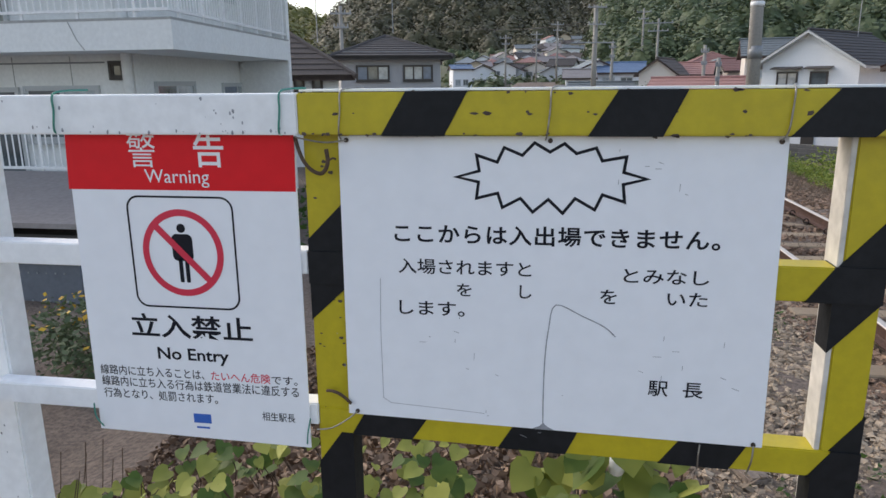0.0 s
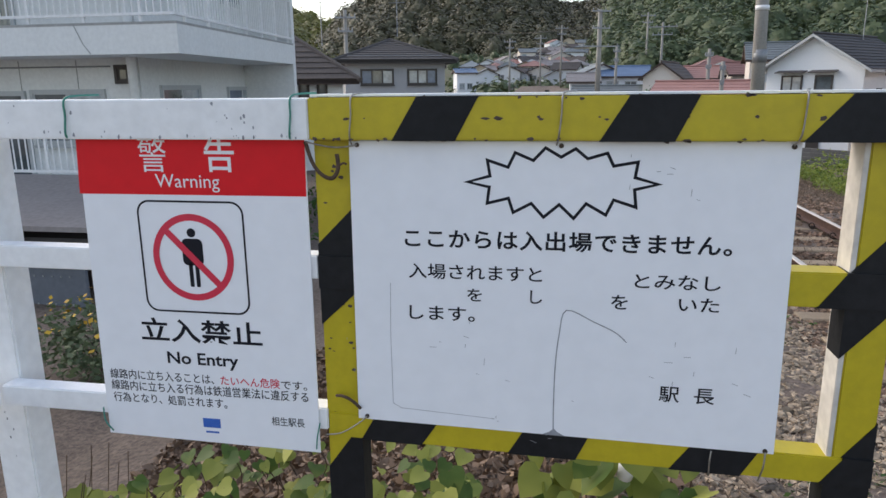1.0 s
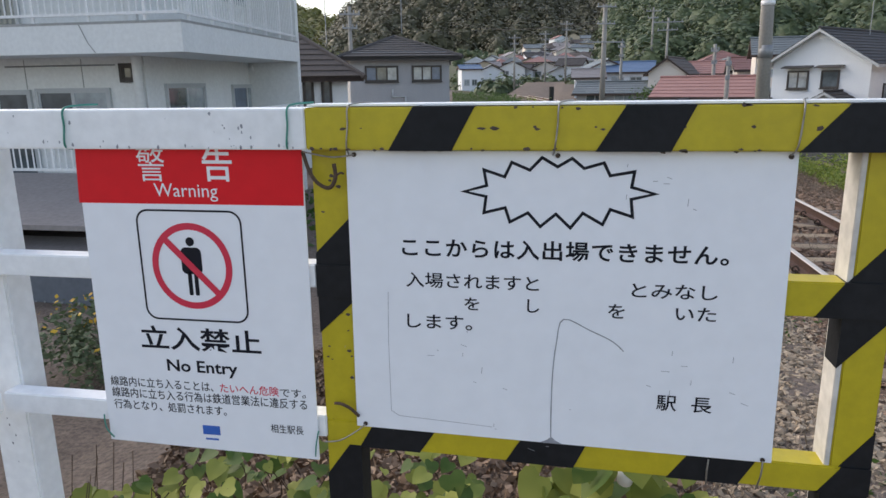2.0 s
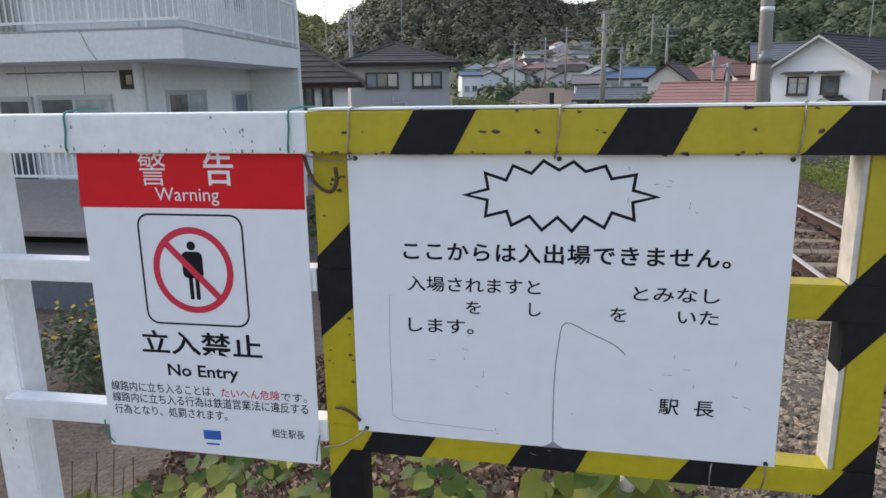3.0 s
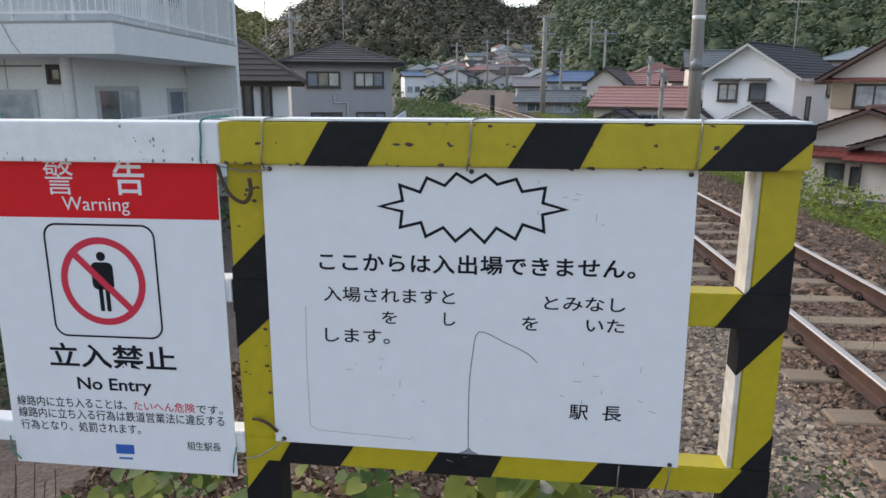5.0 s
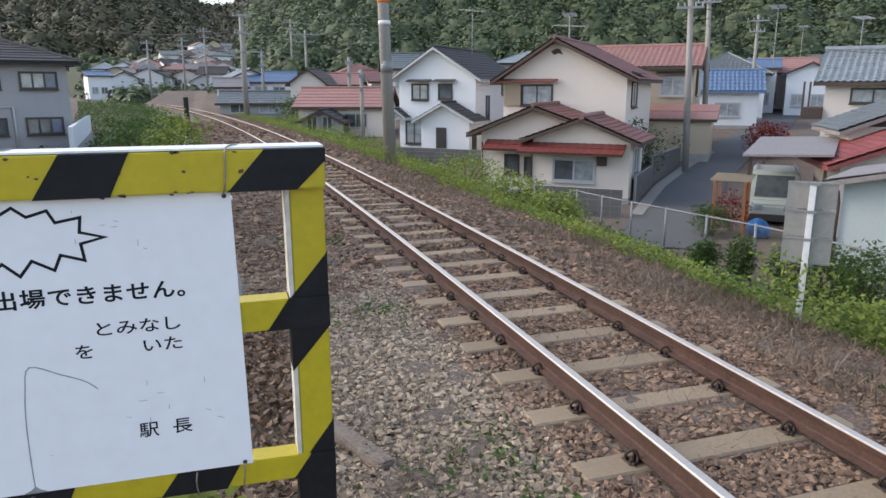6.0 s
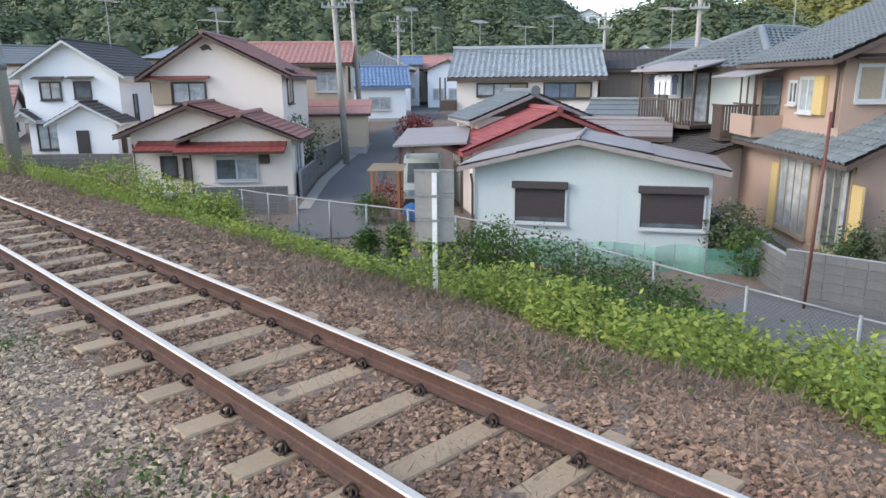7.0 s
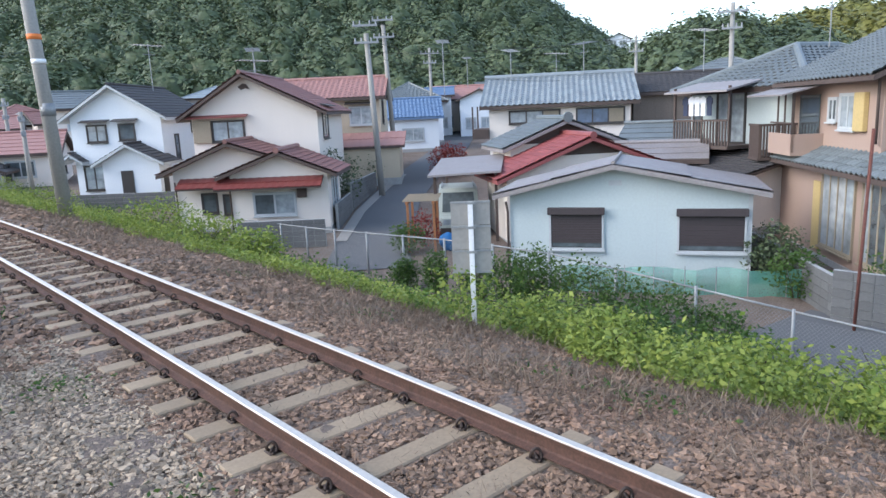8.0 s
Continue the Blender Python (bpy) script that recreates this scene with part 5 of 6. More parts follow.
for az, d, zb, w, dp, hg, kind, wall, rf, turn, rise in (
    (2.6, 76, 0.2, 4.6, 6, 2.7, "front", "whitewall", "greytile", 10, 1.0),
    (4.2, 74, 0.3, 4.4, 6, 2.4, "side", "whitewall", "bluetin", -6, 0.9),
    (1.2, 70, -0.2, 2.6, 5, 2.4, "side", "whitewall", "greymetal", 0, 0.7),
    (3.0, 62, -0.9, 6.0, 4, 1.8, "side", "greywall", "greytile", -12, 0.8),
    (7.0, 62, -0.9, 3.0, 6, 3.4, "front", "cream", "brownroof", -20, 1.1),
    (9.0, 66, -0.6, 4.0, 5, 3.0, "side", "cream", "pinktile", -14, 0.9),
    (11.2, 84, 0.4, 5.5, 6, 3.2, "hip", "whitewall", "browntile", 0, 1.2),
    (11.6, 72, -0.3, 4.2, 6, 3.0, "hip", "whitewall", "greytile", 0, 1.0),
    (13.6, 70, -0.3, 4.0, 6, 3.0, "side", "cream", "browntile", 0, 1.0),
    (9.6, 49, -1.5, 6.0, 5, 2.4, "side", "cream", "pinktile", -22, 1.1),
    (8.0, 47, -1.6, 2.6, 3, 1.6, "front", "greywall", "darkroof", -25, 0.6),
    (16.0, 60, -0.7, 6, 6, 4.4, "side", "cream", "greytile", -10, 1.2),
    (31.3, 58, -0.7, 5.2, 6, 5.2, "side", "yellowwall", "greymetal", -30, 0.25),
    (24.5, 66, -0.6, 6, 6, 4.9, "hip", "greywall", "silvertile", -20, 1.0),
    (43.0, 72, -0.2, 5.0, 6, 3.6, "side", "cream", "pinktile", -42, 1.2),
    (44.8, 66, -0.4, 3.6, 6, 3.6, "front", "whitewall", "greymetal", -42, 0.8),
    (41.6, 68, -0.3, 2.2, 6, 4.0, "side", "whitewall", "bluetin", -42, 0.7),
    (46.5, 88, 0.6, 6, 6, 3.6, "side", "brownwall", "greytile", -45, 1.2),
    (58.5, 46, -1.4, 5.0, 6, 4.0, "side", "brownwall", "darkroof", -55, 1.0),
    (60.0, 58, -0.8, 5.0, 6, 4.0, "hip", "whitewall", "silvertile", -60, 1.5),
    (57.8, 52, -1.0, 4.6, 5, 2.4, "front", "whitewall", "greytile", -70, 1.0),
    (63.5, 52, -0.9, 7, 6, 4.6, "hip", "cream", "greytile", -65, 1.2),
    (56.5, 42, -1.8, 3.4, 4, 2.0, "side", "cream", "browntile", -55, 0.8),
    (55.4, 150, 12.6, 4.5, 6, 2.2, "front", "whitewall", "greymetal", -50, 1.1),
    (-8.0, 120, 0.3, 3.2, 6, 3.6, "side", "whitewall", "bluetin", 15, 0.6),
    (-6.4, 128, 0.3, 4.0, 6, 3.4, "front", "whitewall", "greytile", 12, 0.9),
):
    x, y = site(az, d)
    far_house(x, y, zb, w, dp, hg, kind, wall, rf, turn, kind_words(wall, rf, kind), rise=rise)
for x, y, w, dp, hg, kind, wall, rf, turn, rise in (
    (23.5, 14.5, 2.6, 3.0, 3.14, "side", "whitewall", "greytile", -70, 0.6),
    (20.8, 13.1, 3.4, 2.4, 2.69, "side", "greywall", "greymetal", -62, 0.4),
):
    far_house(x, y, -2.5, w, dp, hg, kind, wall, rf, turn, kind_words(wall, rf, kind), windows=1, rise=rise)
for row, (el, d, a0, a1, n) in enumerate(((0.1, 170, -8.0, 0.4, 14), (0.5, 196, -8.0, 0.4, 14), (0.95, 222, -6.8, 0.8, 12), (1.4, 250, -5.4, 1.0, 10), (1.85, 278, -4.0, 1.2, 8), (2.3, 306, -2.6, 1.2, 6), (2.7, 334, -1.4, 1.0, 4))):
    for i in range(n):
        az = a0 + (a1 - a0) * (i + 0.5) / n + random.uniform(-0.2, 0.2)
        x, y = site(az, d + random.uniform(-5, 5))
        wall, rf, kind = random.choice(WALLS), random.choice(ROOFS), random.choice(("front", "side", "hip"))
        far_house(x, y, 2 + d * math.tan(radians(el)) - 2.6, random.uniform(5.0, 8.0), 7, random.uniform(3.6, 5.6), kind, wall, rf, random.uniform(-25, 25), kind_words(wall, rf, kind), windows=1, rise=1.4)


# ---- hills and woods ----
def hill(name, label, azs, tops, d0, d1, z0, power=1.0, material=None):
    """Rising ground: at each bearing it climbs from d0 to the skyline's height angle at d1."""
    f, n, m = Form(), len(azs) * 6, 14
    aa = np.linspace(azs[0], azs[-1], n)
    ee = np.interp(aa, azs, tops)
    for a, e in zip(aa, ee):
        for j in range(m):
            s = j / (m - 1)
            d = d0 + (d1 - d0) * s
            top_z = 2 + d1 * math.tan(radians(e))
            f.v.append((*site(a, d), z0 + (top_z - z0) * s ** power))
    f.f = [(i * m + j, (i + 1) * m + j, (i + 1) * m + j + 1, i * m + j + 1) for i in range(n - 1) for j in range(m - 1)]
    return tagged(part(name, f, material or M["rough_grass"], smooth=True), label, "hill", kind="structure")


def crowns(name, centres, radii, leaves, size, material, label, category="woods", tall=1.15, ruffle=0.26):
    """Tree crowns as one mesh: a dark inner mass and many leaf clumps with gaps and an uneven outline."""
    c, r = np.asarray(centres, float), np.asarray(radii, float)
    n = len(c)
    seg, ring = 8, 6
    th = np.linspace(0, 2 * np.pi, seg, endpoint=False)
    ph = np.linspace(0.15, np.pi - 0.15, ring)
    ball = np.stack([np.outer(np.sin(ph), np.cos(th)), np.outer(np.sin(ph), np.sin(th)), np.outer(np.cos(ph), np.ones(seg))], axis=-1).reshape(-1, 3)
    bf = np.array([(i * seg + j, (i + 1) * seg + j, (i + 1) * seg + (j + 1) % seg, i * seg + (j + 1) % seg) for i in range(ring - 1) for j in range(seg)])
    core = c[:, None, :] + ball[None] * (r[:, None, None] * 0.84 * np.array([1, 1, tall])) * rng.uniform(0.7, 1.15, size=(n, len(ball), 1))
    cf = (np.arange(n)[:, None, None] * len(ball) + bf[None]).reshape(-1, 4)
    k = n * leaves
    dirs = rng.normal(size=(k, 3))
    dirs[:, 2] = np.abs(dirs[:, 2]) * 0.9 - 0.25
    dirs /= np.linalg.norm(dirs, axis=1, keepdims=True)
    cc, rr = np.repeat(c, leaves, axis=0), np.repeat(r, leaves)[:, None]
    lump = 1 + 0.3 * np.sin(5 * dirs[:, :1] + cc[:, :1]) * np.sin(4.3 * dirs[:, 1:2] + cc[:, 1:2] * 1.7) + 0.4 * ruffle * rng.normal(size=(k, 1))
    pos = cc + dirs * rr * lump * np.array([1, 1, tall])
    nrm = dirs + np.array([0, 0, 0.5]) + ruffle * rng.normal(size=(k, 3))
    a = np.cross(nrm, rng.normal(size=(k, 3)))
    a /= np.linalg.norm(a, axis=1, keepdims=True) + 1e-9
    b = np.cross(nrm, a)
    b /= np.linalg.norm(b, axis=1, keepdims=True) + 1e-9
    sz = size * rng.uniform(0.5, 1.4, size=(k, 1))
    a, b = a * sz * 0.55, b * sz * 0.42
    lv = np.stack([pos - a, pos + b, pos + a, pos - b], axis=1).reshape(-1, 3)
    v = np.concatenate([core.reshape(-1, 3), lv])
    faces = np.concatenate([cf, len(cf) * 0 + n * len(ball) + np.arange(4 * k).reshape(-1, 4)])
    me = bpy.data.meshes.new(name)
    me.vertices.add(len(v))
    me.vertices.foreach_set("co", v.astype(np.float32).ravel())
    me.loops.add(faces.size)
    me.loops.foreach_set("vertex_index", faces.astype(np.int32).ravel())
    me.polygons.add(len(faces))
    me.polygons.foreach_set("loop_start", np.arange(0, faces.size, 4, dtype=np.int32))
    me.materials.append(material)
    me.update(calc_edges=True)
    return tagged(new(name, me), label, category, kind="stuff")


def wooded(name, label, azs, tops, d0, d1, z0, count, radius, leaves, size, material, power=1.0, lift=0.5, ruffle=0.26):
    hill("hill", f"steep ground under {label}", azs, tops, d0, d1, z0, power)
    pts, rad = [], []
    while len(pts) < count:
        a = rng.uniform(azs[0], azs[-1])
        s = rng.uniform(0, 1) ** 0.8
        d = d0 + (d1 - d0) * s
        r = radius * rng.uniform(0.6, 1.35)
        top_z = 2 + d1 * math.tan(radians(float(np.interp(a, azs, tops))))
        x, y = site(a, d)
        pts.append((x, y, z0 + (top_z - z0) * s ** power + r * lift))
        rad.append(r)
    return crowns(name, pts, rad, leaves, size, material, label, ruffle=ruffle)


wooded("forest", "dense green broadleaf woods on a steep hillside", (3, 6, 12, 20, 30, 40, 48, 52, 55, 58, 62), (4.6, 6.2, 9, 11, 12, 11, 8.6, 5.6, 3.4, 2.4, 1.6), 92, 175, 0.5, 1650, 2.5, 330, 0.58, M["leaf_forest"], ruffle=0.3)
wooded("forest", "tall dark trees in a gap between hills", (57.5, 60, 63, 66, 70), (1.8, 3.6, 4.2, 3.4, 2.2), 92, 120, 0.5, 150, 2.8, 460, 0.6, M["leaf_forest"])
# leaf_gold woods carry their sunlight in the colour
wooded("forest", "wooded hillside in sun-tinted leaf colour behind the peach house", (62, 66, 70, 76, 90), (2.6, 4.2, 4.6, 5.2, 7), 180, 280, 2, 380, 4.2, 170, 1.5, M["leaf_gold"])
wooded("forest", "dark wooded hill above the village", (-20, -18.5, -17.5, -16.2, -14.4, -12, -8, -4, -1, 0.3, 1.5, 3, 8), (1.4, 2.9, 4.3, 5.3, 6.5, 7.5, 7.8, 6.8, 5.2, 4.9, 5.2, 6.2, 8), 390, 600, 8, 1300, 7.2, 320, 1.7, M["leaf_far"], ruffle=0.24)
wooded("forest", "far wooded mountain in sun-tinted leaf colour", (-34, -26, -22, -20, -17.5, -14), (9, 6.8, 4.9, 4.3, 3.8, 2.5), 640, 900, 6, 500, 11.0, 140, 3.2, M["leaf_gold"], ruffle=0.16)
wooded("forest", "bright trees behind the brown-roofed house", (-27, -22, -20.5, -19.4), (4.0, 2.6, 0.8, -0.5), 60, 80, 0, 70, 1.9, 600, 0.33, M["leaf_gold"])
hill("hill", "gently rising ground of the hillside village", (-12, -7, -3, 0.5, 4), (1.0, 2.0, 2.6, 2.7, 1.5), 150, 360, -0.6, 1.0)
pts = [(*site(rng.uniform(-9, 2), d), 0.8 + (d - 150) * 0.075 if d > 150 else 0.3) for d in rng.uniform(95, 330, size=150)]
crowns("shrubs", pts, rng.uniform(0.9, 2.2, size=150), 90, 0.8, M["leaf_forest"], "dark green garden shrubs between village houses", "shrubs")


# ---- bushes, weeds and dry grass ----
def bush(x, y, r, hgt, leaves, size, material, label, name="bush", stems=6, droop=0.2):
    z = gz_at(x, y)
    ob = thing(name, label, "bush", pose(x, y, z))
    for i in range(stems):
        f = Form()
        a = 6.28 * i / stems + random.uniform(-0.4, 0.4)
        f.tube(bez([(0.05 * math.cos(a), 0.05 * math.sin(a), -0.05), (0.3 * r * math.cos(a), 0.3 * r * math.sin(a), 0.5 * hgt), (0.8 * r * math.cos(a), 0.8 * r * math.sin(a), hgt * random.uniform(0.7, 1.0))], 4), 0.012, 5, 0.003)
        part("stem", f, M["bark"], ob)
    d = rng.normal(size=(leaves, 3))
    d /= np.linalg.norm(d, axis=1, keepdims=True)
    rad = rng.uniform(0.45, 1.08, size=(leaves, 1)) * (1 + 0.2 * np.sin(6 * d[:, :1] + x) * np.cos(5 * d[:, 1:2] + y))
    c = d * rad * np.array([r, r, hgt * 0.5]) + np.array([0, 0, hgt * 0.52])
    a, b = random_axes(leaves, size, 0.45, 0.6)
    leaf = part("leaves", quads("leaves", c, a, b, material, 0.3), material, ob)
    leaf["kind"] = "stuff"
    return ob


def scatter(name, n, xf, yf, height, size, material, label, category, slim=0.55, upright=False, kind="stuff"):
    """Many leaves or blades standing on the ground: xf, yf give positions relative to the track."""
    y = yf(n)
    x = xf(n, y) + np.where(y > 0, -0.0012 * y * y, 0)
    z = ground_height(x, y)
    patch = 0.5 + 0.5 * np.sin(1.7 * x + 0.6 * y) * np.sin(1.1 * y + 0.4 * x + 1.0)
    patch = 0.45 + 0.75 * patch + 0.25 * rng.normal(size=n)
    if upright:
        s = size * rng.uniform(0.5, 1.3, size=(n, 1)) * patch[:, None].clip(0.3, 1.4)
        a = rng.normal(size=(n, 3)) * 0.9
        a[:, 2] = 1.0
        a /= np.linalg.norm(a, axis=1, keepdims=True)
        b = np.cross(a, rng.normal(size=(n, 3)))
        b /= np.linalg.norm(b, axis=1, keepdims=True)
        c = np.stack([x, y, z], axis=1) + a * s * 0.5 - np.array([0, 0, 0.01])
        me = quads(name, c, a * s * 0.5, b * s * slim, material)
    else:
        hh = height(x, y) if callable(height) else height
        c = np.stack([x, y, z + rng.uniform(0.02, 1.0, size=n) ** 0.7 * hh * patch.clip(0.15, 1.4)], axis=1)
        a, b = random_axes(n, size, 0.4, slim)
        me = quads(name, c, a, b, material, 0.25)
    return tagged(new(name, me), label, category, kind=kind)


U = rng.uniform
near_y = lambda n: -4 + 64 * U(0, 1, n) ** 1.9
scatter("weeds", 105000, lambda n, y: 3.35 + 3.0 * U(0, 1, n) ** 1.3 + 0.22 * np.sin(2.1 * y) + 0.3 * np.sin(0.9 * y + 1) * np.sin(3.3 * y), near_y, lambda x, y: np.where(y > 5, np.where(y > 13, 0.42, 0.26), 0.56), 0.056, M["leaf_bright"], "bright green leafy weeds along the embankment edge", "weeds")
scatter("weeds", 45000, lambda n, y: 5.2 + 4.4 * U(0, 1, n), near_y, 0.5, 0.07, M["leaf_mid"], "darker green creepers down the embankment slope", "weeds")
scatter("dry_grass", 62000, lambda n, y: 1.75 + 1.9 * U(0, 1, n) ** 0.8, near_y, 0.2, 0.14, M["dry"], "dry brown weeds on the ballast shoulder", "grass", 0.03, True)
scatter("dry_grass", 8000, lambda n, y: U(2.8, 3.7, n), near_y, 0.2, 0.2, M["dry"], "dry brown weed stalks at the edge of the green", "grass", 0.014, True)
scatter("dry_grass", 12000, lambda n, y: U(0.2, 1.1, n), near_y, 0.1, 0.11, M["dry"], "dry weeds between the sleepers", "grass", 0.02, True)
scatter("dry_grass", 16000, lambda n, y: -0.9 - 1.9 * U(0, 1, n) ** 1.5, lambda n: 0.6 + 28 * U(0, 1, n) ** 1.6, 0.12, 0.10, M["dry"], "dry vines and grass beside the track", "grass", 0.03, True)
scatter("small_weeds", 1500, lambda n, y: rng.choice([-0.75, -0.7, -1.3, 2.6], n) + 0.16 * rng.normal(size=n), lambda n: rng.choice([1.45, 1.75, 5.2, 2.4, 8.5], n) + 0.22 * rng.normal(size=n), 0.07, 0.04, M["leaf_mid"], "small green weeds in the ballast", "weeds")
scatter("leaf_litter", 24000, lambda n, y: -1.7 - 3.6 * U(0, 1, n), lambda n: 0.6 + 4.4 * U(0, 1, n), 0.08, 0.065, M["litter"], "curled brown dead leaves on the ground", "leaves", 0.5)
scatter("weeds", 20000, lambda n, y: -2.4 - 6 * U(0, 1, n), lambda n: 10 + 70 * U(0, 1, n), 0.6, 0.13, M["leaf_mid"], "low green growth on the bank", "weeds")

for i in range(8):
    y = -1.9 + i * 0.85 + random.uniform(-0.3, 0.3)
    bush(4.1 + random.uniform(-0.2, 0.9) + (0.8 if y < 0.5 else 0), y, random.uniform(0.45, 0.75), random.uniform(0.45, 0.8), 2200, 0.055, M["leaf_bright"], "bright yellow-green leafy bush on the embankment")
for x, y, r, hg in ((4.3, 14.2, 0.9, 0.9), (4.0, 16.4, 1.0, 1.1), (4.6, 12.4, 0.7, 0.8), (6.6, 4.2, 0.8, 1.0), (7.0, 2.9, 0.8, 0.9), (3.8, 28, 1.2, 0.9), (3.4, 36, 1.3, 1.0), (2.6, 46, 1.6, 1.2)):
    bush(x, y, r, hg, 2200, 0.07, M["leaf_bright"] if y > 8 else M["leaf_mid"], "green leafy bush on the embankment")
bush(-3.3, 19.5, 0.9, 1.5, 1400, 0.11, M["leaf_bright"], "yellow-green bush beside the track")
bush(-4.6, 22, 1.2, 1.5, 1200, 0.11, M["leaf_mid"], "green bush on the stream bank")
bush(-5.0, 30, 1.6, 1.3, 1200, 0.13, M["leaf_mid"], "green bush on the stream bank")
bush(3.6, 52, 1.8, 2.6, 1600, 0.16, M["leaf_mid"], "olive green shrub by the line")
ob = bush(-6.9, 4.9, 0.75, 0.74, 2600, 0.06, M["leaf_forest"], "green garden bush with small yellow flowers")
d = rng.normal(size=(130, 3)) * np.array([0.4, 0.36, 0.06]) + np.array([0, 0, 0.68])
a, b = random_axes(130, 0.05, 0.5, 0.8)
part("flowers", quads("flowers", d, a, b, M["flower"]), M["flower"], ob, "yellow flower heads")["kind"] = "stuff"

# heart-leaved creeper under the signs
heart = Form()
o = [(0, -0.5), (0.28, -0.22), (0.46, 0.08), (0.44, 0.34), (0.24, 0.47), (0, 0.36), (-0.24, 0.47), (-0.44, 0.34), (-0.46, 0.08), (-0.28, -0.22)]
heart.v = [(x, y, 0.16 * abs(x) - 0.1 * (y + 0.1) ** 2) for x, y in o] + [(0, 0.0, 0.0)]
heart.f = [(10, i, (i + 1) % 10) for i in range(10)]
heart_mesh = heart.mesh("leaf", M["leaf_kudzu"], True)


def creeper(label, places, stem_from):
    ob = thing("creeper", label, "vine")
    f = Form()
    for i, (x, y, z, s) in enumerate(places):
        lf = part("leaf", heart_mesh, None, ob)
        lf.matrix_local = pose(x, y, z, random.uniform(5, 60), random.uniform(-35, 35), random.uniform(-70, 70)) @ Matrix.Diagonal((s, s, s, 1))
        if i % 3 == 0:
            f.tube(bez([(x, y, z), (x + 0.02, y + 0.06, z - 0.12), (x * 0.9 + stem_from[0] * 0.1, y * 0.9 + stem_from[1] * 0.1 + 0.1, stem_from[2])], 4), 0.0025, 5)
    part("stems", f, M["vine"], ob)["kind"] = "stuff"
    return ob


pl = []
for i in range(380):
    x, y = random.uniform(-5.2, -2.75), random.uniform(0.75, 1.9)
    pl.append((x, y, gz_at(x, y) + random.uniform(0.22, 0.5) - 0.1 * (y - 0.75), random.uniform(0.05, 0.11)))
creeper("yellow-green heart-leaved creeper behind the white fence", pl, (-3.9, 1.5, 0.2))
pl = [(random.uniform(-2.52, -2.16), random.uniform(0.28, 0.5), random.uniform(1.08, 1.26), random.uniform(0.06, 0.11)) for i in range(34)]
pl += [(random.uniform(-2.7, -2.62), random.uniform(0.4, 0.5), random.uniform(1.02, 1.1), 0.07) for i in range(5)]
creeper("bright green heart-leaved creeper under the notice board", pl, (-2.35, 0.4, 0.0))
ob = thing("plastic_cup", "white plastic cup caught in the creeper", "cup", pose(-2.31, 0.36, 1.19, 12, 8, 0))
part("body", Form().tube([(0, 0, 0), (0, 0, 0.05)], 0.016, 12, 0.02), M["whitepost"], ob, smooth=True)

# ---- boundary fence below the embankment ----
def fence_top(y):
    return float(np.interp(y, (0, 3, 7, 9, 12, 19, 28, 41, 60), (-1.65, -1.48, -1.22, -1.1, -1.17, -1.52, -1.8, -1.95, -1.6)))


net = Form()
n = 24
for i in range(-14, n):
    for sx in (1, -1):
        x0, z0, x1, z1 = i * 0.075, 0.0, i * 0.075 + 1.05, 1.05
        if x0 < 0:
            z0, x0 = -x0, 0.0
        if x1 > 1.8:
            z1, x1 = z1 - (x1 - 1.8), 1.8
        if z1 <= z0:
            continue
        a, b = ((x0, x1) if sx > 0 else (1.8 - x0, 1.8 - x1))
        net.add([(0.0, a - 0.0022, z0), (0.0, a + 0.0022, z0), (0.0, b + 0.0022, z1), (0.0, b - 0.0022, z1)], [(0, 1, 2, 3)])
net_mesh = net.mesh("chain_link", M["galv"])
post_mesh = Form().tube([(0, 0, -1.3), (0, 0, 0.04)], 0.032, 8).mesh("post", M["galv"], True)
rail_mesh = Form().tube([(0, 0, 0), (0, 1.8, 0)], 0.021, 6).mesh("top_rail", M["galv"], True)
link = thing("chain_link_fence", "galvanised chain-link fence with tube top rail below the embankment", "fence")
for i in range(34):
    y = -5.6 + 1.8 * i
    x = 10.0
    z, zn = fence_top(y), fence_top(y + 1.8)
    o = part("post", post_mesh, None, link)
    o.matrix_local = pose(x, y, z)
    o = part("top_rail", rail_mesh, None, link)
    o.matrix_local = pose(x, y, z, math.degrees(math.atan2(zn - z, 1.8)))
    o = part("chain_link", net_mesh, None, link)
    o.matrix_local = pose(x + 0.03, y, z - 1.08)
ob = thing("garden_net", "pale green plastic net along the bungalow wall", "net")
f = Form()
net_line = [(13.05 + 0.62 * 0.219 * k - 0.75 + 0.06 * math.sin(k * 1.3), 10.3 - 0.219 * k + 0.05 * math.cos(k * 1.7)) for k in range(26)]
for k in range(25):
    (xa, ya), (xb, yb) = net_line[k], net_line[k + 1]
    za, zb = -2.02 + 0.04 * math.sin(k * 0.9), -2.02 + 0.04 * math.sin(k * 0.9 + 0.9)
    f.add([(xa, ya, -2.72), (xb, yb, -2.72), (xb, yb, zb), (xa, ya, za)], [(0, 1, 2, 3)])
for k in range(0, 26, 3):
    part("net_stake", Form().tube([(*net_line[k], -2.8), (*net_line[k], -1.97)], 0.012, 6), M["galv"], ob)
nm = M["net"]
tr = nm.node_tree.nodes.new("ShaderNodeBsdfTransparent")
mx = nm.node_tree.nodes.new("ShaderNodeMixShader")
mx.inputs[0].default_value = 0.45
nm.node_tree.links.new(nm.node_tree.nodes["Principled BSDF"].outputs[0], mx.inputs[1])
nm.node_tree.links.new(tr.outputs[0], mx.inputs[2])
nm.node_tree.links.new(mx.outputs[0], nm.node_tree.nodes["Material Output"].inputs[0])
part("net", f, nm, ob)

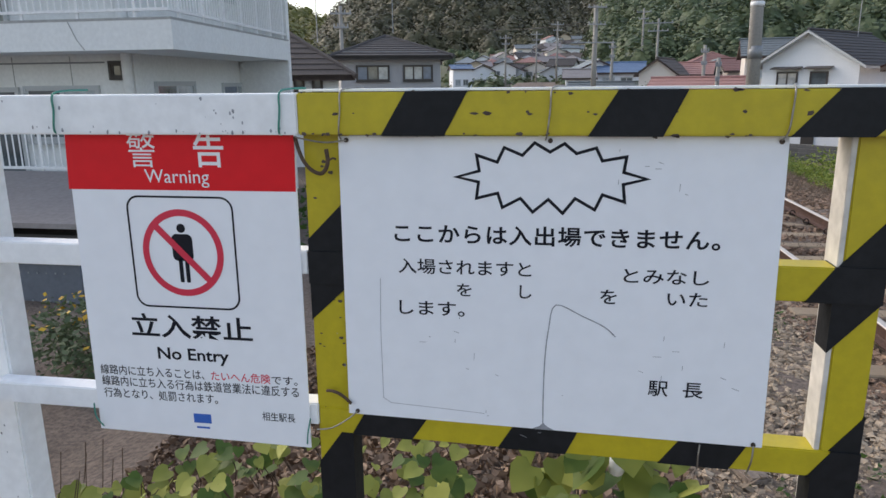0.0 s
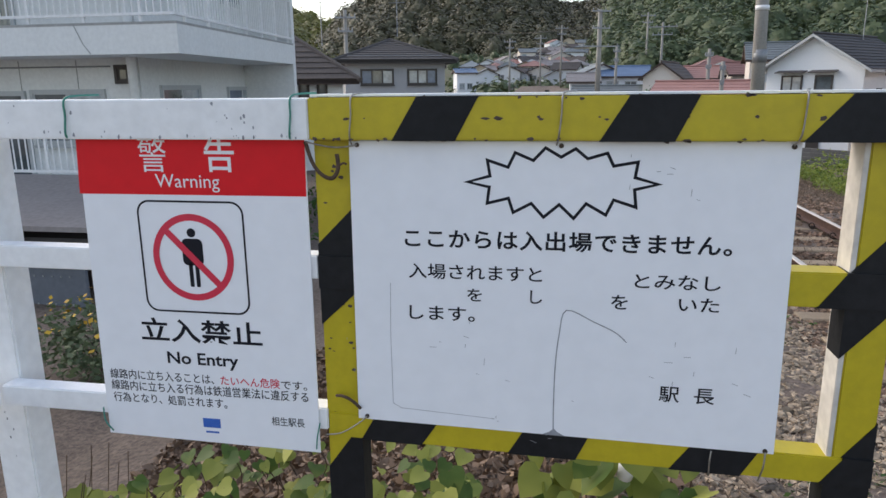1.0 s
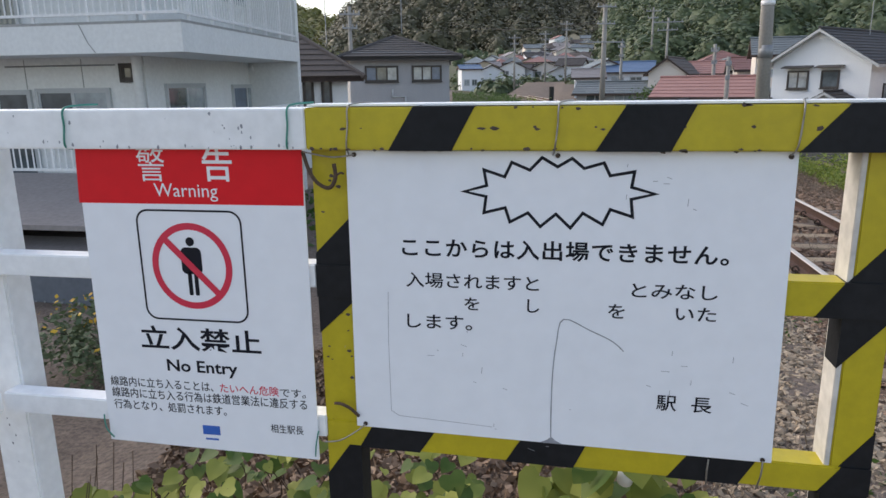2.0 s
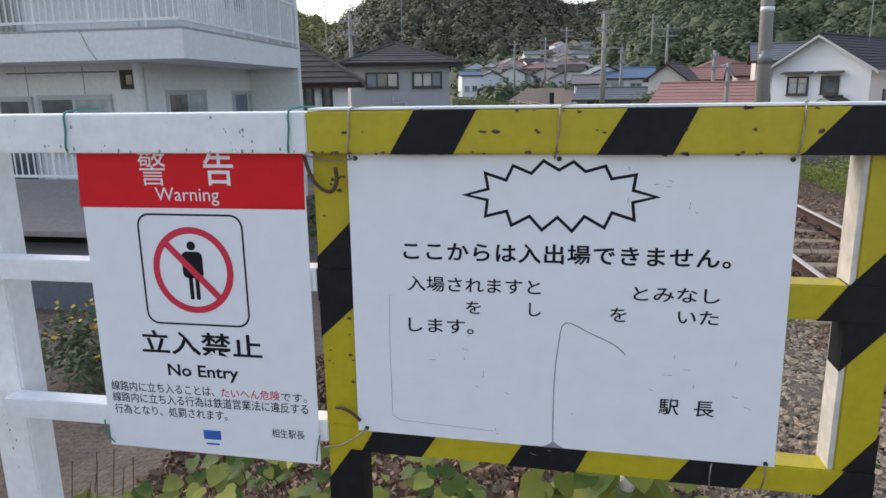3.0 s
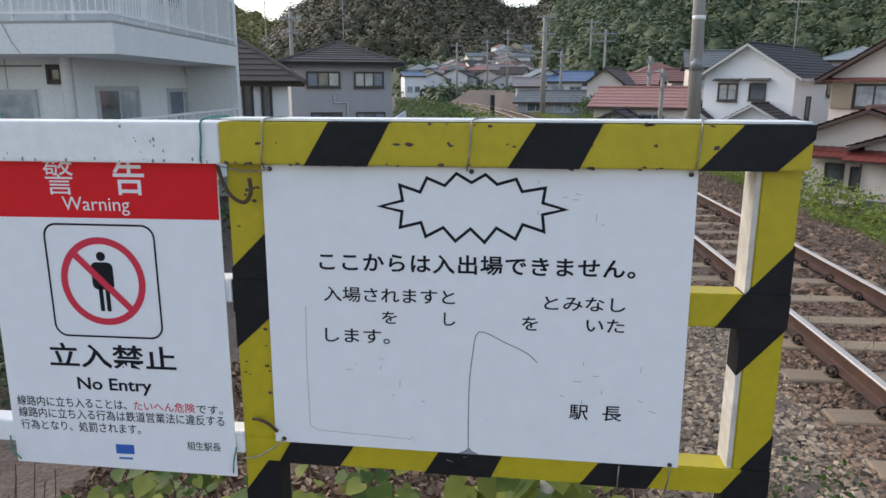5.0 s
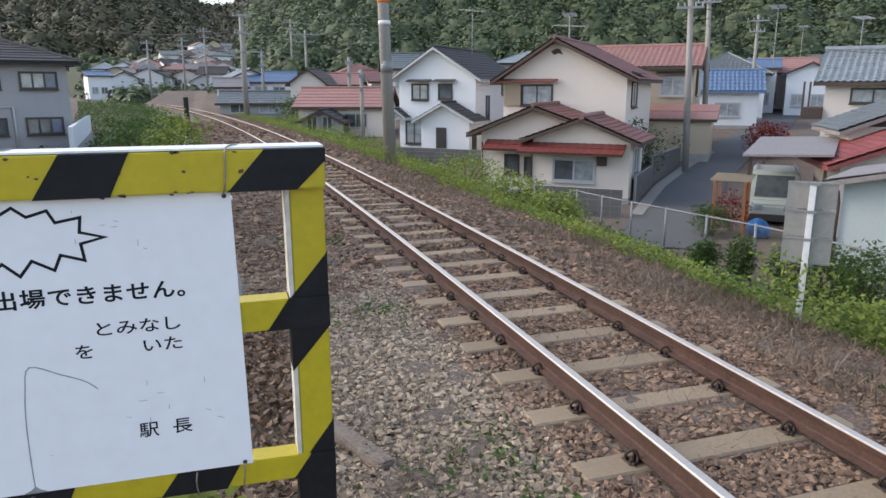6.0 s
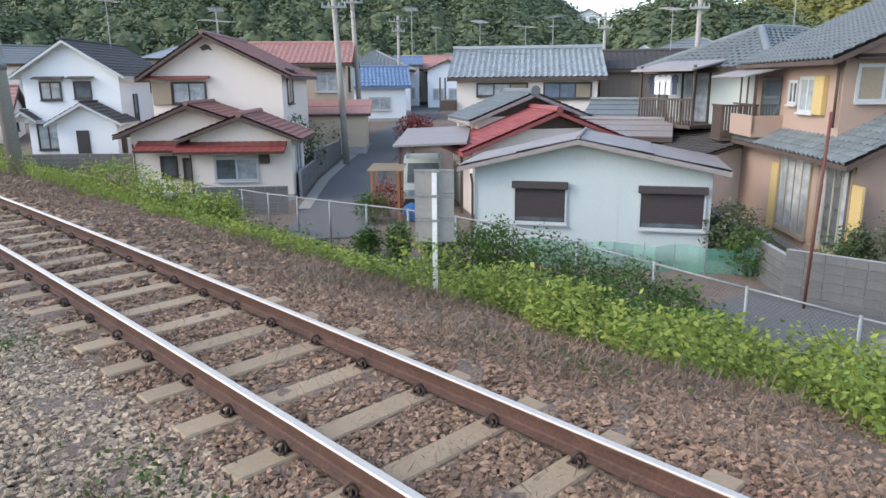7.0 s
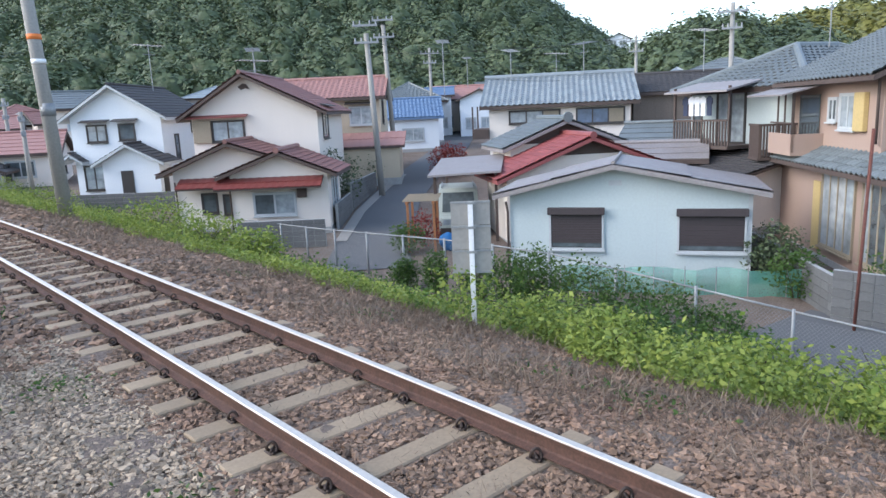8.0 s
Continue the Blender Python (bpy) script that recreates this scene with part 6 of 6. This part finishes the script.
# ---- signboard seen from behind, poles, marker ----
ob = thing("track_signboard", "grey backs of three sign panels on a white post", "signboard", pose(3.54, 4.48, -0.3, 0, 0, -43))
part("post", Form().box(-0.03, 0.0, -0.4, 0.03, 0.06, 1.42), M["whitepost"], ob, bevel=0.006)
for k in range(3):
    z0 = 0.56 + 0.29 * k
    p = part("panel", Form().box(-0.23, 0.066, z0, 0.23, 0.078, z0 + 0.285), M["boardback"], ob, bevel=0.004)
    part("stiffener", Form().box(-0.235, 0.055, z0 + 0.262, 0.235, 0.0655, z0 + 0.282), M["galv"], p)
    part("bracket", Form().box(-0.06, -0.006, z0 + 0.255, 0.06, -0.001, z0 + 0.285), M["galv"], p)
part("stiffener", Form().box(-0.235, 0.055, 0.565, 0.235, 0.0655, 0.585), M["galv"], ob)


def utility_pole(x, y, z, hgt, r, lean=(0, 0), label="grey concrete utility pole", arms=(), bands=(), turn=0, name="utility_pole"):
    ob = thing(name, label, "pole", pose(x, y, z, 0, 0, turn), "utility poles")
    part("shaft", Form().tube([(0, 0, -0.5), (lean[0], lean[1], hgt)], r, 14, r * 0.72), M["pole"], ob, smooth=True)
    for za, w in arms:
        t = za / hgt
        part("crossarm", Form().box(-w / 2 + lean[0] * t, -r - 0.1, za, w / 2 + lean[0] * t, -r, za + 0.1), M["steel"], ob)
        for s in (-0.45, -0.2, 0.2, 0.45):
            part("insulator", Form().tube([(s * w + lean[0] * t, -r - 0.05, za + 0.1), (s * w + lean[0] * t, -r - 0.05, za + 0.28)], 0.045, 8, 0.03), M["steel"], ob)
    for za, hb, mt in bands:
        t = za / hgt
        rr = r * (1 - 0.28 * t) + 0.012
        part("band", Form().tube([(lean[0] * t, lean[1] * t, za), (lean[0] * t, lean[1] * t, za + hb)], rr, 14), mt, ob, smooth=True)
    return ob


orangepaint = mat("orange_band", (0.75, 0.2, 0.04), 0.6, grain=20, vary=0.08, bump=0)
utility_pole(2.9, 20.45, -0.25, 9.0, 0.2, (-0.28, 0), "weathered concrete line pole with orange and white bands", (), ((2.75, 0.35, M["steel"]), (4.15, 0.12, M["whitepost"]), (4.78, 0.14, orangepaint)))
x, y = site(2.25, 60)
utility_pole(x, y, -0.4, 8.1, 0.24, (0, 0), "pale concrete pole with crossarms beside the line", ((7.9, 1.6), (6.6, 1.5), (5.2, 3.2)), turn=20)
utility_pole(19.1, 27.5, -2.05, 8.1, 0.17, (-0.35, 0.1), "street utility pole with cables", ((8.4, 1.2), (7.6, 1.2)), turn=-40)
utility_pole(25.2, 34.2, -1.5, 9.0, 0.17, (-0.35, 0), "street utility pole with cables", ((9.2, 1.3), (8.2, 1.3)), turn=-40)
for az, d, hg, arm in ((5.8, 95, 9.5, 1.8), (6.9, 80, 7.6, 3.0), (41.0, 62, 8.0, 1.6), (57.0, 60, 8.0, 1.6), (64.0, 40, 8.6, 1.4), (-17.5, 45, 7.2, 1.3), (-4.6, 100, 7.0, 1.6), (-2.2, 110, 8.0, 1.8), (-0.6, 105, 9.0, 1.8), (3.6, 66, 5.4, 0.6), (10.3, 52, 5.2, 0.5), (11.3, 44, 4.6, 0.3)):
    x, y = site(az, d)
    utility_pole(x, y, gz_at(x, y) if d < 90 else 1.0, hg, 0.15, (0, 0), "distant utility pole above the houses", ((hg - 0.5, arm), (hg - 1.3, arm * 0.7)), turn=-az)


def cable(a, b, sag, r=0.012):
    a, b = Vector(a), Vector(b)
    ob = thing("overhead_cable", "thin dark overhead cable", "cable", group="overhead cables")
    part("strand", Form().tube([a.lerp(b, i / 12) - Vector((0, 0, sag * 4 * (i / 12) * (1 - i / 12))) for i in range(13)], r, 5), M["tyre"], ob, smooth=True)


px, py = site(2.25, 60)
for dx in (-0.6, 0.6):
    cable((px + dx, py, 7.7), (18 + dx, 24.5, 13.5), 1.0)
    cable((px + dx, py, 6.5), (px + dx - 25, py + 80, 13), 1.0, 0.02)
for dz, dx in ((6.6, 0.4), (6.3, -0.4), (5.6, 0.5), (5.0, 0.0)):
    cable((18.85 + dx, 27.55, dz), (24.9 + dx, 34.2, dz + 0.9), 0.1, 0.01)
    cable((24.9 + dx, 34.2, dz + 0.9), (37 + dx, 46, dz + 0.6), 0.5, 0.01)
    cable((18.85 + dx, 27.55, dz), (26.5, 21.9, dz - 1.6), 0.4, 0.008)
cable((24.9, 34.2, 5.8), (36, 15.5, 6.2), 0.5, 0.012)
x, y = site(-2.0, 21.5)
ob = thing("track_marker", "short black lineside marker on a white concrete block", "marker", pose(x + 0.1, y, -0.05))
part("block", Form().box(-0.16, -0.16, -0.2, 0.16, 0.16, 0.75), M["whitepost"], ob, bevel=0.02)
part("post", Form().tube([(0, 0, 0.75), (0, 0, 1.85)], 0.07, 10), M["tyre"], ob)
part("white_band", Form().tube([(0, 0, 0.95), (0, 0, 1.1)], 0.074, 10), M["whitepost"], ob)
ob = thing("old_sleeper_plank", "weathered grey wooden plank half buried in gravel", "plank", pose(-1.56, 2.85, -0.05, 2, 4, 24))
part("board", Form().box(-0.06, -0.45, -0.03, 0.07, 0.4, 0.05), mat("weathered_wood", (0.24, 0.19, 0.15), 0.9, grain=35, vary=0.25, stain=4, bump=0.6, streak=False), ob, bevel=0.012)

ob = thing("relay_cabinet", "pale blue-grey metal trackside cabinet on a concrete base", "cabinet", pose(-2.32, 5.85, -0.08, 0, 0, 4))
part("base", Form().box(-0.3, -0.05, -0.2, 0.26, 0.45, 0.31), M["concrete"], ob, bevel=0.01)
body = part("body", Form().box(-0.27, 0.0, 0.312, 0.21, 0.4, 1.1), mat("pale_blue_enamel", (0.56, 0.62, 0.67), 0.45, grain=14, vary=0.05, stain=2, bump=0.03), ob, bevel=0.008)
part("door", Form().box(-0.25, -0.016, 0.36, 0.19, -0.001, 1.06), body.data.materials[0], ob, bevel=0.004)
part("lock", Form().box(0.13, -0.035, 0.70, 0.165, -0.0165, 0.75), M["clip"], ob, bevel=0.003)
part("cap", Form().box(-0.29, -0.04, 1.101, 0.23, 0.42, 1.13), M["whitepost"], ob, "white sheet cap", bevel=0.006)

# aerials on the roofs
for x, y, z, hg, t in ((12.6, 40.0, 4.0, 2.6, 20), (14.5, 31.2, 3.6, 2.0, 60), (15.2, 32.5, 3.6, 1.6, 10), (27.8, 26.5, 3.4, 2.0, 30), (30.5, 23.5, 3.4, 2.2, 70), (33.5, 18.0, 3.6, 2.2, 0), (40.5, 43.5, 4.0, 2.6, 40), (-10.8, 34.0, 4.3, 2.2, 0), (-14.0, 32.0, 3.8, 2.6, 30), (36, 30, 3.2, 2.5, 0), (27.5, 9.6, 3.9, 2.0, 30), (24.5, 28.5, 3.0, 3.0, 45)):
    aerial(x, y, z, hg, t)


# ---- lots, walls, vehicles ----
def block_wall(label, a, b, z0, hgt):
    a, b = Vector((*a, 0)), Vector((*b, 0))
    d = b - a
    ob = thing("block_wall", label, "wall", pose(a.x, a.y, z0, 0, 0, math.degrees(math.atan2(d.y, d.x))), kind="structure")
    nrow, ncol = round(hgt / 0.2), max(1, round(d.length / 0.4))
    me = Form().box(0.006, -0.012, 0.006, 0.394, 0.132, 0.194).mesh("block", M["block"])
    part("core", Form().box(0.0, 0.006, -0.4, ncol * 0.4, 0.114, nrow * 0.2 - 0.004), M["concrete"], ob)
    for r in range(nrow):
        for c in range(ncol):
            o = part("block", me, None, ob)
            o.matrix_local = pose(c * 0.4, 0, r * 0.2)
    return ob


block_wall("grey concrete block garden wall", (14.46, -2.6), (14.0, 4.0), -2.75, 1.2)
block_wall("weathered block wall beside the peach house", (14.0, 4.0), (18.6, 8.2), -2.75, 1.0)
strip("pavement", [(12.0, 20.6), (15.9, 24.9), (20.1, 28.8), (24.3, 32.4)], 0.45, 0.05, M["pole"], "pale concrete gutter edge beside the lane", "kerb")
block_wall("grey block wall along the lane", (13.2, 22.5), (16.0, 25.6), -2.5, 1.2)
block_wall("grey block wall along the lane", (16.0, 25.6), (20.0, 29.3), -2.3, 1.4)
block_wall("concrete block wall beside the cream house", (8.9, 22.6), (11.4, 20.4), -2.7, 1.1)
block_wall("low block wall below the white house", (6.6, 36.6), (12.0, 31.4), -1.9, 0.9)
ob = thing("garden_wall", "white topped concrete wall beside the stream", "wall", pose(-7.2, 27.0, -1.0, 0, 0, 96), kind="structure")
part("lower_wall", Form().box(0, 0, -0.6, 12, 0.2, 0.9), M["concrete"], ob)
part("upper_wall", Form().box(0, 0.03, 0.9, 12, 0.17, 1.7), M["whitewall"], ob)


def vehicle(label, m, length=3.4, width=1.48, height=1.9, boxy=True, paint=None):
    ob = thing("parked_car", label, "car", m, "parked vehicles")
    w, L, H = width / 2, length, height
    prof = [(0, 0.35), (0, 0.85), (0.25, 1.0), (0.75, H - 0.1), (1.0, H), (L - 0.25, H), (L, H - 0.25), (L, 0.35)] if boxy else [(0, 0.35), (0, 0.7), (0.9, 0.9), (1.6, H - 0.06), (2.0, H), (L - 1.0, H), (L - 0.15, 0.95), (L, 0.85), (L, 0.35)]
    part("body", Form().prism([(-w, y, z) for y, z in prof], (width, 0, 0)), paint or M["carwhite"], ob, bevel=0.05)
    a, b = prof[2], prof[3]
    part("windscreen", Form().add([(-w + 0.12, a[0] + 0.06 - 0.02, a[1] + 0.1), (w - 0.12, a[0] + 0.06 - 0.02, a[1] + 0.1), (w - 0.16, b[0] - 0.04, b[1] - 0.02), (-w + 0.16, b[0] - 0.04, b[1] - 0.02)], [(0, 1, 2, 3)]), M["glass"], ob)
    for s in (-1, 1):
        part("side_window", Form().box(s * (w + 0.001), b[0] + 0.15, 1.05 if boxy else 0.95, s * (w + 0.006), L - (0.5 if boxy else 1.2), H - 0.2), M["glass"], ob)
        part("headlight", Form().box(s * w * 0.62 - 0.14, -0.015, 0.66, s * w * 0.62 + 0.14, 0.02, 0.84), M["curtain"], ob, bevel=0.01)
        for y in (0.6, L - 0.6):
            wh = part("wheel", Form().tube([(s * (w - 0.17), y, 0.28), (s * (w + 0.01), y, 0.28)], 0.28, 18), M["tyre"], ob)
            part("rim", Form().tube([(s * (w + 0.011), y, 0.28), (s * (w + 0.02), y, 0.28)], 0.17, 14), M["steel"], wh)
    part("bumper", Form().box(-w + 0.02, -0.06, 0.32, w - 0.02, -0.001, 0.55), M["frame_dark"], ob, bevel=0.02)
    part("roof_rack", Form().box(-w + 0.1, 1.2, H + 0.02, -w + 0.14, L - 0.4, H + 0.07).box(w - 0.14, 1.2, H + 0.02, w - 0.1, L - 0.4, H + 0.07), M["steel"], ob) if boxy else None
    return ob


vehicle("pale grey-green kei van parked under a carport", pose(15.3, 17.6, -2.66, 0, 0, -42), paint=mat("grey_green_car_paint", (0.42, 0.46, 0.43), 0.3, grain=8, vary=0.04, bump=0))
vehicle("white small car parked up the lane", pose(46.6, 49.4, -0.02, 0, 0, -60), 3.5, 1.6, 1.5, False)
vehicle("white compact car parked on the lot", pose(12.6, -3.5, -2.66, 0, 0, -8), 3.9, 1.65, 1.5, False)
ob = thing("carport", "carport with brown corrugated roof on posts", "carport", pose(15.05, 16.93, -2.6, 0, 0, -48))
part("roof", Form().slab([(-1.3, -0.4, 2.54), (1.3, -0.4, 2.64), (1.3, 4.0, 2.94), (-1.3, 4.0, 2.84)], 0.07), M["greymetal"], ob)
for px in (-1.1, 1.1):
    for py in (0.0, 3.8):
        part("post", Form().box(px - 0.05, py, 0, px + 0.05, py + 0.1, 2.51), M["brownwood"], ob)
ob = thing("garden_pergola", "small orange-stained timber pergola with slatted top", "pergola", pose(12.6, 17.3, -2.65, 0, 0, -45))
for px in (0, 0.9):
    for py in (0, 1.5):
        part("post", Form().box(px, py, 0, px + 0.08, py + 0.08, 1.75), M["orangewood"], ob)
    part("beam", Form().box(px, -0.2, 1.75, px + 0.08, 1.8, 1.85), M["orangewood"], ob)
for k in range(7):
    part("slat", Form().box(-0.1, -0.15 + 0.3 * k, 1.85, 1.1, -0.09 + 0.3 * k, 1.9), M["tan"], ob)
ob = thing("tarpaulin_heap", "crumpled blue sheet over stored goods", "tarpaulin", pose(13.9, 16.6, -2.65))
bm = bmesh.new()
bmesh.ops.create_icosphere(bm, subdivisions=3, radius=0.35)
for v in bm.verts:
    v.co *= 1 + 0.35 * noise.noise(v.co * 3)
    v.co.z = max(0, v.co.z * 0.9 + 0.35)
me = bpy.data.meshes.new("sheet")
bm.to_mesh(me)
bm.free()
me.materials.append(M["bluesheet"])
part("sheet", me, None, ob)
bush(12.6, 17.3, 0.6, 1.1, 1200, 0.09, M["leaf_mid"], "climbing greenery on the fence by the lane")
bush(10.4, 9.6, 0.7, 1.6, 1400, 0.09, M["leaf_mid"], "climbing greenery on the fence")
bush(10.2, 11.4, 0.6, 1.3, 1200, 0.09, M["leaf_mid"], "climbing greenery on the fence")
bush(13.6, 17.6, 0.6, 1.3, 900, 0.08, M["leaf_red"], "dark reddish garden shrub by the pergola")
bush(25.6, 29.6, 1.1, 1.9, 2400, 0.12, M["leaf_red"], "dark red maple by the lane", "maple")
bush(15.6, 26.6, 1.3, 2.6, 2600, 0.12, M["leaf_forest"], "dark green garden tree beside the cream house", "garden_tree")
bush(21.2, 31.0, 0.9, 2.0, 1500, 0.12, M["leaf_forest"], "clipped dark shrub by the lane")
bush(16.2, 6.4, 0.8, 1.6, 1800, 0.09, M["leaf_forest"], "dark shrubs between two houses")
bush(15.3, 5.5, 0.7, 1.2, 1400, 0.09, M["leaf_mid"], "shrubs beside the block wall")
for x, y, s in ((15.2, 2.2, 1.0), (15.6, 0.6, 1.1), (15.4, 3.2, 0.7)):
    bush(x, y, 0.6 * s, 2.2 * s, 4500, 0.075, M["leaf_forest"], "pruned garden pine behind the block wall", "garden_pine")
bush(14.6, 3.4, 0.5, 1.5, 900, 0.07, M["leaf_mid"], "potted flowers along the block wall")
ob = thing("drain_pole", "rust red iron pole standing by the wall", "pole", pose(13.4, 3.55, -2.75))
part("pipe", Form().tube([(0, 0, -0.2), (0.16, -0.05, 4.2)], 0.035, 8), M["ironrust"], ob, smooth=True)
ob = thing("slatted_bench", "white slatted metal stand on the lot", "stand", pose(10.8, -0.4, -2.66, 0, 0, 80))
for k in range(12):
    part("slat", Form().box(0.0, k * 0.11, 0.5, 1.9, k * 0.11 + 0.03, 0.53), M["steel"], ob)
for px in (0.05, 1.85):
    for py in (0.02, 1.2):
        part("leg", Form().box(px - 0.03, py, 0, px + 0.03, py + 0.05, 0.5), M["whitepost"], ob)

# ---- sleepers, clips and ballast ----
sl = Form()
prof = [(-0.13, -0.2), (0.13, -0.2), (0.105, -0.035), (-0.105, -0.035)]
sl.prism([(-0.98, y, z) for y, z in prof], (1.96, 0, 0))
bm = bmesh.new()
me = sl.mesh("sleeper", M["sleeper"])
bm.from_mesh(me)
bmesh.ops.bevel(bm, geom=list(bm.edges), offset=0.012, segments=1, affect="EDGES")
bm.to_mesh(me)
bm.free()
sleeper_mesh = me
cl = Form().tube([(-0.005 + 0.034 * math.cos(a) * 0.8, 0.012 * a - 0.035, 0.044 + 0.035 * math.sin(a)) for a in np.linspace(-2.4, 4.6, 20)], 0.0105, 6)
cl.tube([(0.062, 0.03, 0.016), (0.03, 0.02, 0.022), (-0.03, -0.05, 0.03)], 0.0105, 6)
cl.box(-0.035, -0.045, -0.03, 0.055, 0.045, 0.006)
clip_mesh = cl.mesh("rail_clip", M["clip"], True)
for i in range(172):
    y = 2.06 - 0.668 * 18 + 0.668 * i
    dx = track_x(y)
    turn = math.degrees(math.atan(0.0024 * max(y, 0)))
    ob = tagged(new("sleeper", sleeper_mesh), "tan concrete sleeper bedded in ballast under the rails", "sleeper", "sleepers of the track")
    ob.matrix_world = pose(0.646 + dx + random.uniform(-0.02, 0.02), y + random.uniform(-0.012, 0.012), random.uniform(-0.006, 0.004), 0, 0, turn + random.uniform(-0.5, 0.5))
    if 8 < i < 48:
        for x in (0.085, 1.208):
            for s in (-1, 1):
                o = part("rail_clip", clip_mesh, None, ob)
                o.matrix_local = pose(x - 0.646 + s * 0.082, 0, -0.033, 0, 0, 0 if s < 0 else 180)


def stones(name, n, x0, x1, y0, y1, size, label, lift=0.0, material=None):
    """Broken stones as one mesh: rough six-sided lumps lying at every angle."""
    y = rng.uniform(y0, y1, n)
    u = rng.uniform(x0, x1, n)
    x = u + np.where(y > 0, -0.0012 * y * y, 0)
    z = ground_height(x, y)
    s = size * rng.uniform(0.6, 1.25, n) ** 2
    k = ((y - (2.06 - 0.668 * 18)) / 0.668) % 1.0
    on = (np.minimum(k, 1 - k) * 0.668 < 0.125) & (u > -0.34) & (u < 1.63)
    z = z + rng.uniform(-0.25, 0.25, n) * s + lift
    keep = ~on & ~((np.abs(u - 0.085) < 0.07) | (np.abs(u - 1.208) < 0.07))
    x, y, z, s = x[keep], y[keep], z[keep], s[keep]
    n = len(x)
    cube = np.array([(a, b, c) for c in (-1, 1) for a, b in ((-1, -1), (1, -1), (1, 1), (-1, 1))], float)
    fc = np.array([(3, 2, 1, 0), (4, 5, 6, 7), (0, 1, 5, 4), (1, 2, 6, 5), (2, 3, 7, 6), (3, 0, 4, 7)])
    v = cube[None] * rng.uniform(0.55, 1.0, (n, 1, 3)) + 0.34 * rng.normal(size=(n, 8, 3))
    q = rng.normal(size=(n, 4))
    q /= np.linalg.norm(q, axis=1, keepdims=True)
    w, a, b, c = q.T
    R = np.stack([1 - 2 * (b * b + c * c), 2 * (a * b - c * w), 2 * (a * c + b * w), 2 * (a * b + c * w), 1 - 2 * (a * a + c * c), 2 * (b * c - a * w), 2 * (a * c - b * w), 2 * (b * c + a * w), 1 - 2 * (a * a + b * b)], axis=1).reshape(n, 3, 3)
    v = np.einsum("nij,nkj->nki", R, v) * (s * 0.46)[:, None, None] * np.array([1, 1, 0.62])
    v += np.stack([x, y, z], axis=1)[:, None]
    faces = (np.arange(n)[:, None, None] * 8 + fc[None]).reshape(-1, 4)
    me = bpy.data.meshes.new(name)
    me.vertices.add(n * 8)
    me.vertices.foreach_set("co", v.astype(np.float32).ravel())
    me.loops.add(faces.size)
    me.loops.foreach_set("vertex_index", faces.astype(np.int32).ravel())
    me.polygons.add(len(faces))
    me.polygons.foreach_set("loop_start", np.arange(0, faces.size, 4, dtype=np.int32))
    me.materials.append(material or M["ballast"])
    me.polygons.foreach_set("use_smooth", [False] * len(faces))
    me.update(calc_edges=True)
    return tagged(new(name, me), label, "gravel", kind="stuff")


pale = mat("pale_ballast_stone", (0.355, 0.275, 0.192), 0.9, grain=30, vary=0.2, stain=1.2, bump=0.3, dark=(0.2, 0.16, 0.13), island=0.45, height=0.004)
stones("ballast", 56000, -0.45, 2.6, -1.8, 6, 0.038, "angular brown track ballast between sleepers")
stones("ballast", 34000, -2.6, -0.3, 0.3, 7, 0.036, "pale grey and brown stones beside the track", material=pale)
stones("ballast", 12000, 2.2, 3.9, -2, 8, 0.038, "brown stones on the embankment shoulder")
stones("ballast", 22000, -2.6, 3.6, 6, 16, 0.064, "angular brown track ballast further along")
stones("ballast", 9000, -2.4, 3.4, 16, 46, 0.12, "brown track ballast in the distance")
stones("ballast", 3500, -2.4, 3.6, -9, -1.8, 0.07, "brown track ballast behind the fence")
for x, y, r, hg in ((9.8, 4.6, 0.6, 1.2), (9.9, 5.6, 0.7, 1.4), (9.8, 6.7, 0.7, 1.5), (9.9, 7.8, 0.7, 1.6), (9.8, 8.9, 0.7, 1.6), (9.9, 10.0, 0.6, 1.5), (9.8, 12.6, 0.4, 1.2), (9.7, 13.8, 0.4, 0.9), (8.6, 5.2, 0.7, 0.9), (8.4, 7.4, 0.7, 0.8)):
    bush(x, y, r, hg, 2000, 0.07, M["leaf_mid"], "dark green creeper climbing over the chain-link fence")
ob = thing("dry_vine_tangle", "tangle of dry brown vines on the gravel by the barrier", "vine")
f = Form()
for k in range(90):
    x, y = random.gauss(-1.55, 0.28), random.uniform(0.9, 2.3)
    p = [(x, y, gz_at(x, y) + 0.01)]
    for s in range(4):
        x, y = x + random.uniform(-0.12, 0.12), y + random.uniform(-0.12, 0.12)
        p.append((x, y, gz_at(x, y) + random.uniform(0.02, 0.11)))
    f.tube(bez(p, 4), 0.0028, 4)
part("vines", f, mat("pale_dry_vine", (0.20, 0.15, 0.115), 0.9, grain=60, vary=0.3, bump=0.2, island=0.4), ob)["kind"] = "stuff"
